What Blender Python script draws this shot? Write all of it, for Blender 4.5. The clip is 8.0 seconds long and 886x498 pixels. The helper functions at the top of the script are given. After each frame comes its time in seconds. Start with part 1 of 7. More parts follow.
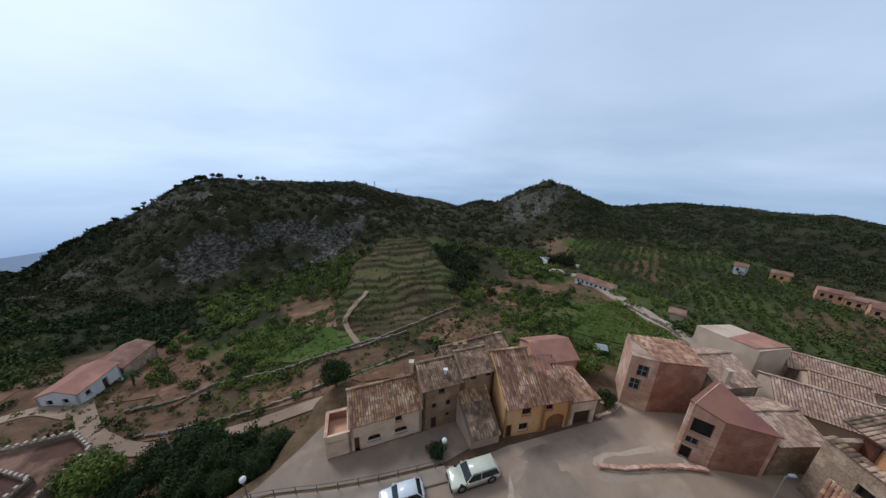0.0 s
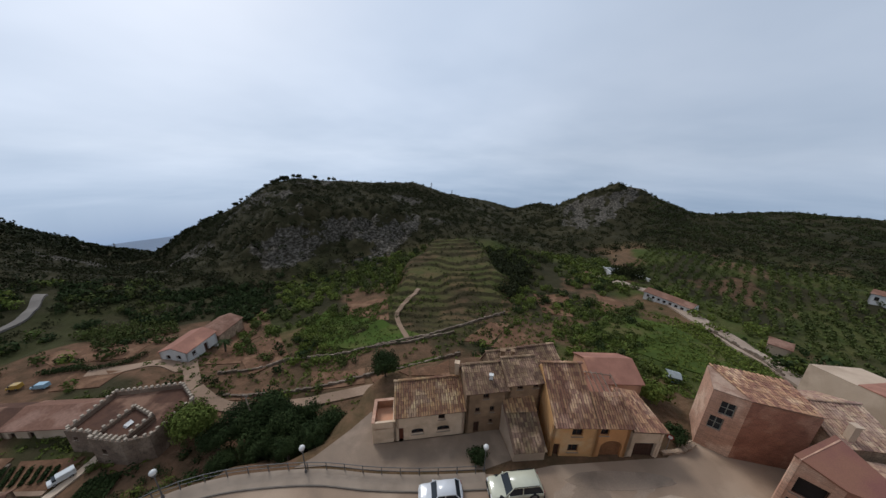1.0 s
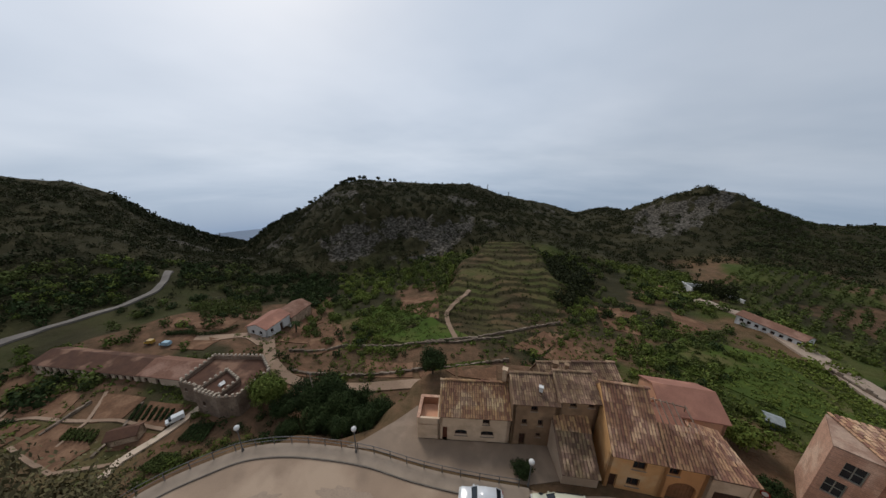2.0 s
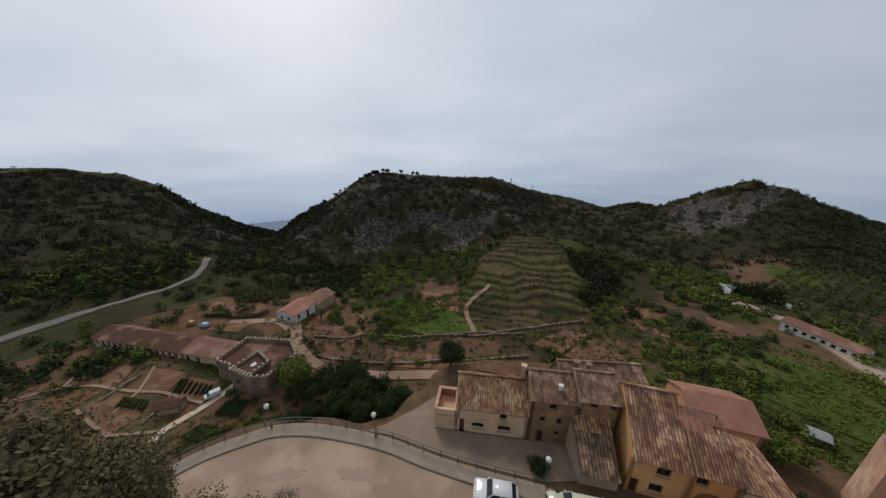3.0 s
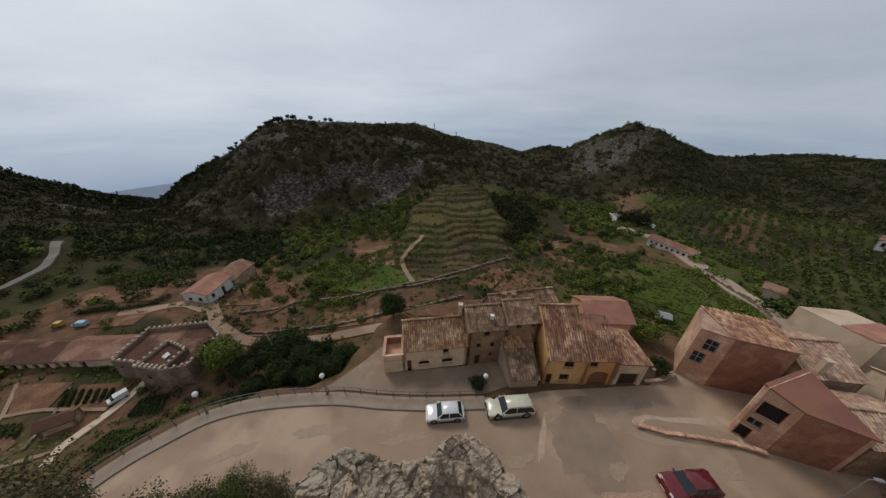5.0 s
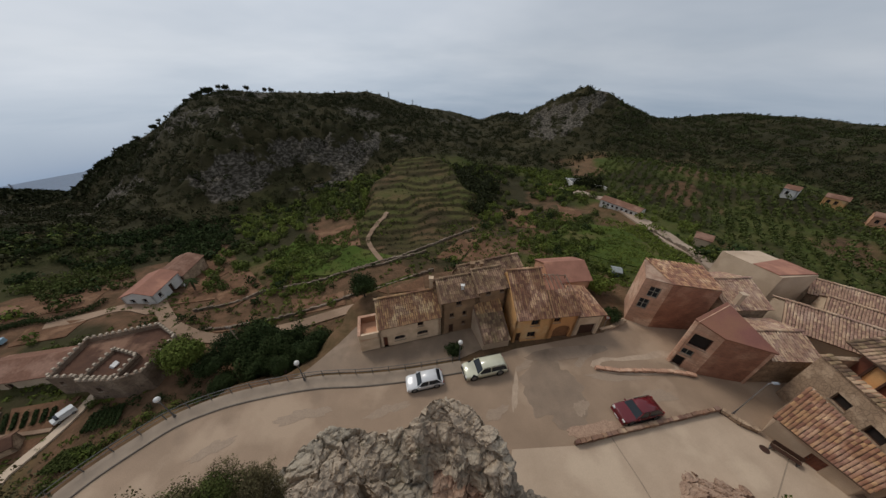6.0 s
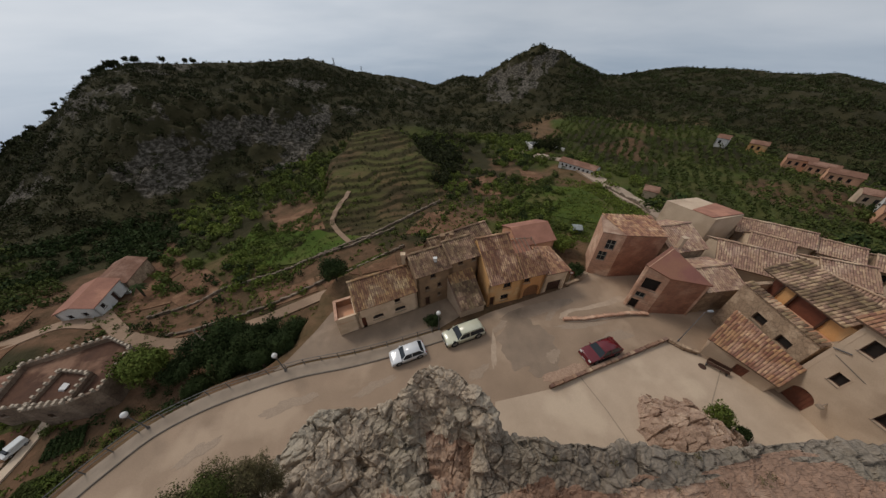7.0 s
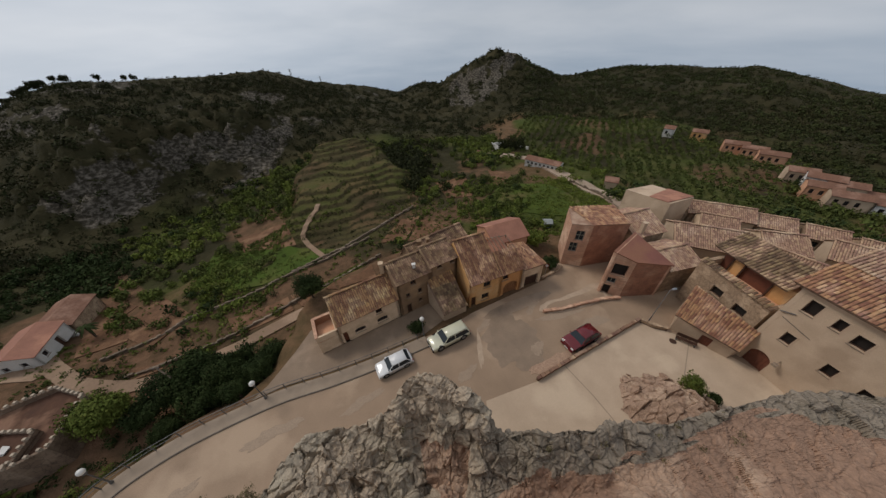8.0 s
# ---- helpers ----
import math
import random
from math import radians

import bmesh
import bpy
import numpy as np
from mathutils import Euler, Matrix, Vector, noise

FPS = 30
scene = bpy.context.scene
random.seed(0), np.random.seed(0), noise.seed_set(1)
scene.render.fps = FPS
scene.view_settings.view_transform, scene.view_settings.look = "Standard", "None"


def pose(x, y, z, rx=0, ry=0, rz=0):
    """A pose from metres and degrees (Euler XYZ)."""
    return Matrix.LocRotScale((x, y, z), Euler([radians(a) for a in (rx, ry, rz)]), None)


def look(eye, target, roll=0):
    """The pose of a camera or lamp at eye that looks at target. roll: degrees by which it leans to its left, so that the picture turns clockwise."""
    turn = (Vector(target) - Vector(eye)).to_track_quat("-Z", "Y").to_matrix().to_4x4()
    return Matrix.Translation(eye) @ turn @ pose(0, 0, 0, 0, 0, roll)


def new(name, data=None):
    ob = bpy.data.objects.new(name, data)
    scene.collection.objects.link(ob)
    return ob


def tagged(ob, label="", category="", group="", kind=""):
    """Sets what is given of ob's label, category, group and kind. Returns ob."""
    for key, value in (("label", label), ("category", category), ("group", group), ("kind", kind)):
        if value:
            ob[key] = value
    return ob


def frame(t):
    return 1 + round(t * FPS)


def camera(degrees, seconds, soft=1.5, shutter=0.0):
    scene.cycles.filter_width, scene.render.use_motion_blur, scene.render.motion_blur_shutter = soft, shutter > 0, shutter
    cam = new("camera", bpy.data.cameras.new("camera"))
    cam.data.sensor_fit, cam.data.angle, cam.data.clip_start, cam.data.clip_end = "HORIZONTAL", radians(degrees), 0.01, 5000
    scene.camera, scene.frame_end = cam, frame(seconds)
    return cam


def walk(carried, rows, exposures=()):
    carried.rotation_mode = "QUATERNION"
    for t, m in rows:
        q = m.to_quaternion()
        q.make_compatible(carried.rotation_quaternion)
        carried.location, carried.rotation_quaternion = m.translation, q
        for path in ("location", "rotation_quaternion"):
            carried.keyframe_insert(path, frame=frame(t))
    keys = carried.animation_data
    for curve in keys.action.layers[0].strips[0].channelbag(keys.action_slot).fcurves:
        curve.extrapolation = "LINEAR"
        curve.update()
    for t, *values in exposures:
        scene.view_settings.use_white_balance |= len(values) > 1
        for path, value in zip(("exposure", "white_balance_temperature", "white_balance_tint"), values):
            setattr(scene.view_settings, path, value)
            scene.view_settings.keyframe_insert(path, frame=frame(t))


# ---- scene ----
# The camera stands on a crag above the village and turns about itself.
EYE = (0.0, 0.0, 28.0)
cam = camera(116.16, 8.0, soft=1.45)
TURNS = [
    (0.0, -0.31, -17.71, -1.51), (0.5, 5.18, -17.67, -1.4), (1.0, 10.93, -17.65, -1.25),
    (1.5, 16.59, -17.61, -1.0), (2.0, 22.27, -17.57, -0.76), (2.2, 24.4, -17.63, -0.68),
    (2.75, 27.2, -18.3, -0.62), (3.3, 25.2, -20.1, -0.69), (3.5, 23.69, -21.0, -0.8), (4.0, 19.62, -23.52, -0.92),
    (4.5, 15.75, -26.11, -0.98), (4.7, 14.1, -27.15, -0.92), (5.8, 5.1, -32.8, -0.49),
    (6.0, 3.44, -33.91, -0.38), (6.5, -0.79, -36.61, 0.09), (7.0, -5.09, -39.41, 0.69),
    (7.5, -8.88, -39.86, 1.28), (8.0, -12.07, -38.67, 1.81),
]
walk(cam, [(t, pose(*EYE, 90 + pitch, roll, yaw)) for t, yaw, pitch, roll in TURNS],
     exposures=[(0.0, 0.2, 5500, 8), (0.5, 0.12, 5750, 9), (1.0, 0.02, 6000, 10), (2.2, -0.1, 6350, 10), (3.5, -0.12, 6450, 10), (4.5, -0.12, 6520, 10), (6.5, -0.1, 6650, 10), (8.0, -0.1, 6750, 11)])

# ---- light: an overcast spring sky, the sun behind cloud over the sea ----
SUN_AZ, SUN_EL = -50.0, 48.0
sun_way = Vector((math.sin(radians(SUN_AZ)) * math.cos(radians(SUN_EL)), math.cos(radians(SUN_AZ)) * math.cos(radians(SUN_EL)), math.sin(radians(SUN_EL))))


def build_world():
    w = bpy.data.worlds.new("overcast_sky")
    scene.world = w
    w.use_nodes = True
    nt = w.node_tree
    nt.nodes.clear()
    N, L = nt.nodes.new, nt.links.new
    out, bg = N("ShaderNodeOutputWorld"), N("ShaderNodeBackground")
    sky = N("ShaderNodeTexSky")
    sky.sky_type, sky.sun_disc = "NISHITA", False
    sky.sun_elevation, sky.sun_rotation = radians(SUN_EL), radians(SUN_AZ)
    sky.air_density, sky.dust_density = 1.4, 3.0
    tc = N("ShaderNodeTexCoord")
    lift = N("ShaderNodeVectorMath")
    lift.operation = "ADD"
    lift.inputs[1].default_value = (0, 0, 0.22)
    L(tc.outputs["Generated"], lift.inputs[0])
    L(lift.outputs[0], sky.inputs[0])
    # cloud layer, flattened towards the horizon
    sep = N("ShaderNodeSeparateXYZ")
    L(lift.outputs[0], sep.inputs[0])
    zc = N("ShaderNodeMath")
    zc.operation = "MAXIMUM"
    zc.inputs[1].default_value = 0.10
    L(sep.outputs[2], zc.inputs[0])
    flat = N("ShaderNodeCombineXYZ")
    for k in range(2):
        dv = N("ShaderNodeMath")
        dv.operation = "DIVIDE"
        L(sep.outputs[k], dv.inputs[0])
        L(zc.outputs[0], dv.inputs[1])
        L(dv.outputs[0], flat.inputs[k])
    no = N("ShaderNodeTexNoise")
    no.inputs["Scale"].default_value, no.inputs["Detail"].default_value, no.inputs["Roughness"].default_value = 0.55, 4, 0.5
    L(flat.outputs[0], no.inputs["Vector"])
    ramp = N("ShaderNodeValToRGB")
    ramp.color_ramp.elements[0].position, ramp.color_ramp.elements[1].position = 0.30, 0.72
    ramp.color_ramp.elements[0].color = (0.40, 0.455, 0.53, 1)
    ramp.color_ramp.elements[1].color = (0.56, 0.60, 0.66, 1)
    L(no.outputs["Fac"], ramp.inputs[0])
    # thinner, bluer air low over the sea
    low = N("ShaderNodeMapRange")
    low.inputs["From Min"].default_value, low.inputs["From Max"].default_value = 0.0, 0.24
    L(sep.outputs[2], low.inputs[0])
    band = N("ShaderNodeMix")
    band.data_type = "RGBA"
    band.inputs[6].default_value = (0.19, 0.285, 0.43, 1)
    L(low.outputs[0], band.inputs[0])
    L(ramp.outputs[0], band.inputs[7])
    # the sun's glow through the cloud
    dot = N("ShaderNodeVectorMath")
    dot.operation = "DOT_PRODUCT"
    dot.inputs[1].default_value = GLOW_WAY
    L(tc.outputs["Generated"], dot.inputs[0])
    glow = N("ShaderNodeMapRange")
    glow.interpolation_type = "SMOOTHERSTEP"
    glow.inputs["From Min"].default_value, glow.inputs["From Max"].default_value = 0.25, 1.0
    glow.inputs["To Min"].default_value, glow.inputs["To Max"].default_value = 1.06, 1.32
    L(dot.outputs["Value"], glow.inputs[0])
    lit = N("ShaderNodeVectorMath")
    lit.operation = "SCALE"
    L(band.outputs[2], lit.inputs[0])
    L(glow.outputs[0], lit.inputs["Scale"])
    both = N("ShaderNodeMix")
    both.data_type = "RGBA"
    both.inputs[0].default_value = 0.88
    skys = N("ShaderNodeVectorMath")
    skys.operation = "SCALE"
    skys.inputs["Scale"].default_value = 0.10
    L(sky.outputs[0], skys.inputs[0])
    L(skys.outputs[0], both.inputs[6])
    L(lit.outputs[0], both.inputs[7])
    L(both.outputs[2], bg.inputs[0])
    bg.inputs[1].default_value = 1.0
    L(bg.outputs[0], out.inputs[0])


GLOW_WAY = Vector((math.sin(radians(-48)) * math.cos(radians(27)), math.cos(radians(-48)) * math.cos(radians(27)), math.sin(radians(27))))
build_world()
lamp = bpy.data.lights.new("sun", "SUN")
lamp.energy, lamp.angle, lamp.color = 1.5, radians(16), (1.0, 0.95, 0.88)
sun = new("sun", lamp)
sun.matrix_world = look(sun_way * 300, (0, 0, 0))


# ---- materials ----
def material(name, base, second, rough=0.85, scale=3.0, fine=30.0, bump=0.3, metal=0.0, spread=0.5, per="", third=None, spec=0.3, grain=0.25, dist=0.02, vary=0.32):
    """Two-scale noise between base and second; per: vary by 'object' or 'island'."""
    m = bpy.data.materials.new(name)
    m.use_nodes = True
    nt = m.node_tree
    N, L = nt.nodes.new, nt.links.new
    b = nt.nodes["Principled BSDF"]
    b.inputs["Roughness"].default_value, b.inputs["Metallic"].default_value = rough, metal
    b.inputs["Specular IOR Level"].default_value = spec
    geo = N("ShaderNodeNewGeometry")
    n1, n2 = N("ShaderNodeTexNoise"), N("ShaderNodeTexNoise")
    n1.inputs["Scale"].default_value, n1.inputs["Detail"].default_value = scale, 5
    n2.inputs["Scale"].default_value, n2.inputs["Detail"].default_value = fine, 4
    L(geo.outputs["Position"], n1.inputs["Vector"])
    L(geo.outputs["Position"], n2.inputs["Vector"])
    r1 = N("ShaderNodeMapRange")
    r1.inputs["From Min"].default_value, r1.inputs["From Max"].default_value = 0.5 - spread / 2.5, 0.5 + spread / 2.5
    L(n1.outputs["Fac"], r1.inputs[0])
    mx = N("ShaderNodeMix")
    mx.data_type = "RGBA"
    mx.inputs[6].default_value, mx.inputs[7].default_value = (*base, 1), (*second, 1)
    L(r1.outputs[0], mx.inputs[0])
    col = mx.outputs[2]
    if third:
        n3 = N("ShaderNodeTexNoise")
        n3.inputs["Scale"].default_value, n3.inputs["Detail"].default_value = scale * 0.37, 6
        L(geo.outputs["Position"], n3.inputs["Vector"])
        r3 = N("ShaderNodeMapRange")
        r3.inputs["From Min"].default_value, r3.inputs["From Max"].default_value = 0.52, 0.62
        L(n3.outputs["Fac"], r3.inputs[0])
        m3 = N("ShaderNodeMix")
        m3.data_type = "RGBA"
        m3.inputs[7].default_value = (*third, 1)
        L(r3.outputs[0], m3.inputs[0])
        L(col, m3.inputs[6])
        col = m3.outputs[2]
    hsv = N("ShaderNodeHueSaturation")
    v = N("ShaderNodeMapRange")
    v.inputs["To Min"].default_value, v.inputs["To Max"].default_value = 1 - grain, 1 + grain
    L(n2.outputs["Fac"], v.inputs[0])
    val = v.outputs[0]
    if per:
        if per == "object":
            info = N("ShaderNodeObjectInfo")
            rnd = info.outputs["Random"]
        else:
            rnd = geo.outputs["Random Per Island"]
        v2 = N("ShaderNodeMapRange")
        v2.inputs["To Min"].default_value, v2.inputs["To Max"].default_value = 1 - vary, 1 + vary
        L(rnd, v2.inputs[0])
        mu = N("ShaderNodeMath")
        mu.operation = "MULTIPLY"
        L(val, mu.inputs[0])
        L(v2.outputs[0], mu.inputs[1])
        val = mu.outputs[0]
        h2 = N("ShaderNodeMapRange")
        h2.inputs["To Min"].default_value, h2.inputs["To Max"].default_value = 0.485, 0.515
        L(rnd, h2.inputs[0])
        L(h2.outputs[0], hsv.inputs["Hue"])
    L(val, hsv.inputs["Value"])
    L(col, hsv.inputs["Color"])
    L(hsv.outputs[0], b.inputs["Base Color"])
    if bump:
        bp = N("ShaderNodeBump")
        bp.inputs["Strength"].default_value, bp.inputs["Distance"].default_value = bump, dist
        L(n2.outputs["Fac"], bp.inputs["Height"])
        L(bp.outputs[0], b.inputs["Normal"])
    return m


def leaf_material(name, a, b_, scale=0.25):
    m = material(name, a, b_, rough=0.8, scale=scale, fine=2.0, bump=0, per="island", grain=0.25, spec=0.06, vary=0.22)
    return m


def glass_material(name, tint=(0.02, 0.025, 0.03), rough=0.08):
    m = bpy.data.materials.new(name)
    m.use_nodes = True
    b = m.node_tree.nodes["Principled BSDF"]
    b.inputs["Base Color"].default_value = (*tint, 1)
    b.inputs["Roughness"].default_value = rough
    b.inputs["Specular IOR Level"].default_value = 0.3
    return m


def paint_material(name, colour, rough=0.25):
    m = material(name, colour, tuple(c * 0.9 for c in colour), rough=rough, scale=1.5, fine=60, bump=0, grain=0.04)
    m.node_tree.nodes["Principled BSDF"].inputs["Coat Weight"].default_value = 0.6
    return m


M_WHITE = material("lime_render", (0.693, 0.522, 0.365), (0.557, 0.409, 0.279), scale=0.9, fine=25, third=(0.473, 0.340, 0.225))
M_CREAM = material("cream_render", (0.525, 0.394, 0.284), (0.452, 0.335, 0.236), scale=0.6, fine=22, third=(0.399, 0.291, 0.203))
M_BROWN = material("brown_render", (0.263, 0.164, 0.095), (0.185, 0.118, 0.070), scale=0.8, fine=18, third=(0.324, 0.210, 0.121))
M_OCHRE = material("ochre_render", (0.66, 0.365, 0.152), (0.54, 0.295, 0.122), scale=0.8, fine=25, third=(0.62, 0.41, 0.22))
M_ORANGE = material("orange_render", (0.58, 0.285, 0.112), (0.49, 0.24, 0.096), scale=0.8, fine=25)
M_PINK = material("pink_render", (0.595, 0.321, 0.194), (0.482, 0.257, 0.157), scale=0.8, fine=25)
# redder, darker brick for side walls; the colour also holds their shade
M_BRICK_SHADE = material("shaded_brick_wall", (0.326, 0.153, 0.097), (0.221, 0.103, 0.068), scale=1.2, fine=14, third=(0.367, 0.197, 0.131), grain=0.35)
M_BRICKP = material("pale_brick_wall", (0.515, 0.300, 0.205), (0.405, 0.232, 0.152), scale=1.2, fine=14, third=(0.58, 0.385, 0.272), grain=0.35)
M_STONE = material("rubble_stone", (0.394, 0.271, 0.176), (0.268, 0.184, 0.122), scale=2.6, fine=12, bump=0.8, third=(0.462, 0.330, 0.221))
M_TOWER = material("dark_masonry", (0.205, 0.140, 0.096), (0.138, 0.096, 0.068), scale=1.5, fine=9, bump=0.7, third=(0.25, 0.18, 0.128))
M_TILE = material("clay_roof_tile", (0.284, 0.142, 0.080), (0.164, 0.085, 0.050), scale=1.3, fine=16, per="island", third=(0.399, 0.234, 0.149), grain=0.35, spread=0.8, vary=0.38)
M_TILEN = material("orange_roof_tile", (0.353, 0.178, 0.099), (0.239, 0.120, 0.069), scale=1.6, fine=16, per="object", third=(0.406, 0.236, 0.154), grain=0.35, vary=0.34)
M_TILEO = material("ochre_roof_tile", (0.277, 0.151, 0.079), (0.176, 0.093, 0.051), scale=1.5, fine=16, per="island", third=(0.342, 0.230, 0.136), grain=0.35, vary=0.36)
M_TILED = material("weathered_roof_tile", (0.219, 0.138, 0.080), (0.120, 0.080, 0.048), scale=1.6, fine=16, per="object", third=(0.370, 0.238, 0.156), grain=0.35, vary=0.38)
M_TILEF = material("pale_clay_roof_tile", (0.405, 0.250, 0.172), (0.300, 0.185, 0.127), scale=1.0, fine=10, per="island", third=(0.46, 0.315, 0.225), grain=0.3, spread=0.7, vary=0.28)
M_TILED2 = material("mossy_roof_tile", (0.215, 0.126, 0.075), (0.121, 0.077, 0.047), scale=1.4, fine=16, per="island", third=(0.315, 0.197, 0.127), grain=0.35, spread=0.8, vary=0.38)
M_TILEO2 = material("yellowed_roof_tile", (0.347, 0.192, 0.095), (0.221, 0.123, 0.063), scale=1.5, fine=16, per="object", third=(0.378, 0.256, 0.144), grain=0.35, vary=0.45)
M_TILEP = material("pinkish_roof_tile", (0.378, 0.192, 0.115), (0.263, 0.136, 0.083), scale=1.5, fine=16, per="object", third=(0.441, 0.266, 0.171), grain=0.35, vary=0.4)
M_GATE = material("brown_gate_boards", (0.27, 0.125, 0.055), (0.20, 0.092, 0.042), rough=0.7, scale=3, fine=20, bump=0.2)
M_EARTHROOF = material("crumbling_earth_roof", (0.33, 0.195, 0.132), (0.22, 0.13, 0.09), scale=1.4, fine=6, bump=0.8, third=(0.38, 0.255, 0.18), grain=0.4, spread=0.9, dist=0.05)
M_REDROOF = material("red_sheet_roof", (0.245, 0.095, 0.070), (0.20, 0.080, 0.060), scale=0.5, fine=12, rough=0.7, bump=0.1, third=(0.26, 0.115, 0.070))
M_PINKROOF = material("pink_tile_roof", (0.315, 0.145, 0.098), (0.25, 0.114, 0.077), scale=0.9, fine=10, third=(0.39, 0.185, 0.12))
M_BED = material("roof_mortar", (0.20, 0.125, 0.085), (0.135, 0.085, 0.058), scale=2, fine=12)
M_ASPHALT = material("dusty_road", (0.345, 0.240, 0.162), (0.225, 0.156, 0.105), rough=0.8, scale=0.4, fine=14, bump=0.2, third=(0.375, 0.270, 0.186), grain=0.22, spread=0.9)
M_LANE = material("worn_concrete_lane", (0.255, 0.182, 0.125), (0.18, 0.127, 0.088), rough=0.75, scale=0.7, fine=12, bump=0.2, third=(0.29, 0.21, 0.147), grain=0.25, spread=0.9)
M_CONC = material("pale_concrete", (0.483, 0.364, 0.263), (0.415, 0.310, 0.221), rough=0.8, scale=0.45, fine=12, bump=0.15, third=(0.525, 0.404, 0.293), grain=0.12)
M_PAVE = material("pavement_concrete", (0.299, 0.231, 0.171), (0.236, 0.180, 0.132), scale=0.8, fine=15, bump=0.2, grain=0.12)
M_VROAD = material("old_grey_asphalt", (0.19, 0.165, 0.14), (0.15, 0.128, 0.108), scale=0.4, fine=6, bump=0.1, grain=0.2)
M_KERB = material("kerb_stone", (0.165, 0.138, 0.112), (0.12, 0.10, 0.082), scale=1.5, fine=15, bump=0.2)
M_PATCH = material("cement_patch", (0.46, 0.345, 0.25), (0.34, 0.25, 0.178), scale=1.2, fine=8, bump=0.15, spread=0.8)
M_ROCK = material("limestone_crag", (0.45, 0.358, 0.262), (0.29, 0.225, 0.165), scale=0.9, fine=9.0, bump=0.9, third=(0.34, 0.285, 0.215), grain=0.45, spread=0.8, dist=0.06)
M_SOIL = material("tilled_soil", (0.158, 0.084, 0.047), (0.113, 0.061, 0.036), scale=0.9, fine=4, bump=0.9, third=(0.205, 0.116, 0.068), spec=0.08, dist=0.1, grain=0.45)
M_SOILD = material("pale_earth_track", (0.263, 0.172, 0.110), (0.200, 0.130, 0.084), scale=0.3, fine=4, bump=0.4, third=(0.294, 0.197, 0.131))
M_CHALK = material("pale_dusty_track", (0.36, 0.27, 0.20), (0.28, 0.205, 0.15), scale=0.3, fine=4, bump=0.4, third=(0.40, 0.31, 0.235))
M_IRON = material("grey_painted_iron", (0.12, 0.115, 0.11), (0.08, 0.075, 0.07), rough=0.5, scale=4, fine=40, bump=0, grain=0.1)
M_WOOD = material("dark_wood", (0.075, 0.035, 0.022), (0.05, 0.025, 0.017), rough=0.6, scale=3, fine=20, bump=0.2)
M_REDWOOD = material("red_brown_wood", (0.17, 0.06, 0.035), (0.12, 0.042, 0.026), rough=0.55, scale=3, fine=20, bump=0.2)
M_FADED = material("faded_grey_green_paint", (0.30, 0.30, 0.245), (0.20, 0.20, 0.165), rough=0.7, scale=4, fine=30, bump=0.1)
M_DARK = material("dark_interior", (0.022, 0.016, 0.013), (0.016, 0.012, 0.010), scale=2, fine=10, bump=0)
M_GLASS = glass_material("window_glass")
M_LAMP = material("opal_globe", (0.66, 0.64, 0.60), (0.60, 0.58, 0.55), rough=0.3, scale=3, fine=20, bump=0, grain=0.03)
M_TYRE = material("tyre_rubber", (0.018, 0.018, 0.018), (0.012, 0.012, 0.012), rough=0.8, scale=8, fine=40, bump=0)
M_RIM = material("wheel_rim", (0.35, 0.35, 0.36), (0.28, 0.28, 0.29), rough=0.35, metal=0.8, scale=5, fine=40, bump=0)
M_TAIL = paint_material("tail_red", (0.25, 0.02, 0.015))
M_SEA = material("sea_water", (0.075, 0.125, 0.20), (0.065, 0.11, 0.18), rough=0.6, scale=0.01, fine=0.2, bump=0.1)
M_PINE = leaf_material("pine_needles", (0.033, 0.036, 0.014), (0.020, 0.023, 0.010), 0.03)
M_MAQUIS = leaf_material("maquis_leaves", (0.044, 0.043, 0.018), (0.027, 0.028, 0.012), 0.04)
M_HILLWOOD = leaf_material("hill_wood_leaves", (0.052, 0.060, 0.022), (0.030, 0.036, 0.014), 0.04)
M_GREEN = leaf_material("fresh_green_leaves", (0.135, 0.160, 0.032), (0.066, 0.084, 0.021), 0.06)
M_DGREEN = leaf_material("dark_green_leaves", (0.040, 0.055, 0.018), (0.022, 0.033, 0.012), 0.3)
M_CITRUS = leaf_material("orchard_leaves", (0.086, 0.100, 0.027), (0.052, 0.063, 0.019), 0.05)
M_GREY = leaf_material("grey_green_leaves", (0.150, 0.124, 0.060), (0.094, 0.079, 0.041), 0.6)
M_DRY = material("dry_stone", (0.175, 0.128, 0.090), (0.11, 0.081, 0.058), scale=2.5, fine=12, bump=0.8, third=(0.26, 0.20, 0.145), grain=0.4)
M_BARK = material("bark", (0.075, 0.055, 0.042), (0.05, 0.037, 0.03), scale=3, fine=15, bump=0.6)
M_WPLASTER = material("white_plaster", (0.62, 0.60, 0.57), (0.52, 0.50, 0.47), scale=0.6, fine=15)
M_FARTILE = material("far_clay_roof", (0.215, 0.112, 0.075), (0.15, 0.08, 0.056), scale=0.9, fine=4, third=(0.26, 0.15, 0.108), grain=0.4, spread=0.8, spec=0.1)



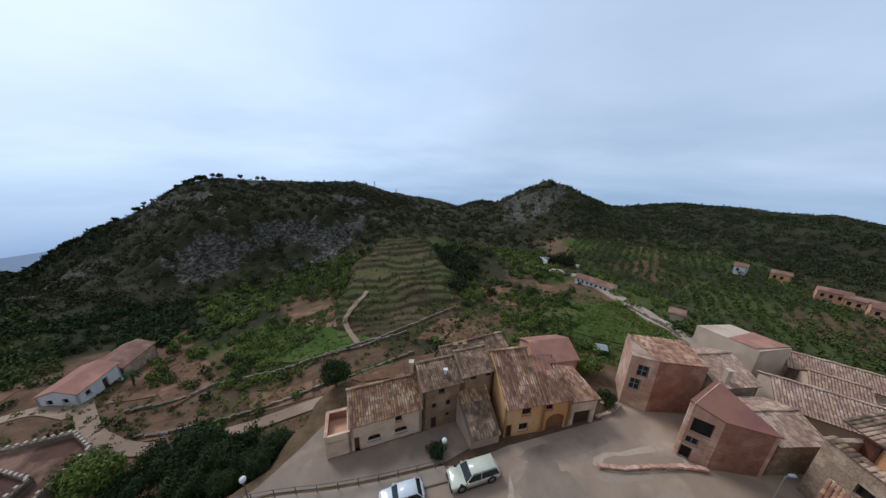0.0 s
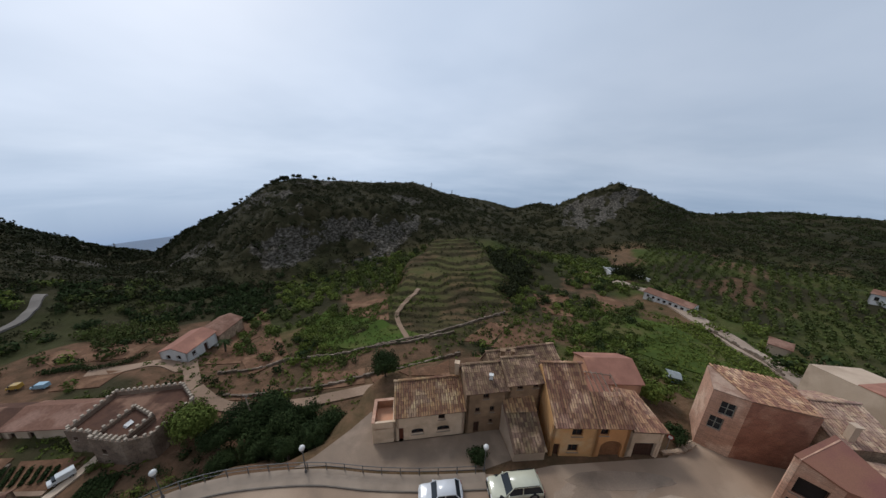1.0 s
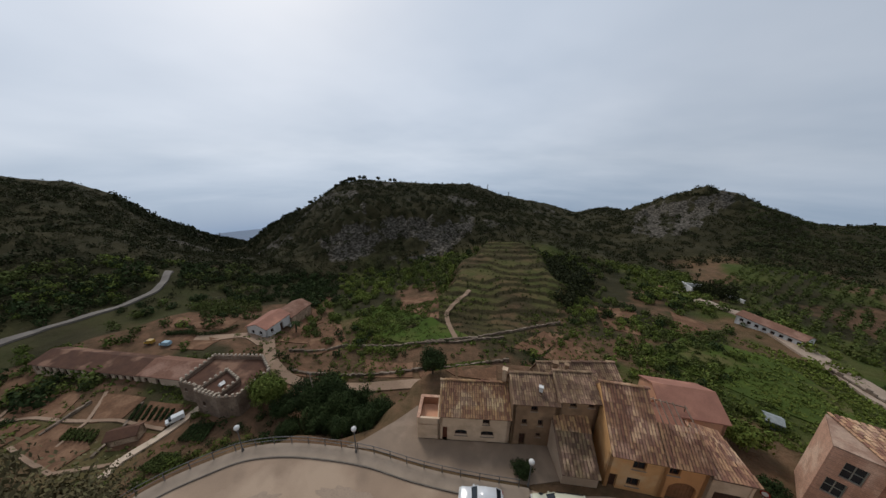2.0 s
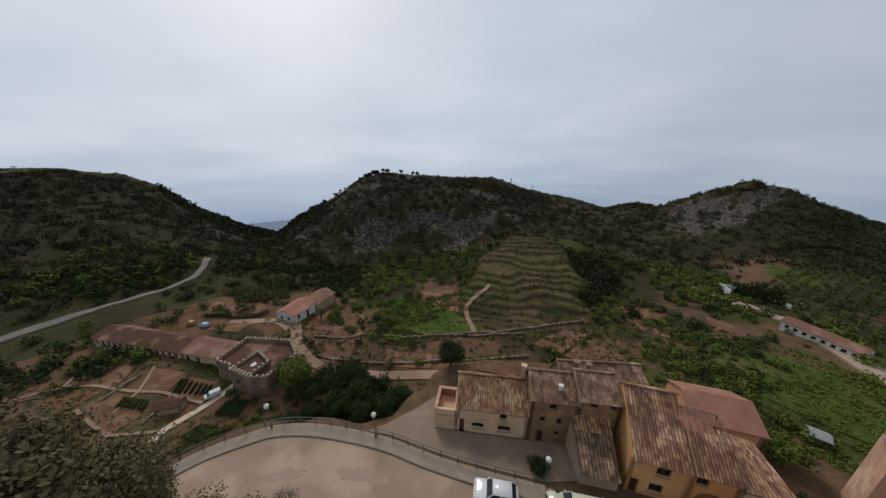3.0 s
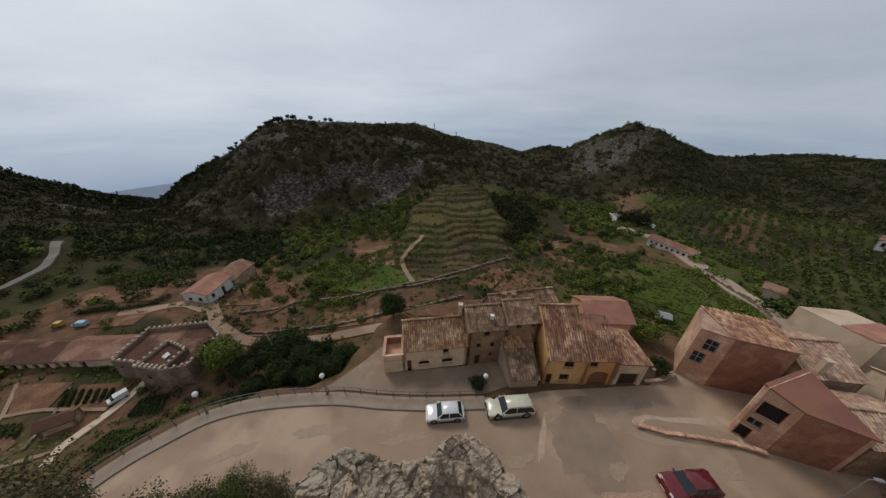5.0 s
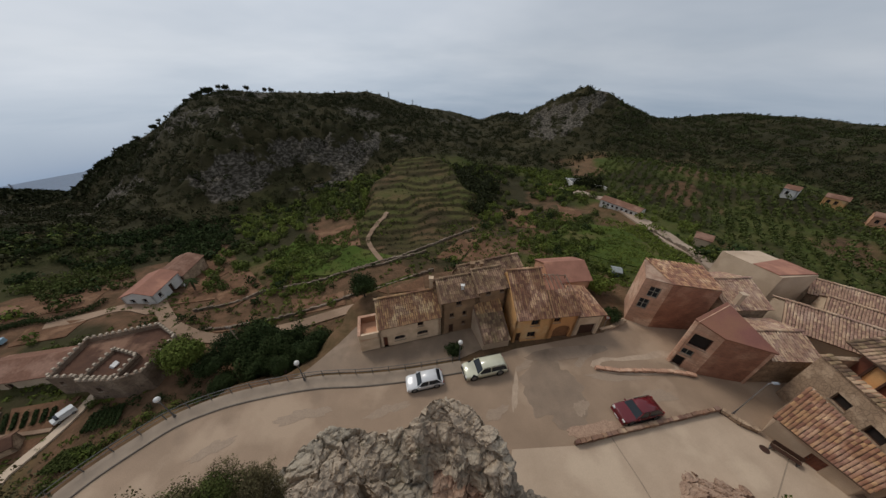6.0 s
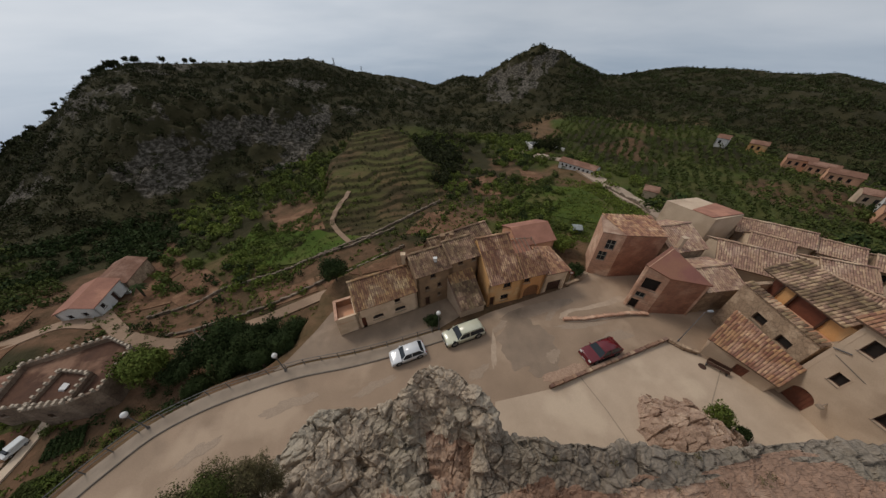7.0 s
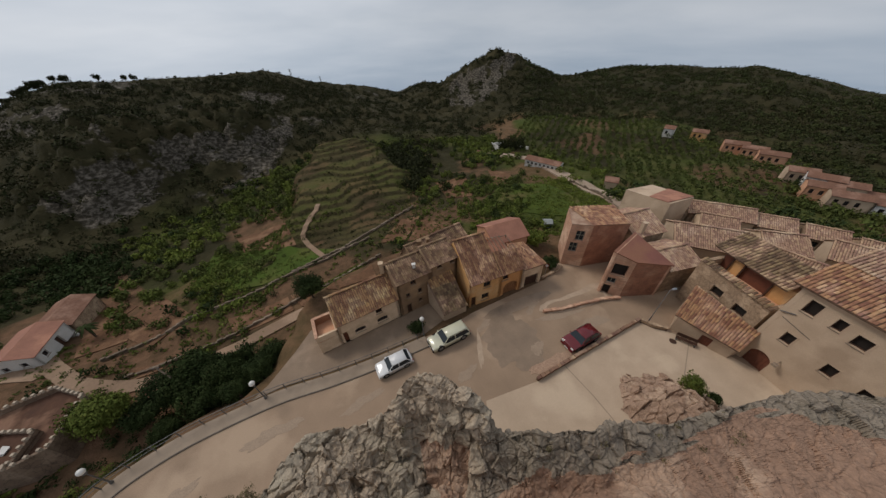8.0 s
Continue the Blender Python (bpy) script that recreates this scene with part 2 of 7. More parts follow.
def veined(m, scale, edge, dark, warp=0.5, depth=0.05):
    """Fine irregular cracks laid over a rock."""
    nt = m.node_tree
    N, L = nt.nodes.new, nt.links.new
    b = nt.nodes["Principled BSDF"]
    geo, no, vo = N("ShaderNodeNewGeometry"), N("ShaderNodeTexNoise"), N("ShaderNodeTexVoronoi")
    no.inputs["Scale"].default_value, no.inputs["Detail"].default_value = scale * 0.8, 6
    L(geo.outputs["Position"], no.inputs["Vector"])
    sc, ad = N("ShaderNodeVectorMath"), N("ShaderNodeVectorMath")
    sc.operation, ad.operation = "SCALE", "ADD"
    sc.inputs["Scale"].default_value = warp
    L(no.outputs["Color"], sc.inputs[0])
    L(sc.outputs[0], ad.inputs[0])
    L(geo.outputs["Position"], ad.inputs[1])
    vo.feature = "DISTANCE_TO_EDGE"
    vo.inputs["Scale"].default_value = scale
    L(ad.outputs[0], vo.inputs["Vector"])
    r = N("ShaderNodeMapRange")
    r.inputs["From Max"].default_value, r.inputs["To Min"].default_value = edge, dark
    L(vo.outputs["Distance"], r.inputs[0])
    mx = N("ShaderNodeMix")
    mx.data_type, mx.blend_type = "RGBA", "MULTIPLY"
    mx.inputs[0].default_value = 1.0
    L(b.inputs["Base Color"].links[0].from_socket, mx.inputs[6])
    L(r.outputs[0], mx.inputs[7])
    L(mx.outputs[2], b.inputs["Base Color"])
    bp = N("ShaderNodeBump")
    bp.inputs["Strength"].default_value, bp.inputs["Distance"].default_value = 0.8, depth
    L(r.outputs[0], bp.inputs["Height"])
    if b.inputs["Normal"].links:
        L(b.inputs["Normal"].links[0].from_socket, bp.inputs["Normal"])
    L(bp.outputs[0], b.inputs["Normal"])


def coursed(m, wide, high, mortar, strength=0.6):
    """Brick courses, too fine to build singly, over an upright wall."""
    nt = m.node_tree
    N, L = nt.nodes.new, nt.links.new
    b = nt.nodes["Principled BSDF"]
    geo, sep, cmb, br = N("ShaderNodeNewGeometry"), N("ShaderNodeSeparateXYZ"), N("ShaderNodeCombineXYZ"), N("ShaderNodeTexBrick")
    L(geo.outputs["Position"], sep.inputs[0])
    ad = N("ShaderNodeMath")
    L(sep.outputs[0], ad.inputs[0])
    L(sep.outputs[1], ad.inputs[1])
    L(ad.outputs[0], cmb.inputs[0])
    L(sep.outputs[2], cmb.inputs[1])
    L(cmb.outputs[0], br.inputs["Vector"])
    br.inputs["Scale"].default_value = 1.0
    br.inputs["Brick Width"].default_value, br.inputs["Row Height"].default_value, br.inputs["Mortar Size"].default_value = wide, high, 0.018
    br.inputs["Color1"].default_value, br.inputs["Color2"].default_value, br.inputs["Mortar"].default_value = (1.15, 1.1, 1.05, 1), (0.72, 0.72, 0.74, 1), (*mortar, 1)
    mx = N("ShaderNodeMix")
    mx.data_type, mx.blend_type = "RGBA", "MULTIPLY"
    mx.inputs[0].default_value = strength
    L(b.inputs["Base Color"].links[0].from_socket, mx.inputs[6])
    L(br.outputs["Color"], mx.inputs[7])
    L(mx.outputs[2], b.inputs["Base Color"])


veined(M_ROCK, 0.8, 0.08, 0.62, 0.9)
veined(M_STONE, 2.6, 0.07, 0.6, 0.15, 0.02)
veined(M_TOWER, 2.2, 0.07, 0.6, 0.15, 0.02)
coursed(M_BRICK_SHADE, 0.34, 0.16, (1.25, 1.3, 1.3))
coursed(M_BRICKP, 0.34, 0.16, (1.2, 1.25, 1.25))


def ground_material():
    """Earth, grass, scrub floor and bare limestone, laid by the zones of the sheet."""
    m = bpy.data.materials.new("hillside_ground")
    m.use_nodes = True
    nt = m.node_tree
    N, L = nt.nodes.new, nt.links.new
    b = nt.nodes["Principled BSDF"]
    b.inputs["Roughness"].default_value = 0.95
    b.inputs["Specular IOR Level"].default_value = 0.08
    geo = N("ShaderNodeNewGeometry")
    zone = N("ShaderNodeVertexColor")
    zone.layer_name = "zone"
    sp = N("ShaderNodeSeparateColor")
    L(zone.outputs[0], sp.inputs[0])

    def noise_pair(scale, a, c, lo=0.38, hi=0.62, grainwise=None):
        n = N("ShaderNodeTexNoise")
        n.inputs["Scale"].default_value, n.inputs["Detail"].default_value, n.inputs["Roughness"].default_value = scale, 7, 0.62
        way = geo.outputs["Position"]
        if grainwise:
            bed = N("ShaderNodeMapping")
            bed.inputs["Scale"].default_value = grainwise
            L(way, bed.inputs["Vector"])
            way = bed.outputs[0]
        L(way, n.inputs["Vector"])
        r = N("ShaderNodeMapRange")
        r.inputs["From Min"].default_value, r.inputs["From Max"].default_value = lo, hi
        L(n.outputs["Fac"], r.inputs[0])
        x = N("ShaderNodeMix")
        x.data_type = "RGBA"
        x.inputs[6].default_value, x.inputs[7].default_value = (*a, 1), (*c, 1)
        L(r.outputs[0], x.inputs[0])
        return x.outputs[2], n

    def mix(fac, a, c):
        x = N("ShaderNodeMix")
        x.data_type = "RGBA"
        L(fac, x.inputs[0])
        L(a, x.inputs[6])
        L(c, x.inputs[7])
        return x.outputs[2]

    scrub, _ = noise_pair(0.09, (0.028, 0.026, 0.012), (0.046, 0.039, 0.019))
    grass, _ = noise_pair(0.16, (0.05, 0.068, 0.015), (0.082, 0.082, 0.026))
    soil, _ = noise_pair(0.5, (0.165, 0.092, 0.055), (0.098, 0.060, 0.034))
    rock, rn = noise_pair(1.1, (0.036, 0.031, 0.022), (0.165, 0.143, 0.118), 0.44, 0.66, (0.7, 0.7, 1.3))
    c = mix(sp.outputs[1], scrub, grass)
    c = mix(sp.outputs[2], c, soil)
    broken, bn = noise_pair(0.30, (0, 0, 0), (1, 1, 1), 0.3, 0.7, (0.7, 0.7, 1.6))
    bias = N("ShaderNodeMath")
    bias.operation = "MULTIPLY_ADD"
    bias.inputs[1].default_value, bias.inputs[2].default_value = 1.5, -0.75
    L(bn.outputs["Fac"], bias.inputs[0])
    both = N("ShaderNodeMath")
    L(bias.outputs[0], both.inputs[0])
    L(sp.outputs[0], both.inputs[1])
    bare = N("ShaderNodeMapRange")
    bare.inputs["From Min"].default_value, bare.inputs["From Max"].default_value = 0.30, 0.50
    L(both.outputs[0], bare.inputs[0])
    c = mix(bare.outputs[0], c, rock)
    L(c, b.inputs["Base Color"])
    bp = N("ShaderNodeBump")
    bp.inputs["Strength"].default_value, bp.inputs["Distance"].default_value = 0.8, 0.6
    L(rn.outputs["Fac"], bp.inputs["Height"])
    L(bp.outputs[0], b.inputs["Normal"])
    return m


M_GROUND = ground_material()


# ---- mesh helpers ----
def link_mesh(name, verts, faces, mat, parent=None, label="", smooth=False):
    me = bpy.data.meshes.new(name)
    me.from_pydata(verts, [], faces)
    me.materials.append(mat)
    if smooth:
        me.polygons.foreach_set("use_smooth", [True] * len(me.polygons))
    ob = new(name, me)
    if parent:
        ob.parent = parent
    if label:
        tagged(ob, label)
    return ob


def part(name, bm, mat, parent=None, label="", smooth=False):
    """Links a bmesh as one mesh object under a thing or a part."""
    me = bpy.data.meshes.new(name)
    bmesh.ops.recalc_face_normals(bm, faces=bm.faces)
    bm.to_mesh(me)
    bm.free()
    me.materials.append(mat)
    if smooth:
        me.polygons.foreach_set("use_smooth", [True] * len(me.polygons))
    ob = new(name, me)
    if parent:
        ob.parent = parent
    if label:
        tagged(ob, label)
    return ob


def thing(name, m, label, category, group="", kind=""):
    ob = new(name)
    ob.empty_display_size = 0.2
    ob.matrix_world = m
    return tagged(ob, label, category, group, kind)


def box(bm, x0, y0, z0, x1, y1, z1, m=None):
    v = [bm.verts.new(Vector(p)) for p in ((x0, y0, z0), (x1, y0, z0), (x1, y1, z0), (x0, y1, z0), (x0, y0, z1), (x1, y0, z1), (x1, y1, z1), (x0, y1, z1))]
    if m:
        for q in v:
            q.co = m @ q.co
    for f in ((0, 3, 2, 1), (4, 5, 6, 7), (0, 1, 5, 4), (1, 2, 6, 5), (2, 3, 7, 6), (3, 0, 4, 7)):
        bm.faces.new([v[i] for i in f])
    return v


def boxed(name, x0, y0, z0, x1, y1, z1, mat, parent=None, label="", bevel=0.0):
    bm = bmesh.new()
    box(bm, x0, y0, z0, x1, y1, z1)
    if bevel:
        bmesh.ops.bevel(bm, geom=bm.edges[:], offset=bevel, segments=2, affect="EDGES")
    return part(name, bm, mat, parent, label)


def tube(bm, a, b, r0, r1=None, sides=8):
    a, b = Vector(a), Vector(b)
    r1 = r0 if r1 is None else r1
    q = (b - a).to_track_quat("Z", "Y")
    rings = []
    for p, r in ((a, r0), (b, r1)):
        rings.append([bm.verts.new(p + q @ Vector((r * math.cos(k * math.tau / sides), r * math.sin(k * math.tau / sides), 0))) for k in range(sides)])
    for k in range(sides):
        bm.faces.new((rings[0][k], rings[0][(k + 1) % sides], rings[1][(k + 1) % sides], rings[1][k]))
    bm.faces.new(rings[0][::-1])
    bm.faces.new(rings[1])


def hashed(ix, iy, seed):
    h = (ix * 374761393 + iy * 668265263 + seed * 974711) & 0x7FFFFFFF
    h = ((h ^ (h >> 13)) * 1274126177) & 0x7FFFFFFF
    return ((h ^ (h >> 16)) & 0xFFFF) / 65535.0


def value_noise(x, y, seed=0):
    x, y = np.asarray(x, float), np.asarray(y, float)
    ix, iy = np.floor(x).astype(np.int64), np.floor(y).astype(np.int64)
    fx, fy = x - ix, y - iy
    fx, fy = fx * fx * (3 - 2 * fx), fy * fy * (3 - 2 * fy)
    a, b = hashed(ix, iy, seed), hashed(ix + 1, iy, seed)
    c, d = hashed(ix, iy + 1, seed), hashed(ix + 1, iy + 1, seed)
    return (a * (1 - fx) + b * fx) * (1 - fy) + (c * (1 - fx) + d * fx) * fy


def fbm(x, y, octaves=4, seed=0):
    s, a, f = 0.0, 0.5, 1.0
    for k in range(octaves):
        s = s + a * (value_noise(x * f, y * f, seed + k * 17) * 2 - 1)
        a, f = a * 0.5, f * 2.03
    return s


def smooth(a, b, x):
    t = np.clip((np.asarray(x, float) - a) / (b - a), 0, 1)
    return t * t * (3 - 2 * t)


# ---- the ground: one sheet, from the crag's foot over the valley to the ridges ----
# the skyline: bearing, angle, distance
RIDGE = [
    (-180, -6, 260), (-100, -1.5, 230), (-80, -1.2, 235), (-75, -2.3, 240), (-72, -4.1, 245), (-68, -8.0, 255), (-63, -11.1, 270),
    (-58.3, -13.0, 255), (-53, -9.8, 235), (-48, -7.1, 225), (-42.5, -3.9, 218), (-38.5, -2.8, 216), (-26, -3.6, 226), (-17, -3.6, 240),
    (-11, -5.2, 262), (-3, -6.6, 300), (3.5, -8.0, 320), (8.4, -6.6, 320), (11.5, -7.0, 285), (17.7, -3.6, 268), (21, -2.4, 266),
    (25, -3.8, 268), (31.4, -6.2, 290), (36, -5.4, 310), (40, -4.8, 330), (51, -4.5, 335), (56, -4.2, 340), (64, -5.8, 330), (75, -7, 310),
    (110, -5, 300), (180, -6, 260),
]
# the foot of the slopes: bearing, angle, distance
FOOT = [
    (-180, -26, 80), (-100, -21, 85), (-80, -19.5, 92), (-75, -19, 95), (-72, -18.5, 98), (-68, -18, 100), (-63, -19, 100),
    (-58.3, -21, 96), (-53, -22.5, 92), (-42.5, -22.5, 92), (-38.5, -22.5, 93), (-26, -21.5, 96), (-17, -19.5, 102), (-11, -17.5, 110),
    (-3, -17.5, 112), (3.5, -18, 112), (8.4, -18, 112), (11.5, -17.5, 116), (17.7, -15.5, 130), (21, -14.5, 138), (25, -13.5, 146),
    (31.4, -12.5, 155), (36, -12.5, 155), (40, -12.5, 155), (51, -13, 150), (56, -13.5, 146), (64, -14, 142), (75, -15, 135), (110, -18, 110),
    (180, -26, 80),
]
EDGE = [(-110, 35.5), (-82, 31.6), (-72, 30.3), (-66, 29.1), (-59, 27.2), (-51.5, 24.9), (-46, 24.2), (-41, 24.2), (-34, 26.4), (-28.5, 29.6), (-24, 31.5), (-14, 33), (5, 36), (25, 38), (45, 44), (60, 56), (80, 66), (110, 66)]


def column(table, k, bearing):
    return np.interp(bearing, [r[0] for r in table], [r[k] for r in table])


def spur_shape(az, rho):
    """The terraced spur: how far a place lies on it, its smooth height, its step count and its stepped height."""
    half = np.interp(rho, [46, 55, 62, 75, 95, 104], [17, 15, 11.5, 9.2, 6.2, 4])
    mid = np.interp(rho, [46, 55, 62, 75, 95], [-17, -13, -9.5, -8.0, -7.8])
    half = half * (1 + 0.35 * fbm(rho * 0.09, az * 0 + np.sign(az - mid) * 3, 3, 7))
    on = np.exp(-np.abs((az - mid + 3.0 * fbm(rho * 0.16, az * 0.12, 3, 8)) / half) ** 3.2) * smooth(43, 49, rho) * (1 - smooth(86, 104, rho))
    target = np.interp(rho, [46, 95], [-6.0, 1.7])
    level = target / 0.55 + 2.6 * fbm(az * 0.08, rho * 0.045, 3, 3) + 0.45 * fbm(az * 0.35, rho * 0.2, 3, 4)
    tier = (np.floor(level) + smooth(0.70, 1.0, level - np.floor(level))) * 0.55
    return on, target, level, tier


def ground_z(x, y, detail=True):
    x, y = np.asarray(x, float), np.asarray(y, float)
    rho = np.hypot(x, y) + 1e-6
    az = np.degrees(np.arctan2(x, y))
    edge = column(EDGE, 1, az)
    re, rd, fe, fd = column(RIDGE, 1, az), column(RIDGE, 2, az), column(FOOT, 1, az), column(FOOT, 2, az)
    re = re - 0.65
    z_r, z_f = 28 + rd * np.tan(np.radians(re)), 28 + fd * np.tan(np.radians(fe))
    low = np.interp(az, [-180, -60, -20, 10, 30, 60, 180], [-3.5, -4, -4, -3.2, -1.2, -0.6, -0.6])
    # plateau, step down behind it, valley floor, mountain face, far fall
    t1 = smooth(0, 1, (rho - edge) / 3.5)
    z = low * t1
    t2 = np.clip((rho - edge - 3.5) / np.maximum(fd - edge - 3.5, 1), 0, 1)
    z = z + (z_f - low) * t2
    s = np.clip((rho - fd) / (rd - fd), 0, 1)
    cliff = smooth(-53, -47, az) * (1 - smooth(-22, -15, az))
    wob = 0.05 * fbm(az * 0.25, rho * 0.01, 3, 5)
    g_soft = s ** 0.92
    g_cliff = 0.20 * smooth(0, 0.14, s) + 0.50 * smooth(0.13 + wob, 0.27 + wob, s) + 0.30 * smooth(0.25, 1.0, s)
    g = g_soft * (1 - cliff) + g_cliff * cliff
    crag = smooth(10, 13, az) * (1 - smooth(25, 28, az))
    g = g * (1 - crag) + crag * (0.42 * smooth(0, 0.72, s) + 0.40 * smooth(0.70 + wob, 0.84 + wob, s) + 0.18 * smooth(0.80, 1, s))
    z = z + (z_r - z_f) * g
    beyond = np.clip((rho - rd) / 220, 0, 1)
    z = z - 130 * beyond ** 1.1 - 0.42 * np.maximum(rho - rd - 200, 0) * ((az > -90) & (az < -30))
    # the terraced spur
    on, target, level, tier = spur_shape(az, rho)
    z = np.where(on > 0.02, z + (np.maximum(tier, z) - z) * smooth(0.05, 0.5, on), z)
    inside = on
    if detail:
        far = smooth(60, 120, rho)
        z = z + far * (1 - inside) * fbm(x * 0.03, y * 0.03, 5, 11) * 5.0 * (1 - 0.6 * smooth(0.75, 1.0, s))
        z = z + smooth(edge + 2, edge + 14, rho) * (1 - inside) * fbm(x * 0.12, y * 0.12, 3, 23) * 1.0
        rough = (cliff * smooth(0.1, 0.16, s) * (1 - smooth(0.36, 0.5, s)) + crag * smooth(0.6, 0.7, s) * (1 - smooth(0.92, 1, s)))
        z = z + rough * (np.abs(fbm(x * 0.16, y * 0.16, 5, 31)) * 7.0 + 0.7 * np.sin(z * 1.7 + 3 * fbm(x * 0.05, y * 0.05, 2, 33)))
    return z


def zones(x, y):
    """How much bare rock, grass and tilled soil lie at a place."""
    rho, az = np.hypot(x, y) + 1e-6, np.degrees(np.arctan2(x, y))
    fd, rd = column(FOOT, 2, az), column(RIDGE, 2, az)
    s = np.clip((rho - fd) / (rd - fd), 0, 1)
    crag = smooth(10, 12.5, az) * (1 - smooth(25, 27, az))
    n = fbm(x * 0.035, y * 0.035, 4, 41)
    el = np.degrees(np.arctan2(ground_z(x, y, False) - 28, rho)) + 2.6 * n
    top = np.interp(az, [-50, -45, -38, -33, -24, -13], [-15, -12.4, -11.2, -10.0, -9.6, -9.4])
    foot = np.interp(az, [-50, -45, -33, -26, -21, -13], [-17.5, -18.6, -19.6, -20.4, -18.6, -9.8])
    streak = fbm(az * 0.22, (el - 0.16 * az) * 0.75, 4, 43)
    # shade below the cliff's overhang, painted as dark scrub in place of rock
    overhang_shade = np.exp(-((az + 31.5) / 4.5) ** 2 - ((el + 16.2 - 0.1 * (az + 31)) / 0.9) ** 2)
    rock = smooth(-51, -44, az + 3 * n) * smooth(0.0, 1.6, el - foot) * smooth(0.0, 2.6, top - el) * (0.25 + 0.75 * smooth(-0.12, 0.16, streak)) * (1 - 0.9 * overhang_shade)
    rock = np.maximum(rock, 0.75 * smooth(-52, -47, az) * (1 - smooth(-40, -34, az)) * smooth(0.12, 0.2, fbm(az * 0.5, el * 0.6, 4, 44)) * smooth(-11.5, -9.5, el) * (1 - smooth(-6, -5, el)))
    rock = np.maximum(rock, crag * smooth(0.0, 1.0, el - np.interp(az, [11, 14, 17, 21, 25], [-10.5, -11.2, -10.4, -8.4, -6.4])) * smooth(0.0, 1.0, np.interp(az, [11, 14, 17, 21, 25], [-8.4, -6.6, -5.0, -4.2, -4.6]) - el) * (0.30 + 0.75 * smooth(-0.12, 0.12, fbm(az * 0.9, el * 0.5, 4, 45))))
    rock = np.maximum(rock, smooth(0.26, 0.42, n) * 0.6 * smooth(0.1, 0.3, s) * (az < 0))
    on, _, level, _ = spur_shape(az, rho)
    spur = smooth(0.1, 0.4, on)
    riser = spur * smooth(0.55, 0.75, level - np.floor(level))
    valley = (1 - smooth(0.0, 0.12, s))
    grass = valley * smooth(-0.25, 0.15, fbm(x * 0.07, y * 0.07, 4, 47)) * 0.9
    grass = np.maximum(grass, spur * (0.24 + 0.6 * fbm(x * 0.2, y * 0.2, 3, 53)))
    grass = np.where((az < -42) & (rho > 62), grass * 0.3, grass)
    soil = valley * smooth(0.05, 0.3, fbm(x * 0.06 + 7, y * 0.06, 4, 59)) * 0.85
    soil = np.where(rho < 60, np.maximum(soil, 0.55 * smooth(-0.2, 0.2, fbm(x * 0.1, y * 0.1, 3, 61)) * (az < 10)), soil)
    soil = np.maximum(soil * (1 - spur), spur * (0.17 + 0.40 * smooth(0.0, 0.3, fbm(x * 0.15, y * 0.15, 3, 67))))
    soil = np.where((az > 3) & (az < 36) & (rho > 44) & (rho < 98), np.maximum(soil, 0.8 * smooth(-0.05, 0.2, fbm(x * 0.08, y * 0.08, 4, 68))), soil)
    soil = np.where((az < -46) & (rho < 78), np.maximum(soil, 0.95 * smooth(-0.5, -0.1, fbm(x * 0.09, y * 0.09, 3, 69))), soil)
    soil = np.maximum(soil * (1 - riser), riser * 0.1)
    grass = grass * (1 - 0.9 * riser)
    soil = np.where((rho < column(EDGE, 1, az) + 0.5) | ((az > -52) & (az < -14) & (rho < column(EDGE, 1, az) + 9)), np.maximum(soil, 0.8), soil)
    return np.clip(rock, 0, 1), np.clip(grass, 0, 1), np.clip(soil, 0, 1)


def build_ground():
    az = np.concatenate([np.arange(-180, -95, 5.0), np.arange(-95, 100, 0.42), np.arange(100, 180.1, 5.0)])
    rho = np.concatenate([[0.0], np.arange(6, 30, 3.0), np.geomspace(30, 130, 190), np.geomspace(131, 345, 110), np.geomspace(350, 900, 14)])
    A, R_ = np.meshgrid(np.radians(az), rho)
    x, y = R_ * np.sin(A), R_ * np.cos(A)
    z = ground_z(x, y) - 0.05
    z = np.where(R_ < column(EDGE, 1, np.degrees(A)), -0.05, z)
    n, m = A.shape
    verts = np.stack([x, y, z], -1).reshape(-1, 3)
    i = np.arange(n * m).reshape(n, m)
    faces = np.stack([i[:-1, :-1], i[:-1, 1:], i[1:, 1:], i[1:, :-1]], -1).reshape(-1, 4)
    me = bpy.data.meshes.new("ground")
    me.from_pydata(verts.tolist(), [], faces.tolist())
    r, g, b = zones(x.ravel(), y.ravel())
    col = me.color_attributes.new("zone", "FLOAT_COLOR", "POINT")
    col.data.foreach_set("color", np.stack([r, g, b, np.ones_like(r)], -1).ravel())
    me.polygons.foreach_set("use_smooth", [True] * len(me.polygons))
    me.materials.append(M_GROUND)
    return tagged(new("ground", me), "valley and wooded limestone hills round the village", "ground", kind="structure")


build_ground()
sea_bm = bmesh.new()
for k in range(24):
    a0, a1 = radians(-130 + k * 5), radians(-125 + k * 5)
    sea_bm.faces.new([sea_bm.verts.new((r * math.sin(a), r * math.cos(a), -236)) for r, a in ((500, a0), (500, a1), (1290, a1), (1290, a0))])
tagged(part("sea", sea_bm, M_SEA), "pale blue sea behind the hills", "water", kind="structure")


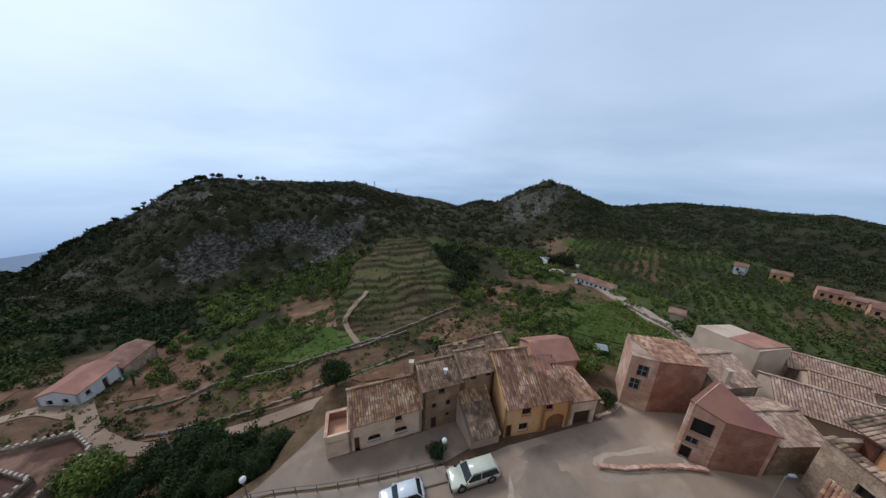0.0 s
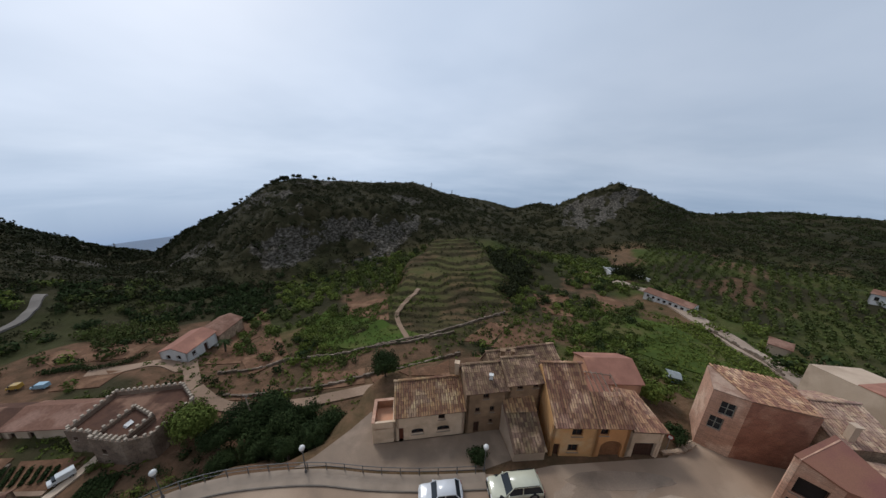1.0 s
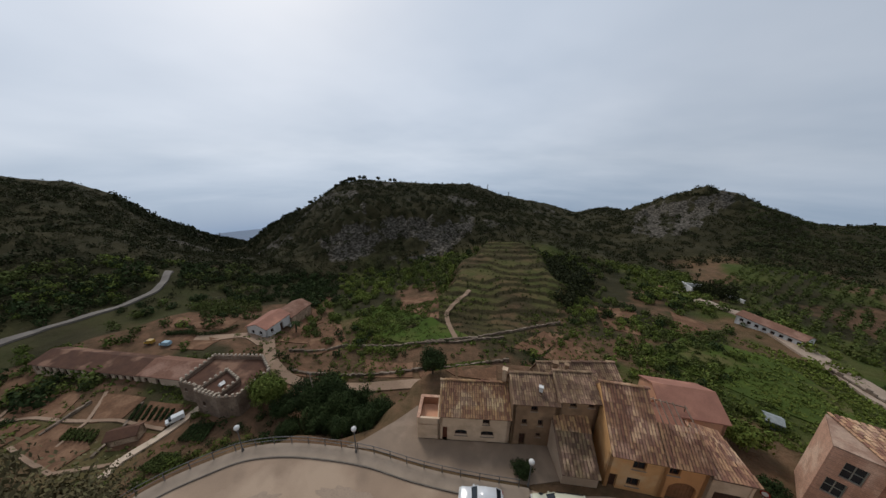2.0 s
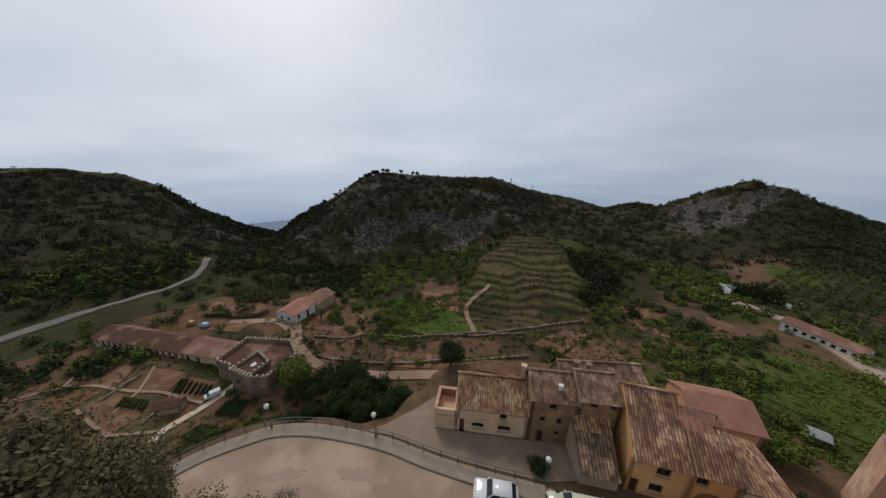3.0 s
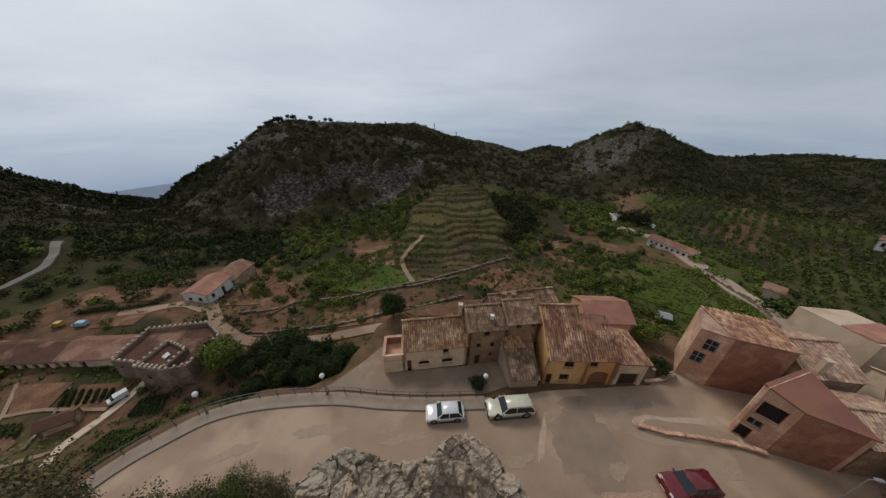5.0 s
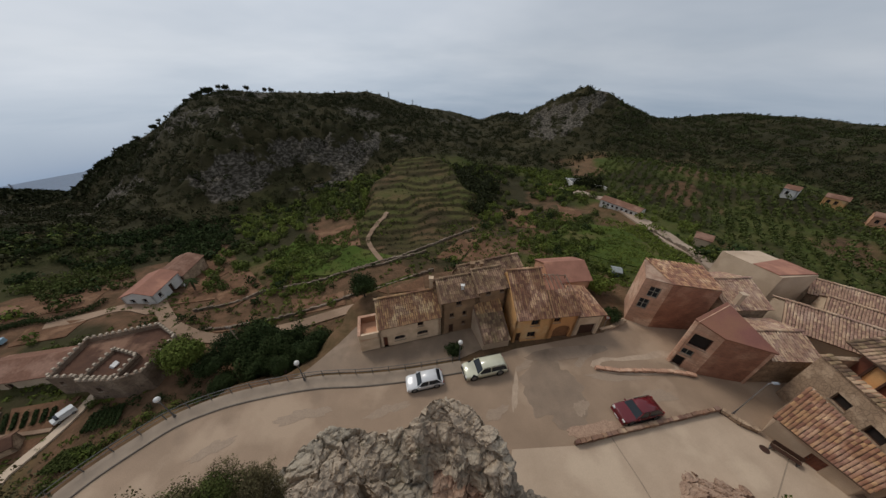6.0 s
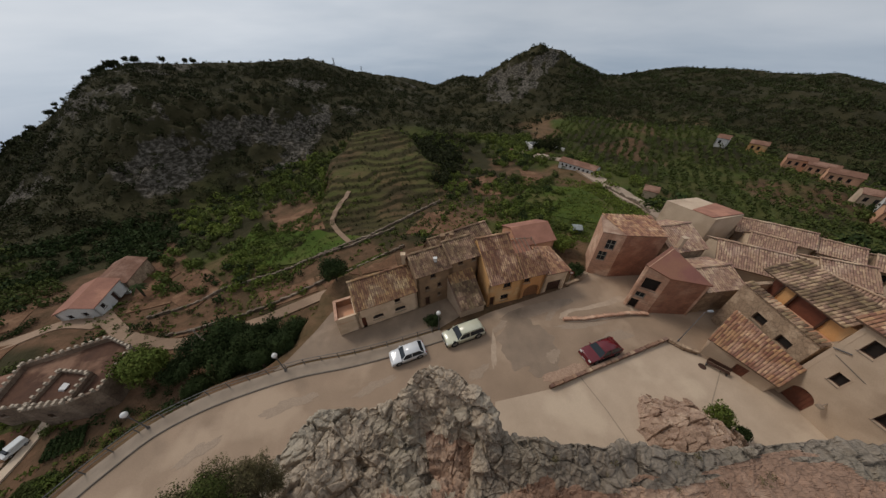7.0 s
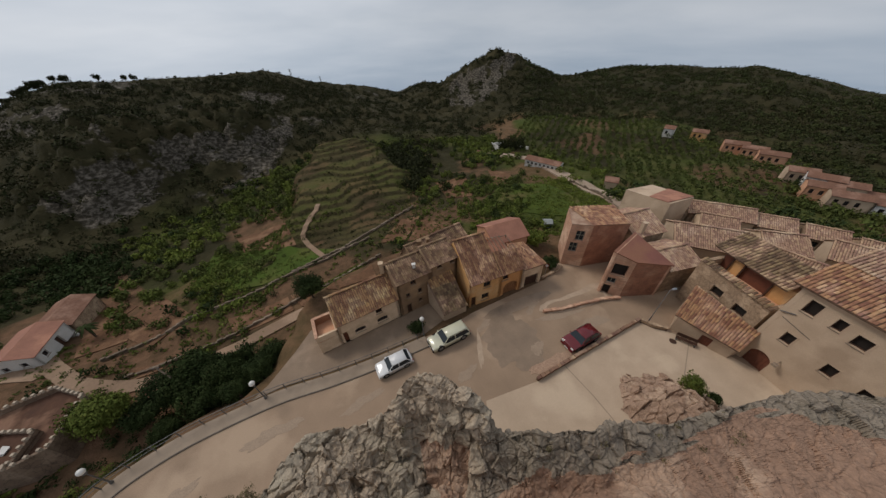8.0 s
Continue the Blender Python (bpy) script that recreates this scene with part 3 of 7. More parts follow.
def draped(name, outline, mat, lift, label, category="", kind="structure", size=1.0, parent=None):
    """A sheet with a thickness that lies on the ground inside an outline."""
    bm = bmesh.new()
    f = bm.faces.new([bm.verts.new((p[0], p[1], 0)) for p in outline])
    bmesh.ops.triangulate(bm, faces=[f])
    for _ in range(7):
        long = [e for e in bm.edges if e.calc_length() > size * 2]
        if not long:
            break
        bmesh.ops.subdivide_edges(bm, edges=long, cuts=1)
        bmesh.ops.triangulate(bm, faces=bm.faces[:])
    for v in bm.verts:
        v.co.z = float(ground_z(v.co.x, v.co.y)) + lift
    rim = [e for e in bm.edges if e.is_boundary]
    ext = bmesh.ops.extrude_edge_only(bm, edges=rim)
    for g in ext["geom"]:
        if isinstance(g, bmesh.types.BMVert):
            g.co.z -= max(lift + 0.15, 0.2)
    ob = part(name, bm, mat, parent)
    return tagged(ob, label, category, kind=kind)


def strip(name, line, width, mat, lift, label, category="", kind="structure", depth=0.25, base=None):
    """A band along a line, lying on the ground (or at the height base), with a thickness."""
    pts = [Vector((p[0], p[1], 0)) for p in line]
    fine = []
    for a, b in zip(pts, pts[1:]):
        k = max(1, int((b - a).length / 1.2))
        fine += [a.lerp(b, i / k) for i in range(k)]
    fine.append(pts[-1])
    verts, faces = [], []
    for i, p in enumerate(fine):
        d = (fine[min(i + 1, len(fine) - 1)] - fine[max(i - 1, 0)]).normalized()
        nrm = Vector((-d.y, d.x, 0)) * width / 2
        l, r = p + nrm, p - nrm
        zl, zr = (base, base) if base is not None else (float(ground_z(l.x, l.y)), float(ground_z(r.x, r.y)))
        verts += [(l.x, l.y, zl + lift), (r.x, r.y, zr + lift), (l.x, l.y, zl + lift - depth), (r.x, r.y, zr + lift - depth)]
    for i in range(len(fine) - 1):
        a = 4 * i
        faces += [(a, a + 1, a + 5, a + 4), (a, a + 4, a + 6, a + 2), (a + 1, a + 3, a + 7, a + 5)]
    e = 4 * (len(fine) - 1)
    faces += [(0, 2, 3, 1), (e, e + 1, e + 3, e + 2)]
    ob = link_mesh(name, verts, faces, mat)
    return tagged(ob, label, category, kind=kind)


def polar(az, rho):
    return (rho * math.sin(radians(az)), rho * math.cos(radians(az)))


def smooth_line(pts, n=8):
    """A curve through points (Catmull-Rom)."""
    P = [Vector((*p, 0)) for p in pts]
    P = [P[0] * 2 - P[1]] + P + [P[-1] * 2 - P[-2]]
    out = []
    for a, b, c, d in zip(P, P[1:], P[2:], P[3:]):
        for i in range(n):
            t = i / n
            out.append(0.5 * ((2 * b) + (c - a) * t + (2 * a - 5 * b + 4 * c - d) * t * t + (3 * b - a - 3 * c + d) * t ** 3))
    out.append(P[-2])
    return [(p.x, p.y) for p in out]


# plaza and road, the pavement along the drop, the pale apron below the low wall
RAIL_LINE = smooth_line([(-30.4, -6), (-30.9, 0), (-30.6, 4.1), (-29.7, 6.6), (-28.0, 9.1), (-25.8, 11.6), (-22.6, 13.5), (-18.7, 14.9), (-14.0, 16.1), (-9.1, 16.7), (-4.3, 17.6), (1.0, 18.9)])
plaza = RAIL_LINE + [(3.0, 19.2), (7.4, 21.0), (19, 24.2), (22, 26.8), (27, 27), (40, 27), (42, 12), (36, 2), (20, -8), (0, -10), (-20, -10)]
draped("road", plaza, M_ASPHALT, 0.004, "dusty worn asphalt village road and small square", "road", size=4)
lane = [(-16.8, 15.7), (-14.0, 16.5), (-9.1, 17.1), (-4.3, 18.0), (1.0, 19.3), (4, 21), (3.6, 24.5), (-1, 22.6), (-10.3, 19.4), (-11.2, 22.6), (-12.3, 23.0), (-13.6, 20.3), (-15.6, 17.0)]
draped("lane", lane, M_LANE, 0.012, "worn concrete lane in front of the white house", "road", size=3)
def offset_line(line, dist):
    """The line moved sideways (to its right) by dist."""
    out = []
    for k, p in enumerate(line):
        a, b = Vector(line[max(k - 1, 0)]), Vector(line[min(k + 1, len(line) - 1)])
        d = (b - a).normalized()
        out.append((p[0] + d.y * dist, p[1] - d.x * dist))
    return out


strip("pavement", offset_line(RAIL_LINE, 0.62), 1.35, M_PAVE, 0.13, "raised grey pavement along the railing", "pavement", depth=0.2, base=0.0)
strip("kerb", offset_line(RAIL_LINE, 1.34), 0.09, M_KERB, 0.125, "dark kerb of the pavement", "kerb", depth=0.2, base=0.0)
draped("apron", [(5.6, 10.6), (11.3, 11.25), (26.1, 15.0), (28.5, 13.0), (32.2, 9.0), (33.4, 6.6), (33.4, 2.5), (22, -6), (6, -4), (4, 3)], M_CONC, 0.03, "pale concrete apron below the low wall", "pavement", size=3)

draped("meadow", [polar(-41, 57), polar(-36, 66), polar(-28, 58), polar(-20, 50), polar(-15, 46), polar(-22, 44), polar(-32, 46), polar(-38, 50)], material("spring_meadow", (0.062, 0.092, 0.018), (0.048, 0.072, 0.016), scale=0.4, fine=2.5, bump=0.6, third=(0.085, 0.092, 0.026), rough=0.95, spec=0.05), 0.12, "bright green spring meadow below the terraces", "grass", size=2.5)
draped("meadow", [polar(20, 52), polar(24, 66), polar(33, 66), polar(40, 60), polar(42, 52), polar(34, 50)], material("rough_grass", (0.064, 0.088, 0.018), (0.048, 0.066, 0.016), scale=0.4, fine=2.5, bump=0.6, third=(0.09, 0.082, 0.03), rough=0.95, spec=0.05), 0.12, "rough green grass below the hill road", "grass", size=2.5)


# ---- building kit ----
def wall_panel(parent, a, b, prof, thick, holes, mat, z0=0.0, label=""):
    """A wall from a to b (plan points, outside on the right-hand side), its top along prof [(u, z)], with rectangular holes (u0, z0, u1, z1, arch)."""
    a, b = Vector((*a, 0)), Vector((*b, 0))
    L_ = (b - a).length
    d = (b - a) / L_
    inn = Vector((-d.y, d.x, 0)) * thick
    cuts = sorted({round(c, 4) for c in [0, L_] + [p[0] for p in prof] + [h[0] for h in holes] + [h[2] for h in holes] if -1e-6 <= c <= L_ + 1e-6})
    top = lambda u: float(np.interp(u, [p[0] for p in prof], [p[1] for p in prof]))
    bm = bmesh.new()

    def P(u, z, inside):
        return bm.verts.new(a + d * u + Vector((0, 0, z)) + (inn if inside else Vector()))

    def quad(*pts):
        bm.faces.new([P(*p) for p in pts])

    for u0, u1 in zip(cuts, cuts[1:]):
        if u1 - u0 < 1e-4:
            continue
        um = (u0 + u1) / 2
        hs = sorted([h for h in holes if h[0] < um < h[2]], key=lambda h: h[1])
        zs = [z0]
        for h in hs:
            zs += [h[1], h[3]]
        for k in range(0, len(zs), 2):
            lo = zs[k]
            last = k == len(zs) - 1
            h0, h1 = (top(u0), top(u1)) if last else (zs[k + 1], zs[k + 1])
            if h0 - lo < 1e-4 and h1 - lo < 1e-4:
                continue
            for inside in (False, True):
                quad((u0, lo, inside), (u1, lo, inside), (u1, h1, inside), (u0, h0, inside))
            if last:
                quad((u0, h0, False), (u1, h1, False), (u1, h1, True), (u0, h0, True))
    for z_lo, z_hi, u in ((z0, top(0), 0), (z0, top(L_), L_)):
        quad((u, z_lo, False), (u, z_hi, False), (u, z_hi, True), (u, z_lo, True))
    for h in holes:
        u0, w0, u1, w1 = h[:4]
        quad((u0, w0, False), (u0, w1, False), (u0, w1, True), (u0, w0, True))
        quad((u1, w0, False), (u1, w1, False), (u1, w1, True), (u1, w0, True))
        quad((u0, w1, False), (u1, w1, False), (u1, w1, True), (u0, w1, True))
        if w0 > z0 + 0.02:
            quad((u0, w0, False), (u1, w0, False), (u1, w0, True), (u0, w0, True))
        if len(h) > 4 and h[4]:  # arch: fill the two upper corners
            c, r, rise = (u0 + u1) / 2, (u1 - u0) / 2, h[4]
            arc = [(c + r * math.cos(t), w1 - rise + rise * math.sin(t)) for t in np.linspace(0, math.pi, 13)]
            for (p, q) in zip(arc, arc[1:]):
                for inside in (False, True):
                    quad((p[0], p[1], inside), (p[0], w1, inside), (q[0], w1, inside), (q[0], q[1], inside))
                quad((p[0], p[1], False), (q[0], q[1], False), (q[0], q[1], True), (p[0], p[1], True))
    bmesh.ops.remove_doubles(bm, verts=bm.verts, dist=0.0005)
    return part("wall", bm, mat, parent, label)


def set_in(parent, a, b, hole, kind, thick, mats=None):
    """The window, door or shutter that fills a hole of a wall."""
    a, b = Vector((*a, 0)), Vector((*b, 0))
    d = (b - a).normalized()
    inn = Vector((-d.y, d.x, 0))
    m = Matrix(((d.x, inn.x, 0, a.x), (d.y, inn.y, 0, a.y), (0, 0, 1, 0), (0, 0, 0, 1)))
    u0, z0, u1, z1 = hole[:4]
    y = thick * 0.72
    if kind in ("door", "garage"):
        bm = bmesh.new()
        n = max(2, int((u1 - u0) / 0.25))
        w = (u1 - u0) / n
        ridge_ = []
        for k in range(n):
            ridge_ += [(u0 + k * w, y + 0.02), (u0 + k * w + 0.02, y), (u0 + (k + 1) * w - 0.02, y)]
        ridge_ += [(u1, y + 0.02), (u1, y + 0.06), (u0, y + 0.06)]
        rows_ = [[bm.verts.new(m @ Vector((p[0], p[1], zz))) for p in ridge_] for zz in (z0 + 0.01, z1 - 0.005)]
        for k in range(len(ridge_)):
            j = (k + 1) % len(ridge_)
            bm.faces.new((rows_[0][k], rows_[0][j], rows_[1][j], rows_[1][k]))
        bm.faces.new(rows_[0][::-1])
        bm.faces.new(rows_[1])
        dr = part("door", bm, mats or M_WOOD, parent, "dark boarded door")
        hb = bmesh.new()
        box(hb, u0 + 0.1, y - 0.04, z0 + (z1 - z0) * 0.45, u0 + 0.16, y, z0 + (z1 - z0) * 0.52, m)
        part("handle", hb, M_IRON, dr)
        return
    bm = bmesh.new()
    f = 0.07
    for q in ((u0, z0, u0 + f, z1), (u1 - f, z0, u1, z1), (u0 + f, z0, u1 - f, z0 + f), (u0 + f, z1 - f, u1 - f, z1)):
        box(bm, q[0], y - 0.03, q[1], q[2], y + 0.04, q[3], m)
    if kind in ("window", "broken"):
        c = (u0 + u1) / 2
        box(bm, c - 0.03, y - 0.025, z0 + f, c + 0.03, y + 0.035, z1 - f, m)
    if kind == "broken":
        c = (z0 + z1) / 2
        box(bm, u0 + f, y - 0.02, c - 0.03, u1 - f, y + 0.03, c + 0.03, m)
    win = part("window", bm, mats or M_WOOD, parent)
    pb = bmesh.new()
    box(pb, u0, y + 0.045, z0, u1, y + 0.06, z1, m)
    part("pane", pb, M_GLASS if kind != "dark" else M_DARK, win)
    if kind != "broken" and z0 > 0.5:
        sb = bmesh.new()
        box(sb, u0 - 0.08, -0.06, z0 - 0.07, u1 + 0.08, y - 0.035, z0 - 0.003, m)
        part("sill", sb, M_PAVE, win)


def tile_geometry(O, U, V, pitch, run, seed, arc=5, jitter=1.0):
    """Barrel tiles laid in columns along V over the plane O + u U + v V."""
    rng = np.random.default_rng(seed)
    O, U, V = Vector(O), Vector(U), Vector(V)
    lu, lv = U.length, V.length
    u, v = U / lu, V / lv
    n = u.cross(v)
    if n.z < 0:
        n = -n
    cols, rows = max(1, round(lu / pitch)), max(1, round(lv / run))
    pu, pv = lu / cols, lv / rows
    verts, faces = [], []
    t = np.linspace(0, math.pi, arc)
    for c in range(cols):
        for r in range(rows):
            base = len(verts)
            du, dn, tw = rng.normal(0, 0.035, 3) * pitch * jitter
            for e, (vv, lift, wide) in enumerate(((r * pv - 0.05, 0.05, 0.45), ((r + 1) * pv + 0.02, 0.015, 0.39))):
                for k in range(arc):
                    p = O + u * ((c + 0.5) * pu + du + (tw if e else 0) - math.cos(t[k]) * pu * wide) + v * (vv + dn) + n * (lift * pitch / 0.3 + math.sin(t[k]) * pitch * 0.25 + dn)
                    verts.append(p[:])
            for k in range(arc - 1):
                faces.append((base + k, base + k + 1, base + arc + k + 1, base + arc + k))
            faces.append(tuple(base + k for k in range(arc)))
    return verts, faces, cols, rows


def tile_field(parent, O, U, V, mat, pitch=0.29, run=0.42, seed=1, single=False):
    """Roof covering: single: every tile an object of its own on one mesh; else joined."""
    if not single:
        v, f, _, _ = tile_geometry(O, U, V, pitch, run, seed)
        ob = link_mesh("roof_tiles", v, f, mat, parent, "weathered clay barrel tiles")
        tagged(ob, kind="stuff")
        return
    O, U, V = Vector(O), Vector(U), Vector(V)
    lu, lv = U.length, V.length
    cols, rows = round(lu / pitch), round(lv / run)
    pu, pv = lu / cols, lv / rows
    u, v = U / lu, V / lv
    n = u.cross(v)
    if n.z < 0:
        n = -n
    rot = Matrix((u, v, n)).transposed().to_4x4()
    verts, faces, _, _ = tile_geometry((0, 0, 0), (pu, 0, 0), (0, pv, 0), pitch, pv, seed, 6, 0.0)
    me = bpy.data.meshes.new("tile")
    me.from_pydata(verts, [], faces)
    me.materials.append(mat)
    rng = np.random.default_rng(seed)
    for c in range(cols):
        for r in range(rows):
            ob = new("tile", me)
            ob.parent = parent
            j = rng.normal(0, 0.03, 3) * pitch
            ob.matrix_basis = Matrix.Translation(O + u * (c * pu + j[0]) + v * (r * pv + j[1]) + n * abs(j[2])) @ rot @ pose(0, 0, 0, 0, 0, float(rng.normal(0, 1.5)))


def tile_quad(parent, e0, e1, t1, t0, mat, pitch, run, seed):
    """Single tiles over a four-sided slope, eave e0-e1, top t0-t1."""
    e0, e1, t1, t0 = Vector(e0), Vector(e1), Vector(t1), Vector(t0)
    cols, rows = round((e1 - e0).length / pitch), round(((t0 - e0).length + (t1 - e1).length) / 2 / run)
    verts, faces, _, _ = tile_geometry((-0.5, 0, 0), (1, 0, 0), (0, 1, 0), 1.0, 1.0, seed, 6, 0.0)
    verts = [(p[0], p[1], p[2] * 0.85) for p in verts]
    me = bpy.data.meshes.new("tile")
    me.from_pydata(verts, [], faces)
    me.materials.append(mat)
    r_ = np.random.default_rng(seed)
    P = lambda a, b: e0.lerp(e1, a).lerp(t0.lerp(t1, a), b)
    for c in range(cols):
        for r in range(rows):
            a, b = (c + 0.5) / cols, r / rows
            p, q, w = P(a, b), P(a, (r + 1) / rows), (P((c + 1) / cols, b) - P(c / cols, b))
            v, u = (q - p), w
            n = u.cross(v).normalized()
            n = n if n.z > 0 else -n
            ob = new("tile", me)
            ob.parent = parent
            k = u.length
            m = Matrix((u.normalized() * k, v * 1.06, n * k * 0.8)).transposed().to_4x4()
            ob.matrix_basis = Matrix.Translation(p + n * abs(r_.normal(0, 0.02)) + u * r_.normal(0, 0.05)) @ m


def slab(parent, pts, thick, mat, name="roof", label=""):
    """A flat slab under the given top outline."""
    n = len(pts)
    v = [tuple(p) for p in pts] + [(p[0], p[1], p[2] - thick) for p in pts]
    f = [tuple(range(n)), tuple(range(2 * n - 1, n - 1, -1))] + [(i, i + n, (i + 1) % n + n, (i + 1) % n) for i in range(n)]
    return link_mesh(name, v, f, mat, parent, label)


def building(name, label, corners, z0, tops, mat, holes=None, gables=None, mats=None, thick=0.3, category="house", group=""):
    """Walls round a plan (clockwise from above as seen, front first, outside on the right), corner heights tops; holes by edge: [(u0, z0, u1, z1, kind, arch)]."""
    o = corners[0]
    th = thing(name, Matrix.Translation((o[0], o[1], z0)), label, category, group)
    C = [(x - o[0], y - o[1]) for x, y in corners]
    n = len(C)
    for k in range(n):
        a, b = C[k], C[(k + 1) % n]
        L_ = math.dist(a, b)
        prof = [(0, tops[k]), (L_, tops[(k + 1) % n])]
        if gables and k in gables:
            prof.insert(1, (gables[k][0] * L_, gables[k][1]))
        hs = (holes or {}).get(k, [])
        wall_panel(th, a, b, prof, thick, [(h[0], h[1], h[2], h[3], h[5] if len(h) > 5 else 0) for h in hs], (mats or {}).get(k, mat), -3.0 if not hs or min(h[1] for h in hs) > 0.01 else 0.0)
        for h in hs:
            set_in(th, a, b, h, h[4], thick, h[6] if len(h) > 6 else None)
    return th


def along(A, ang, u, v):
    """Plan point u along and v back from A on a front that runs at ang degrees."""
    c, s = math.cos(radians(ang)), math.sin(radians(ang))
    return (A[0] + u * c - v * s, A[1] + u * s + v * c)


def gabled(name, label, A, ang, L_, depth, eave, ridge, ry, mat, tile, holes=None, mats=None, z0=0.0, over=0.25, seed=1, pitch=0.29, group="", back_eave=None, tiled=True, single=False, side=0.6):
    """A house with its ridge along the front, ry back from it."""
    P = [along(A, ang, u, v) for u, v in ((0, 0), (L_, 0), (L_, depth), (0, depth))]
    be = eave if back_eave is None else back_eave
    th = building(name, label, P, z0, [eave, eave, be, be], mat, holes, {1: (ry / depth, ridge), 3: (1 - ry / depth, ridge)}, mats, group=group)
    W = lambda u, v, z: (*(Vector(along(A, ang, u, v)) - Vector(P[0])), z)
    sl = (ridge - eave) / ry
    e0 = eave - over * sl
    for (v0, zA, v1, zB, sd) in ((-over, e0, ry, ridge, seed), (depth + over, be - over * (ridge - be) / (depth - ry), ry, ridge, seed + 50)):
        up = 0.10
        slab(th, [W(-over * side, v0, zA + up), W(L_ + over * side, v0, zA + up), W(L_ + over * side, v1, zB + up), W(-over * side, v1, zB + up)], 0.10, M_BED if tiled else tile)
        if tiled:
            o = Vector(W(-over * side, v0, zA + up))
            tile_field(th, o, Vector(W(L_ + over * side, v0, zA + up)) - o, Vector(W(-over * side, v1, zB + up)) - o, tile, pitch, 0.42, sd, single and sd == seed)
    if tiled:  # ridge cap
        v, f, _, _ = tile_geometry(W(-over * 0.6, ry - 0.2, ridge + 0.17), Vector(W(0, ry + 0.2, 0)) - Vector(W(0, ry - 0.2, 0)), Vector(W(L_ + over * 1.2, 0, 0)) - Vector(W(0, 0, 0)), 0.4, 0.5, seed + 7)
        link_mesh("ridge_tiles", v, f, tile, th)
    return th


def chimney(parent, x, y, z0, z1, w=0.5, mat=None):
    bm = bmesh.new()
    box(bm, x - w / 2, y - w / 2, z0, x + w / 2, y + w / 2, z1)
    box(bm, x - w * 0.62, y - w * 0.62, z1 + 0.02, x + w * 0.62, y + w * 0.62, z1 + 0.12)
    return part("chimney", bm, mat or M_CREAM, parent)


# ---- houses along the square ----
# white house with a roof terrace at its end
WA, WANG = (-10.47, 19.4), 19.2
white = gabled("white_house", "low white-washed house with clay tile roof by the lane", along(WA, WANG, 2.35, 0), WANG, 7.2, 4.6, 3.3, 4.75, 3.1, M_WHITE, M_TILEO, {
    0: [(0.1, 0.0, 0.78, 1.75, "door", 0, M_REDWOOD), (1.6, 0.7, 2.85, 1.45, "window", 0.2), (4.3, 0.7, 5.6, 1.45, "window", 0.2), (4.4, 2.3, 5.1, 3.08, "dark")]}, seed=3, over=0.2, back_eave=2.9, pitch=0.25)
chimney(white, *(Vector(along(WA, WANG, 9.25, 3.3)) - Vector(along(WA, WANG, 2.35, 0))), 4.3, 6.5, 0.46, M_WHITE)
tp = [along(WA, WANG, u, v) for u, v in ((0, 0), (2.32, 0), (2.32, 2.7), (0.15, 2.7))]
terrace = building("roof_terrace", "white garden annex with pink roof terrace", tp, 0, [2.75, 2.75, 3.0, 3.0], M_WHITE, {}, None, {2: M_PINK}, 0.22, "annex")
slab(terrace, [(*(Vector(p) - Vector(tp[0])) * 0.94, 2.0) for p in tp], 0.15, M_PINK, "terrace_floor", "salmon pink terrace floor")
for (p, q, zp, zq) in ((tp[2], tp[3], 2.98, 2.98), (tp[3], tp[0], 2.98, 2.73)):
    bm = bmesh.new()
    pp, qq = Vector((*p, 0)) - Vector((*tp[0], 0)), Vector((*q, 0)) - Vector((*tp[0], 0))
    d = (qq - pp).normalized()
    nn = Vector((-d.y, d.x, 0))
    bm.faces.new([bm.verts.new(w) for w in (pp + nn * 0.23 + Vector((0, 0, 1.9)), qq + nn * 0.23 + Vector((0, 0, 1.9)), qq + nn * 0.23 + Vector((0, 0, zq)), pp + nn * 0.23 + Vector((0, 0, zp)))])
    bmesh.ops.solidify(bm, geom=bm.faces[:], thickness=0.02)
    part("inner_face", bm, M_PINK, terrace, "salmon painted parapet face")
    cb_ = bmesh.new()
    lift_ = Vector((0, 0, 0.012))
    ring_ = [cb_.verts.new(w) for w in (pp - nn * 0.05 + Vector((0, 0, zp)) + lift_, qq - nn * 0.05 + Vector((0, 0, zq)) + lift_, qq + nn * 0.28 + Vector((0, 0, zq)) + lift_, pp + nn * 0.28 + Vector((0, 0, zp)) + lift_)]
    ext_ = bmesh.ops.extrude_face_region(cb_, geom=[cb_.faces.new(ring_)])
    bmesh.ops.translate(cb_, verts=[g for g in ext_["geom"] if isinstance(g, bmesh.types.BMVert)], vec=(0, 0, 0.07))
    part("coping", cb_, M_BRICKP, terrace, "flat pinkish tile coping")

# tall brown house in two steps
BA = (-1.34, 22.55)
brown = gabled("brown_house", "tall brown rendered house with weathered tile roof", BA, 19, 4.4, 4.2, 5.5, 6.65, 2.6, M_BROWN, M_TILED2, {
    0: [(0.9, 0.0, 1.5, 1.5, "door"), (1.0, 2.7, 1.5, 3.4, "window"), (2.6, 2.6, 3.1, 3.4, "window"), (2.55, 1.1, 3.0, 1.65, "window"), (1.75, 4.45, 2.4, 5.2, "window")]}, seed=11, back_eave=4.6, pitch=0.25)
bm = bmesh.new()
box(bm, 2.15, 1.65, 6.1, 2.5, 1.95, 6.6)
box(bm, 2.1, 1.6, 6.62, 2.55, 2.0, 6.69)
part("roof_vent", bm, M_LAMP, brown, "white square roof vent")
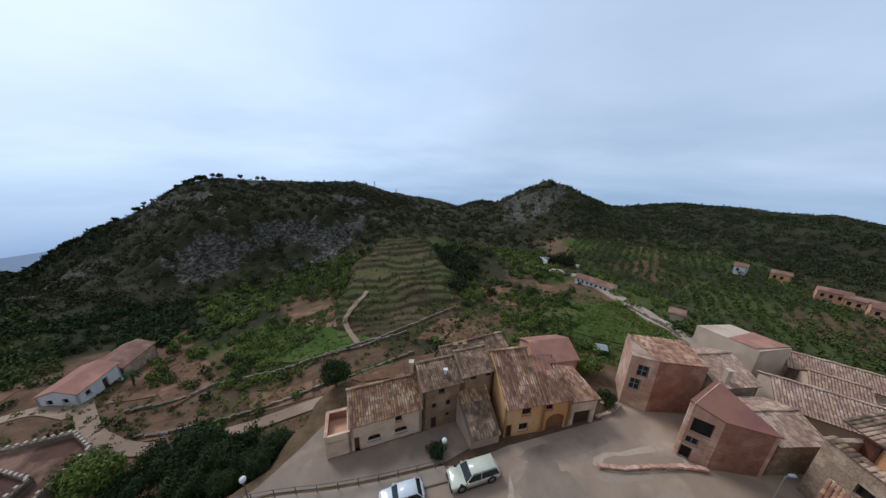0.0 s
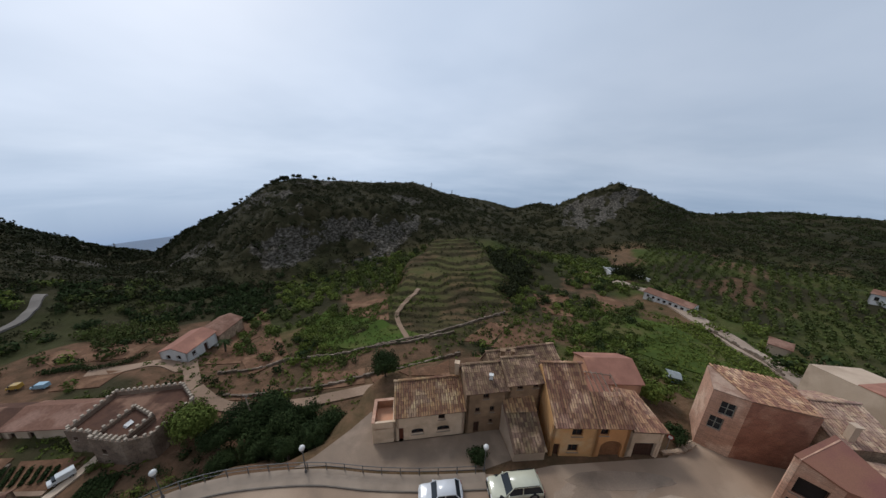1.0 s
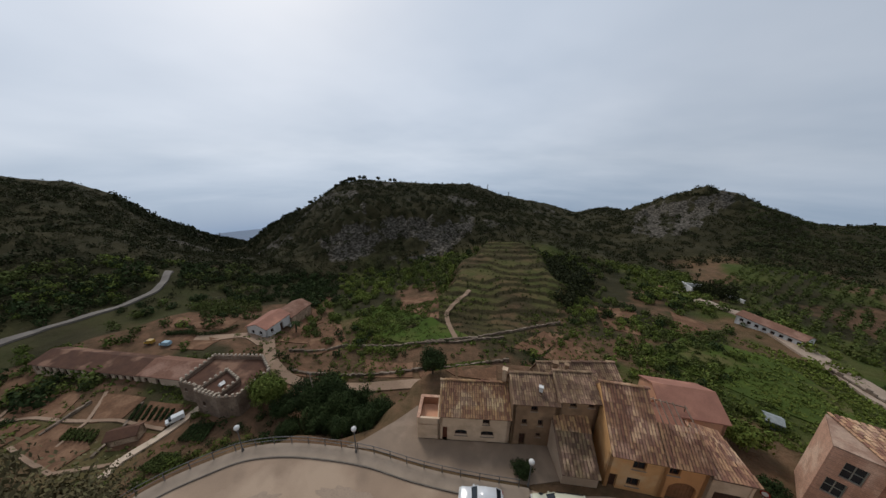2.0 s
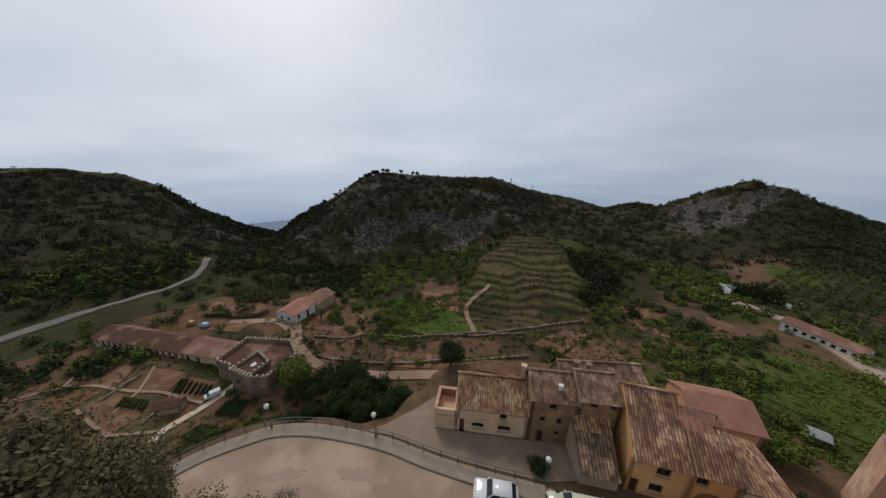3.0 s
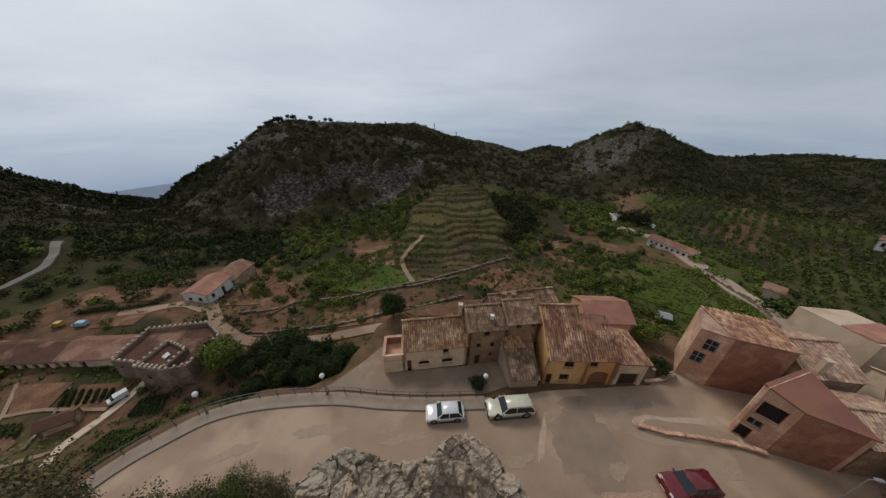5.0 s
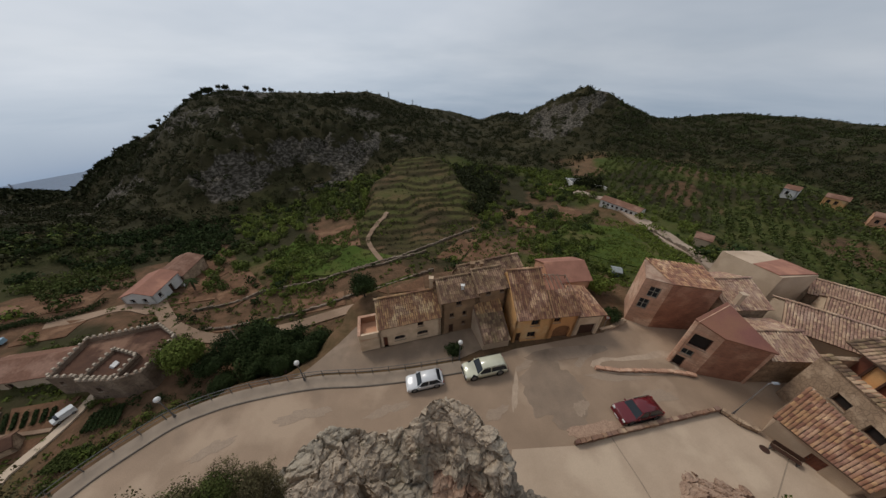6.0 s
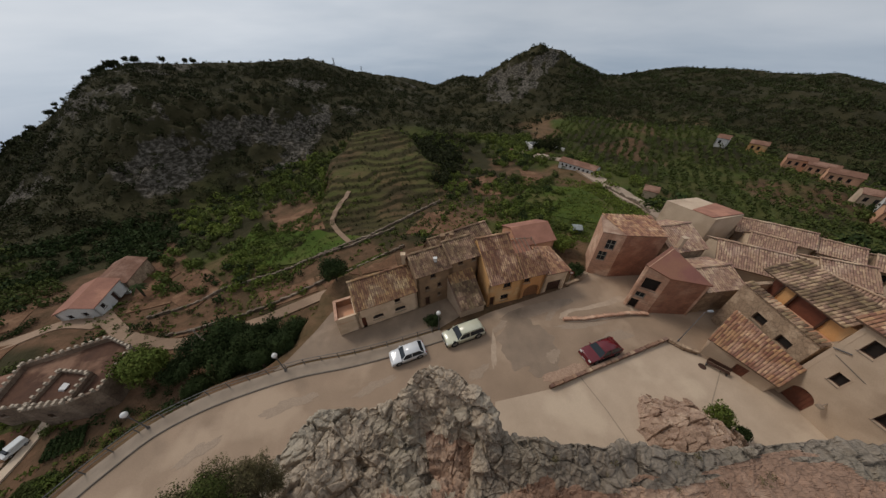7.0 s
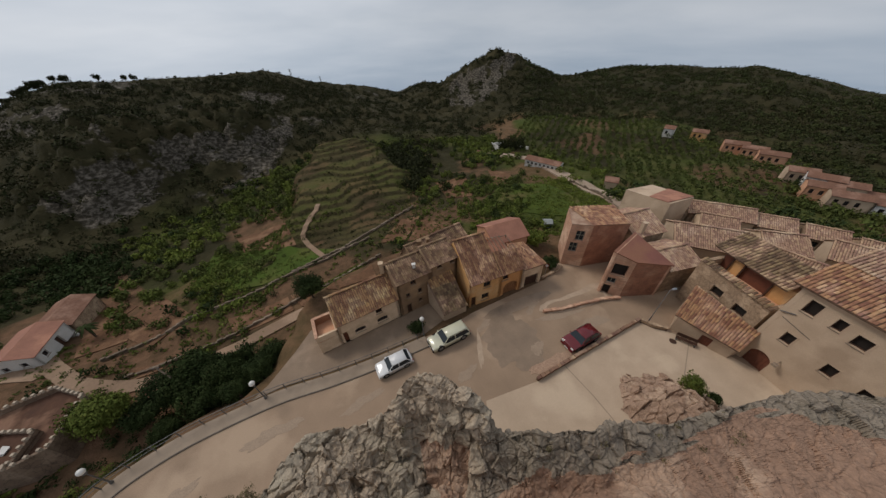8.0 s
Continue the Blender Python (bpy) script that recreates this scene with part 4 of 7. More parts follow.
gabled("brown_house", "taller half of the brown house with two small attic windows", along(BA, 19, 4.42, 0.05), 19, 3.8, 4.2, 6.0, 7.1, 2.6, M_BROWN, M_TILED2, {
    0: [(1.0, 5.2, 1.65, 5.85, "window"), (2.8, 5.2, 3.4, 5.85, "window")]}, seed=13, back_eave=5.0, pitch=0.25)
rear = gabled("rear_house", "brown house behind with old clay tile roof", (1.2, 26.6), 23, 8.8, 3.6, 4.9, 6.0, 2.2, M_BROWN, M_TILED2, {}, seed=17, back_eave=4.0, pitch=0.25)
chimney(rear, 1.0, 1.7, 5.4, 6.9, 0.5, M_BROWN)
chimney(rear, 2.2, 2.1, 5.4, 6.7, 0.4, M_BROWN)

# ochre house, its right bay, the garage and the lean-to
OA, OANG = (7.2, 21.9), 11.0
ochre = gabled("ochre_house", "ochre painted house with high gable and barrel-tile roof", OA, OANG, 4.35, 7.3, 4.0, 7.2, 4.8, M_OCHRE, M_TILE, {
    0: [(0.25, 0.0, 0.95, 1.65, "door"), (1.75, 0.55, 2.8, 1.6, "window"), (1.9, 2.65, 2.95, 3.6, "window")]}, seed=23, side=-0.3, over=0.2, pitch=0.26)
OB = along(OA, OANG, 4.36, 0)
bp_ = [along(OA, OANG, u, v) for u, v in ((4.36, 0), (7.6, 0), (7.6, 2.4), (4.36, 2.4))]
bay = building("ochre_bay", "orange-ochre bay with arched gate under the same tile roof", bp_, 0, [4.0, 4.0, 5.55, 5.45], M_ORANGE, {0: [(0.6, 0.0, 2.75, 2.15, "garage", 0.85, M_GATE), (0.25, 2.8, 1.15, 3.6, "window")]})
W = lambda u, v, z: Vector((*(Vector(along(OA, OANG, u, v)) - Vector(OB)), z))
slab(bay, [W(4.36, -0.2, 3.95), W(7.7, -0.2, 3.95), W(7.7, 2.45, 5.62), W(4.36, 2.45, 5.72)], 0.1, M_BED)
tile_field(bay, W(4.38, -0.2, 3.97), W(7.75, 0, 0) - W(4.38, 0, 0), W(4.38, 2.45, 5.74) - W(4.38, -0.2, 3.97), M_TILE, 0.26, 0.40, seed=29)
yard = [along(OA, OANG, u, v) for u, v in ((4.5, 2.75), (8.6, 2.75), (8.6, 7.0), (4.5, 7.0))]
back = building("walled_yard", "roofless upper terrace with timber frame behind the ochre house", yard, 0, [3.6, 3.6, 4.4, 4.4], M_PINK)
slab(back, [(*(Vector(p) - Vector(yard[0])), 3.2) for p in yard], 0.15, M_PAVE, "floor")
fb = bmesh.new()
for u, v in ((0.2, 0.3), (3.4, 0.3), (3.4, 3.6), (0.2, 3.6)):
    tube(fb, (u, v, 3.2), (u, v, 5.0), 0.05)
for a_, b_ in (((0.1, 0.3, 5.0), (3.5, 0.3, 5.0)), ((0.1, 3.6, 5.0), (3.5, 3.6, 5.0)), ((0.2, 0.1, 5.05), (0.2, 3.8, 5.05)), ((0.75, 0.1, 5.05), (0.75, 3.8, 5.05)), ((1.3, 0.1, 5.05), (1.3, 3.8, 5.05)), ((1.85, 0.1, 5.05), (1.85, 3.8, 5.05)), ((2.4, 0.1, 5.05), (2.4, 3.8, 5.05)), ((3.4, 0.1, 5.05), (3.4, 3.8, 5.05))):
    tube(fb, a_, b_, 0.05)
part("timber_frame", fb, M_DRY, back, "bare grey timber pergola frame")
ga = along(OA, OANG, 7.65, 0.05)
garage = building("garage", "white rendered garage with wide dark door and tile roof", [along(OA, OANG, u, v) for u, v in ((7.65, 0.05), (11.0, 0.05), (10.0, 3.6), (7.65, 3.6))], 0, [3.4, 3.3, 4.5, 5.0], M_WHITE, {0: [(0.7, 0.0, 2.85, 1.85, "garage")]})
G = lambda u, v, z: Vector((*(Vector(along(OA, OANG, u, v)) - Vector(ga)), z))
slab(garage, [G(7.7, -0.15, 3.48), G(11.25, -0.15, 3.38), G(10.1, 3.7, 4.6), G(7.7, 3.7, 5.12)], 0.1, M_BED)
tile_quad(garage, G(7.75, -0.15, 3.52), G(11.25, -0.15, 3.42), G(10.1, 3.7, 4.64), G(7.75, 3.7, 5.16), M_TILEP, 0.30, 0.42, 31)
LA, LANG = (3.45, 20.55), 15.5
lp = [along(LA, LANG, u, v) for u, v in ((0.2, 0), (3.35, 0), (3.2, 4.2), (-0.3, 4.2))]
leanto = building("lean_to", "pink-washed lean-to with steep clay tile roof in two tiers", lp, 0, [1.45, 1.45, 4.3, 4.3], M_CREAM, {}, None, {3: M_CREAM}, 0.25, "outbuilding")
Q_ = lambda u, v, z: Vector((*(Vector(along(LA, LANG, u, v)) - Vector(lp[0])), z))
slab(leanto, [Q_(0.1, -0.25, 1.4), Q_(3.4, -0.25, 1.4), Q_(3.25, 4.3, 4.42), Q_(-0.3, 4.3, 4.42)], 0.1, M_BED)
tile_quad(leanto, Q_(0.3, -0.3, 1.44), Q_(3.4, -0.3, 1.44), Q_(3.25, 2.5, 3.32), Q_(0.0, 2.5, 3.32), M_TILED, 0.30, 0.42, 37)
tile_quad(leanto, Q_(-0.1, 2.45, 3.45), Q_(3.25, 2.45, 3.45), Q_(3.15, 4.3, 4.55), Q_(-0.35, 4.3, 4.55), M_TILEO2, 0.30, 0.42, 38)

# pink-roofed house behind
gabled("pink_roofed_house", "pink house with smooth rose tile roof behind the ochre house", (12.6, 28.4), 10, 5.6, 5.0, 4.3, 5.5, 2.6, M_PINK, M_PINKROOF, {}, seed=41, tiled=False)
gabled("low_roofed_annex", "low annex with rose roof beside the pink house", (10.6, 27.0), 10, 3.6, 2.2, 3.9, 4.5, 1.8, M_PINK, M_PINKROOF, {}, seed=43, tiled=False)

# brick house with empty windows and the long tile roof behind it
bh = [(22.7, 26.7), (25.1, 25.5), (30.6, 25.3), (31.2, 29.6), (24.6, 30.6)]
# edge 1, the right side, gets the brick with shade in its colour
brick = building("brick_house", "bare red brick house with broken windows", bh, 0, [7.0, 7.1, 6.6, 6.8, 7.0], M_BRICKP, {0: [(0.45, 2.5, 1.5, 4.1, "broken", 0, M_FADED), (0.85, 4.5, 1.95, 6.1, "broken", 0, M_FADED)]}, None, {1: M_BRICK_SHADE})
slab(brick, [(*(Vector(p) - Vector(bh[0])), z + 0.06) for p, z in zip(bh, (7.0, 7.1, 6.6, 6.8, 7.0))], 0.12, M_EARTHROOF, "roof", "crumbling earth and clay roof")
B_ = lambda x, y, z: Vector((x - bh[0][0], y - bh[0][1], z))
tile_quad(brick, B_(25.0, 25.4, 7.2), B_(30.7, 25.2, 6.72), B_(31.3, 29.7, 6.95), B_(24.6, 30.7, 7.15), M_TILEP, 0.32, 0.46, 58)
for k in range(4):
    boxed("wall_hole", 3.6 + 1.3 * k, -1.22 - 0.02 * k, 1.2 + 0.5 * (k % 2), 3.85 + 1.3 * k, -1.17, 1.45 + 0.5 * (k % 2), M_DARK, brick, "small dark vent opening")
longr = gabled("long_house", "house with long ochre-brown tile roof behind the brick house", (31.4, 24.4), 5, 5.2, 6.4, 4.8, 6.2, 3.6, M_STONE, M_TILEF, {}, seed=47)
chimney(longr, 1.2, 0.6, 5.0, 6.6, 0.5, M_CREAM)

# red-roofed house
rp = [(24.5, 20.6), (26.6, 19.05), (31.2, 18.3), (28.9, 22.8)]
rz = np.linalg.lstsq(np.array([[*p, 1.0] for p in rp]), np.array([7.1, 5.35, 5.2, 7.0]), rcond=None)[0]
rz = [float(p[0] * rz[0] + p[1] * rz[1] + rz[2]) for p in rp]
# the side wall takes the brick darkened for shade here too
red = building("red_roofed_house", "pale brick house with plain dark red sloping roof", rp, 0, rz, M_BRICKP, {0: [(0.06, 0.0, 1.25, 1.5, "dark"), (0.5, 1.9, 1.5, 2.8, "window", 0, M_FADED), (0.55, 3.4, 2.1, 5.1, "dark")]}, None, {1: M_BRICK_SHADE})
slab(red, [(*((Vector(p) - Vector((27.7, 20.2))) * 1.05 + Vector((27.7, 20.2)) - Vector(rp[0])), z + 0.12) for p, z in zip(rp, rz)], 0.14, M_REDROOF, "roof", "flat dark red sheet roof")
gabled("middle_house", "low house with crumbling pale tile roof beside the red roof", (31.5, 18.5), 2, 4.8, 5.0, 4.0, 5.0, 2.6, M_STONE, M_TILEF, {}, seed=53)

# stone house: loggia storey, low front wing
sp_ = [(33.5, 17.4), (33.1, 9.95), (41.0, 9.95), (41.2, 17.4)]
stone = building("stone_house", "rubble stone house with open timber loggia on top", sp_, 0, [6.3, 6.2, 6.2, 6.3], M_STONE, {0: [(2.5, 3.7, 3.7, 4.72, "dark"), (5.05, 3.57, 6.25, 4.6, "dark")]}, None, None, 0.4)
S_ = lambda x, y, z: Vector((x - sp_[0][0], y - sp_[0][1], z))
slab(stone, [S_(33.9, 17.0, 5.2), S_(33.5, 10.4, 5.2), S_(40.6, 10.4, 5.2), S_(40.8, 17.0, 5.2)], 0.2, M_PINK, "loggia_floor")
tile_quad(stone, S_(33.3, 17.5, 6.30), S_(32.9, 9.9, 6.22), S_(33.75, 9.9, 6.42), S_(34.1, 17.5, 6.5), M_TILED, 0.36, 0.45, 57)
for (y0, y1, z1, mt, nm) in ((17.1, 16.1, 7.3, M_REDWOOD, "shutter"), (16.08, 14.9, 7.3, M_OCHRE, "loggia_wall"), (14.88, 12.2, 7.2, M_REDWOOD, "shutter"), (12.18, 10.6, 7.2, M_OCHRE, "loggia_wall")):
    bm = bmesh.new()
    x_ = 36.2 if mt is M_REDWOOD else 36.1
    box(bm, x_ - 33.5, y1 - 17.4, 5.2, x_ + 0.2 - 33.5, y0 - 17.4, z1)
    part(nm, bm, mt, stone)
for y_ in (16.1, 14.9, 12.2):
    bm = bmesh.new()
    box(bm, 35.9 - 33.5, y_ - 0.08 - 17.4, 5.2, 36.05 - 33.5, y_ + 0.08 - 17.4, 7.35)
    part("timber_post", bm, M_WOOD, stone)
slab(stone, [S_(35.6, 18.2, 7.35), S_(35.3, 10.9, 7.35), S_(38.9, 10.9, 8.5), S_(39.3, 18.2, 8.5)], 0.12, M_BED)
slab(stone, [S_(38.9, 10.9, 8.5), S_(39.3, 18.2, 8.5), S_(41.6, 17.8, 6.9), S_(41.4, 10.2, 6.9)], 0.12, M_BED)
tile_quad(stone, S_(35.5, 18.3, 7.38), S_(35.2, 10.8, 7.38), S_(38.9, 10.8, 8.53), S_(39.3, 18.3, 8.53), M_TILED, 0.33, 0.46, 59)
wp = [(28.8, 13.5), (31.5, 9.1), (33.05, 9.3), (31.7, 15.3)]
wing = building("low_wing", "low cream front wing with orange barrel-tile roof", wp, 0, [2.15, 2.05, 3.5, 4.6], M_CREAM, {0: [(2.5, 0.0, 3.5, 1.4, "door", 0, M_REDWOOD)]}, None, None, 0.25, "outbuilding")
w0 = Vector((*wp[0], 0))
e0, e1, t1, t0 = Vector((28.7, 13.8, 2.2)) - w0, Vector((31.0, 8.6, 2.1)) - w0, Vector((32.9, 9.2, 3.75)) - w0, Vector((31.35, 15.3, 4.78)) - w0
slab(wing, [p - Vector((0, 0, 0.05)) for p in (e0, e1, t1, t0)], 0.1, M_BED)
tile_quad(wing, e0, e1, t1, t0, M_TILEN, 0.24, 0.36, 61)

# cream house
cp = [(32.85, 9.6), (33.7, -1.5), (45.5, -1.0), (45.0, 9.9)]
cream = building("cream_house", "large cream rendered house with clay tile roof", cp, 0, [10.1, 10.1, 10.1, 10.1], M_CREAM, {0: [
    (0.75, 0.0, 2.45, 2.25, "garage", 0.8, M_REDWOOD), (1.45, 4.35, 2.2, 5.55, "dark"), (0.9, 7.9, 1.75, 9.3, "dark"), (2.75, 7.95, 3.35, 9.05, "dark"), (4.45, 4.05, 5.2, 5.2, "dark"), (4.05, 7.6, 4.95, 8.7, "dark"), (6.6, 4.0, 7.5, 5.1, "dark"), (6.9, 7.6, 7.9, 8.8, "dark")]}, None, None, 0.35)
for (u0, z0_, u1, z1_) in ((1.45, 4.35, 2.2, 5.55), (0.9, 7.9, 1.75, 9.3), (2.75, 7.95, 3.35, 9.05), (4.45, 4.05, 5.2, 5.2), (4.05, 7.6, 4.95, 8.7)):
    bm = bmesh.new()
    d_ = (Vector(cp[1]) - Vector(cp[0])).normalized()
    m_ = Matrix(((d_.x, -d_.y, 0, 0), (d_.y, d_.x, 0, 0), (0, 0, 1, 0), (0, 0, 0, 1)))
    for q in ((u0 - 0.1, z0_, u0, z1_), (u1, z0_, u1 + 0.1, z1_), (u0 - 0.1, z1_, u1 + 0.1, z1_ + 0.1)):
        box(bm, q[0], -0.03, q[1], q[2], 0.02, q[3], m_)
    part("window_surround", bm, M_CREAM, cream, "raised plaster window surround")
c0 = Vector((*cp[0], 0))
slab(cream, [Vector((32.4, 10.1, 10.15)) - c0, Vector((33.2, -2, 10.15)) - c0, Vector((40, -1.7, 12.2)) - c0, Vector((39.6, 10.2, 12.2)) - c0], 0.14, M_BED)
slab(cream, [Vector((45.9, 11.0, 9.95)) - c0, Vector((46, -1.5, 9.95)) - c0, Vector((40, -1.7, 12.2)) - c0, Vector((39.6, 10.2, 12.2)) - c0][::-1], 0.14, M_BED)
tile_quad(cream, Vector((32.3, 10.2, 10.18)) - c0, Vector((33.1, -0.5, 10.18)) - c0, Vector((36.6, -0.3, 11.4)) - c0, Vector((36.4, 10.3, 11.4)) - c0, M_TILEN, 0.27, 0.40, 67)
tile_field(cream, Vector((36.4, 10.3, 11.45)) - c0, Vector((0.2, -10.6, 0)), Vector((3.3, 0, 0.78)), M_TILEF, 0.27, 0.40, 68)
cb = bmesh.new()
tube(cb, Vector((32.8, 9.1, 6.6)) - c0, Vector((33.0, 6.9, 6.1)) - c0, 0.02)
tube(cb, Vector((32.75, 9.5, 7.0)) - c0, Vector((32.85, 8.6, 7.4)) - c0, 0.05)
part("cable", cb, M_IRON, cream, "grey cables clipped to the wall")
lb = bmesh.new()
box(lb, -0.5, -3.0, 2.2, -0.1, -2.6, 2.4)
tube(lb, (-0.3, -2.8, 2.4), (0.2, -2.75, 2.6), 0.04)
part("wall_lamp", lb, M_PAVE, cream, "grey lantern on a bracket")

# houses further back: one kind of thing, each with its own size
FAR = [((37.0, 23.2), -35, 8.0, 6.0, 4.4, 5.9), ((48.4, 31.0), -35, 4.2, 3.6, 3.0, 4.2), ((51.6, 28.4), -38, 4.6, 4.2, 3.0, 4.2), ((55.6, 25.4), -40, 4.6, 4.0, 2.6, 3.6), ((42.6, 17.2), -68, 5.8, 4.4, 4.8, 6.2),
       ((47.4, 19.2), -28, 5.0, 5.0, 4.0, 5.4), ((54.2, 16.4), -55, 5.5, 5.0, 3.6, 5.0), ((60.0, 16.5), -55, 5.0, 4.5, 3.0, 4.2), ((49.0, 11.8), -72, 5.5, 6.0, 4.8, 6.4), ((56.0, 9.5), -75, 6.0, 6.0, 4.0, 5.6), ((59.6, 21.6), -45, 4.5, 4.0, 2.4, 3.4), ((45.6, 26.6), -40, 4.6, 4.2, 3.4, 4.6)]
for k, (A_, an, l_, dp, ev, rd_) in enumerate(FAR):
    gabled("village_house", ("village house with old clay tile roof", "plastered village house with brown tile roof", "stone village house with patched tile roof")[k % 3], A_, an, l_, dp, ev, rd_, dp * 0.5,
           (M_CREAM, M_STONE, M_WHITE)[k % 3], M_TILEF, {0: [(1.0, ev - 1.5, 1.8, ev - 0.5, "window"), (l_ - 2.2, ev - 1.5, l_ - 1.4, ev - 0.5, "window")]}, z0=-0.6, seed=100 + k, group="houses of the upper village", pitch=0.26)
gp = [(41.6, 38.2), (42.2, 30.0), (48.0, 31.2), (47.4, 38.6)]
grey = building("grey_gable_house", "tall grey-beige windowless gable house by the road", gp, -1.0, [4.9, 6.3, 6.0, 4.9], M_CREAM)
slab(grey, [(*(Vector(p) - Vector(gp[0])), z) for p, z in zip(gp, (5.0, 6.4, 6.1, 5.0))], 0.15, M_CREAM, "roof", "flat beige rendered roof")
pr = [Vector((*(Vector(p) - Vector(gp[0])), z)) for p, z in zip(gp, (5.0, 6.4, 6.1, 5.0))]
slab(grey, [q + Vector((0, 0, 0.16)) for q in (pr[1].lerp(pr[0], 0.06), pr[2].lerp(pr[3], 0.02), pr[2].lerp(pr[3], 0.6), pr[1].lerp(pr[0], 0.45))], 0.12, M_PINKROOF, "terrace", "pinkish tiled terrace")


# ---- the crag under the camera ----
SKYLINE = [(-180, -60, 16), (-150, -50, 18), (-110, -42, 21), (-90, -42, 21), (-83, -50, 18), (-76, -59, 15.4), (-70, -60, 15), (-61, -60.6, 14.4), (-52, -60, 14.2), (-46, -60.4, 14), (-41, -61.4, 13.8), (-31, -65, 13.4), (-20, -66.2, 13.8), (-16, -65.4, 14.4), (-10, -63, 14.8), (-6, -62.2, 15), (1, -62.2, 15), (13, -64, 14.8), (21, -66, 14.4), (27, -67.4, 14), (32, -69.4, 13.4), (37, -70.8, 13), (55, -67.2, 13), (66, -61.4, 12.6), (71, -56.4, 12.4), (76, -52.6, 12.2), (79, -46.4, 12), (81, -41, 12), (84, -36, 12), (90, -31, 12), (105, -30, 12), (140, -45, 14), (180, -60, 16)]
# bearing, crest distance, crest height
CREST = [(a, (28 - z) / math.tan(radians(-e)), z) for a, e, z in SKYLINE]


def cells(x, y, seed):
    """Broken-rock cells: a random height for the nearest cell, and the distance to its border."""
    ix, iy = np.floor(x).astype(np.int64), np.floor(y).astype(np.int64)
    d1, d2, h = np.full(x.shape, 9.0), np.full(x.shape, 9.0), np.zeros(x.shape)
    for i in (-1, 0, 1):
        for j in (-1, 0, 1):
            cx, cy = ix + i, iy + j
            px, py = cx + hashed(cx, cy, seed), cy + hashed(cx, cy, seed + 1)
            q = hashed(cx, cy, seed + 2) - 0.5
            d = np.hypot(x - px, y - py)
            tilt = q + (x - px) * (hashed(cx, cy, seed + 3) - 0.5) * 1.6 + (y - py) * (hashed(cx, cy, seed + 4) - 0.5) * 1.6
            near = d < d1
            d2 = np.where(near, d1, np.minimum(d2, d))
            h = np.where(near, tilt, h)
            d1 = np.minimum(d1, d)
    return h, d2 - d1


def hashed3(ix, iy, iz, seed):
    return hashed(ix + iz * 7919, iy + iz * 104729, seed)


def noise3(p, seed):
    """Smooth random values over space."""
    i = np.floor(p).astype(np.int64)
    f = p - i
    f = f * f * (3 - 2 * f)
    out = 0.0
    for a in (0, 1):
        for b in (0, 1):
            for c in (0, 1):
                w = (f[..., 0] if a else 1 - f[..., 0]) * (f[..., 1] if b else 1 - f[..., 1]) * (f[..., 2] if c else 1 - f[..., 2])
                out = out + w * hashed3(i[..., 0] + a, i[..., 1] + b, i[..., 2] + c, seed)
    return out * 2 - 1


def fbm3(p, octaves, seed):
    s, a, f = 0.0, 0.5, 1.0
    for k in range(octaves):
        s = s + a * noise3(p * f, seed + 13 * k)
        a, f = a * 0.5, f * 2.03
    return s


def blocks3(p, seed):
    """Broken-rock blocks in space: a tilted facet for the nearest block, and the distance to its border."""
    i = np.floor(p).astype(np.int64)
    shape = p.shape[:-1]
    d1, d2, h = np.full(shape, 9.0), np.full(shape, 9.0), np.zeros(shape)
    for a in (-1, 0, 1):
        for b in (-1, 0, 1):
            for c in (-1, 0, 1):
                q = (i[..., 0] + a, i[..., 1] + b, i[..., 2] + c)
                o = [p[..., k] - q[k] - hashed3(*q, seed + k) for k in range(3)]
                d = np.sqrt(o[0] ** 2 + o[1] ** 2 + o[2] ** 2)
                tilt = hashed3(*q, seed + 3) - 0.5 + sum(o[k] * (hashed3(*q, seed + 4 + k) - 0.5) for k in range(3)) * 1.5
                near = d < d1
                d2 = np.where(near, d1, np.minimum(d2, d))
                h = np.where(near, tilt, h)
                d1 = np.minimum(d1, d)
    return h, d2 - d1


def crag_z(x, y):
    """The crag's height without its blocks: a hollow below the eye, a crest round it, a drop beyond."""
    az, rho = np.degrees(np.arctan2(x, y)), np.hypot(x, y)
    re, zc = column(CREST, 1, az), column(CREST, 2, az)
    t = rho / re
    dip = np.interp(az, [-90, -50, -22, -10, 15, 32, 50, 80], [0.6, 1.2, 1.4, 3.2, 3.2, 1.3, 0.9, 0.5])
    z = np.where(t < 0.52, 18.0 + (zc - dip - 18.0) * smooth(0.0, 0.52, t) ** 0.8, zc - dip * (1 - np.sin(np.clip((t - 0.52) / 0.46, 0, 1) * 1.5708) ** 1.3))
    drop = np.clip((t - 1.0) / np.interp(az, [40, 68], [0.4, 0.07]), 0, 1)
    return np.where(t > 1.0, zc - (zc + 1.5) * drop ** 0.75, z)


M_PINKROCK = material("pinkish_weathered_limestone", (0.335, 0.205, 0.138), (0.225, 0.138, 0.094), scale=1.1, fine=6, bump=0.9, third=(0.42, 0.285, 0.20), grain=0.4, spread=0.8, dist=0.06)
M_GREYROCK = material("dark_grey_limestone", (0.285, 0.232, 0.176), (0.165, 0.134, 0.104), scale=1.3, fine=8, bump=0.9, third=(0.215, 0.175, 0.130), grain=0.45, spread=0.8, dist=0.06)
veined(M_GREYROCK, 1.3, 0.06, 0.55, 0.6)
veined(M_PINKROCK, 1.6, 0.05, 0.7, 0.7, 0.03)


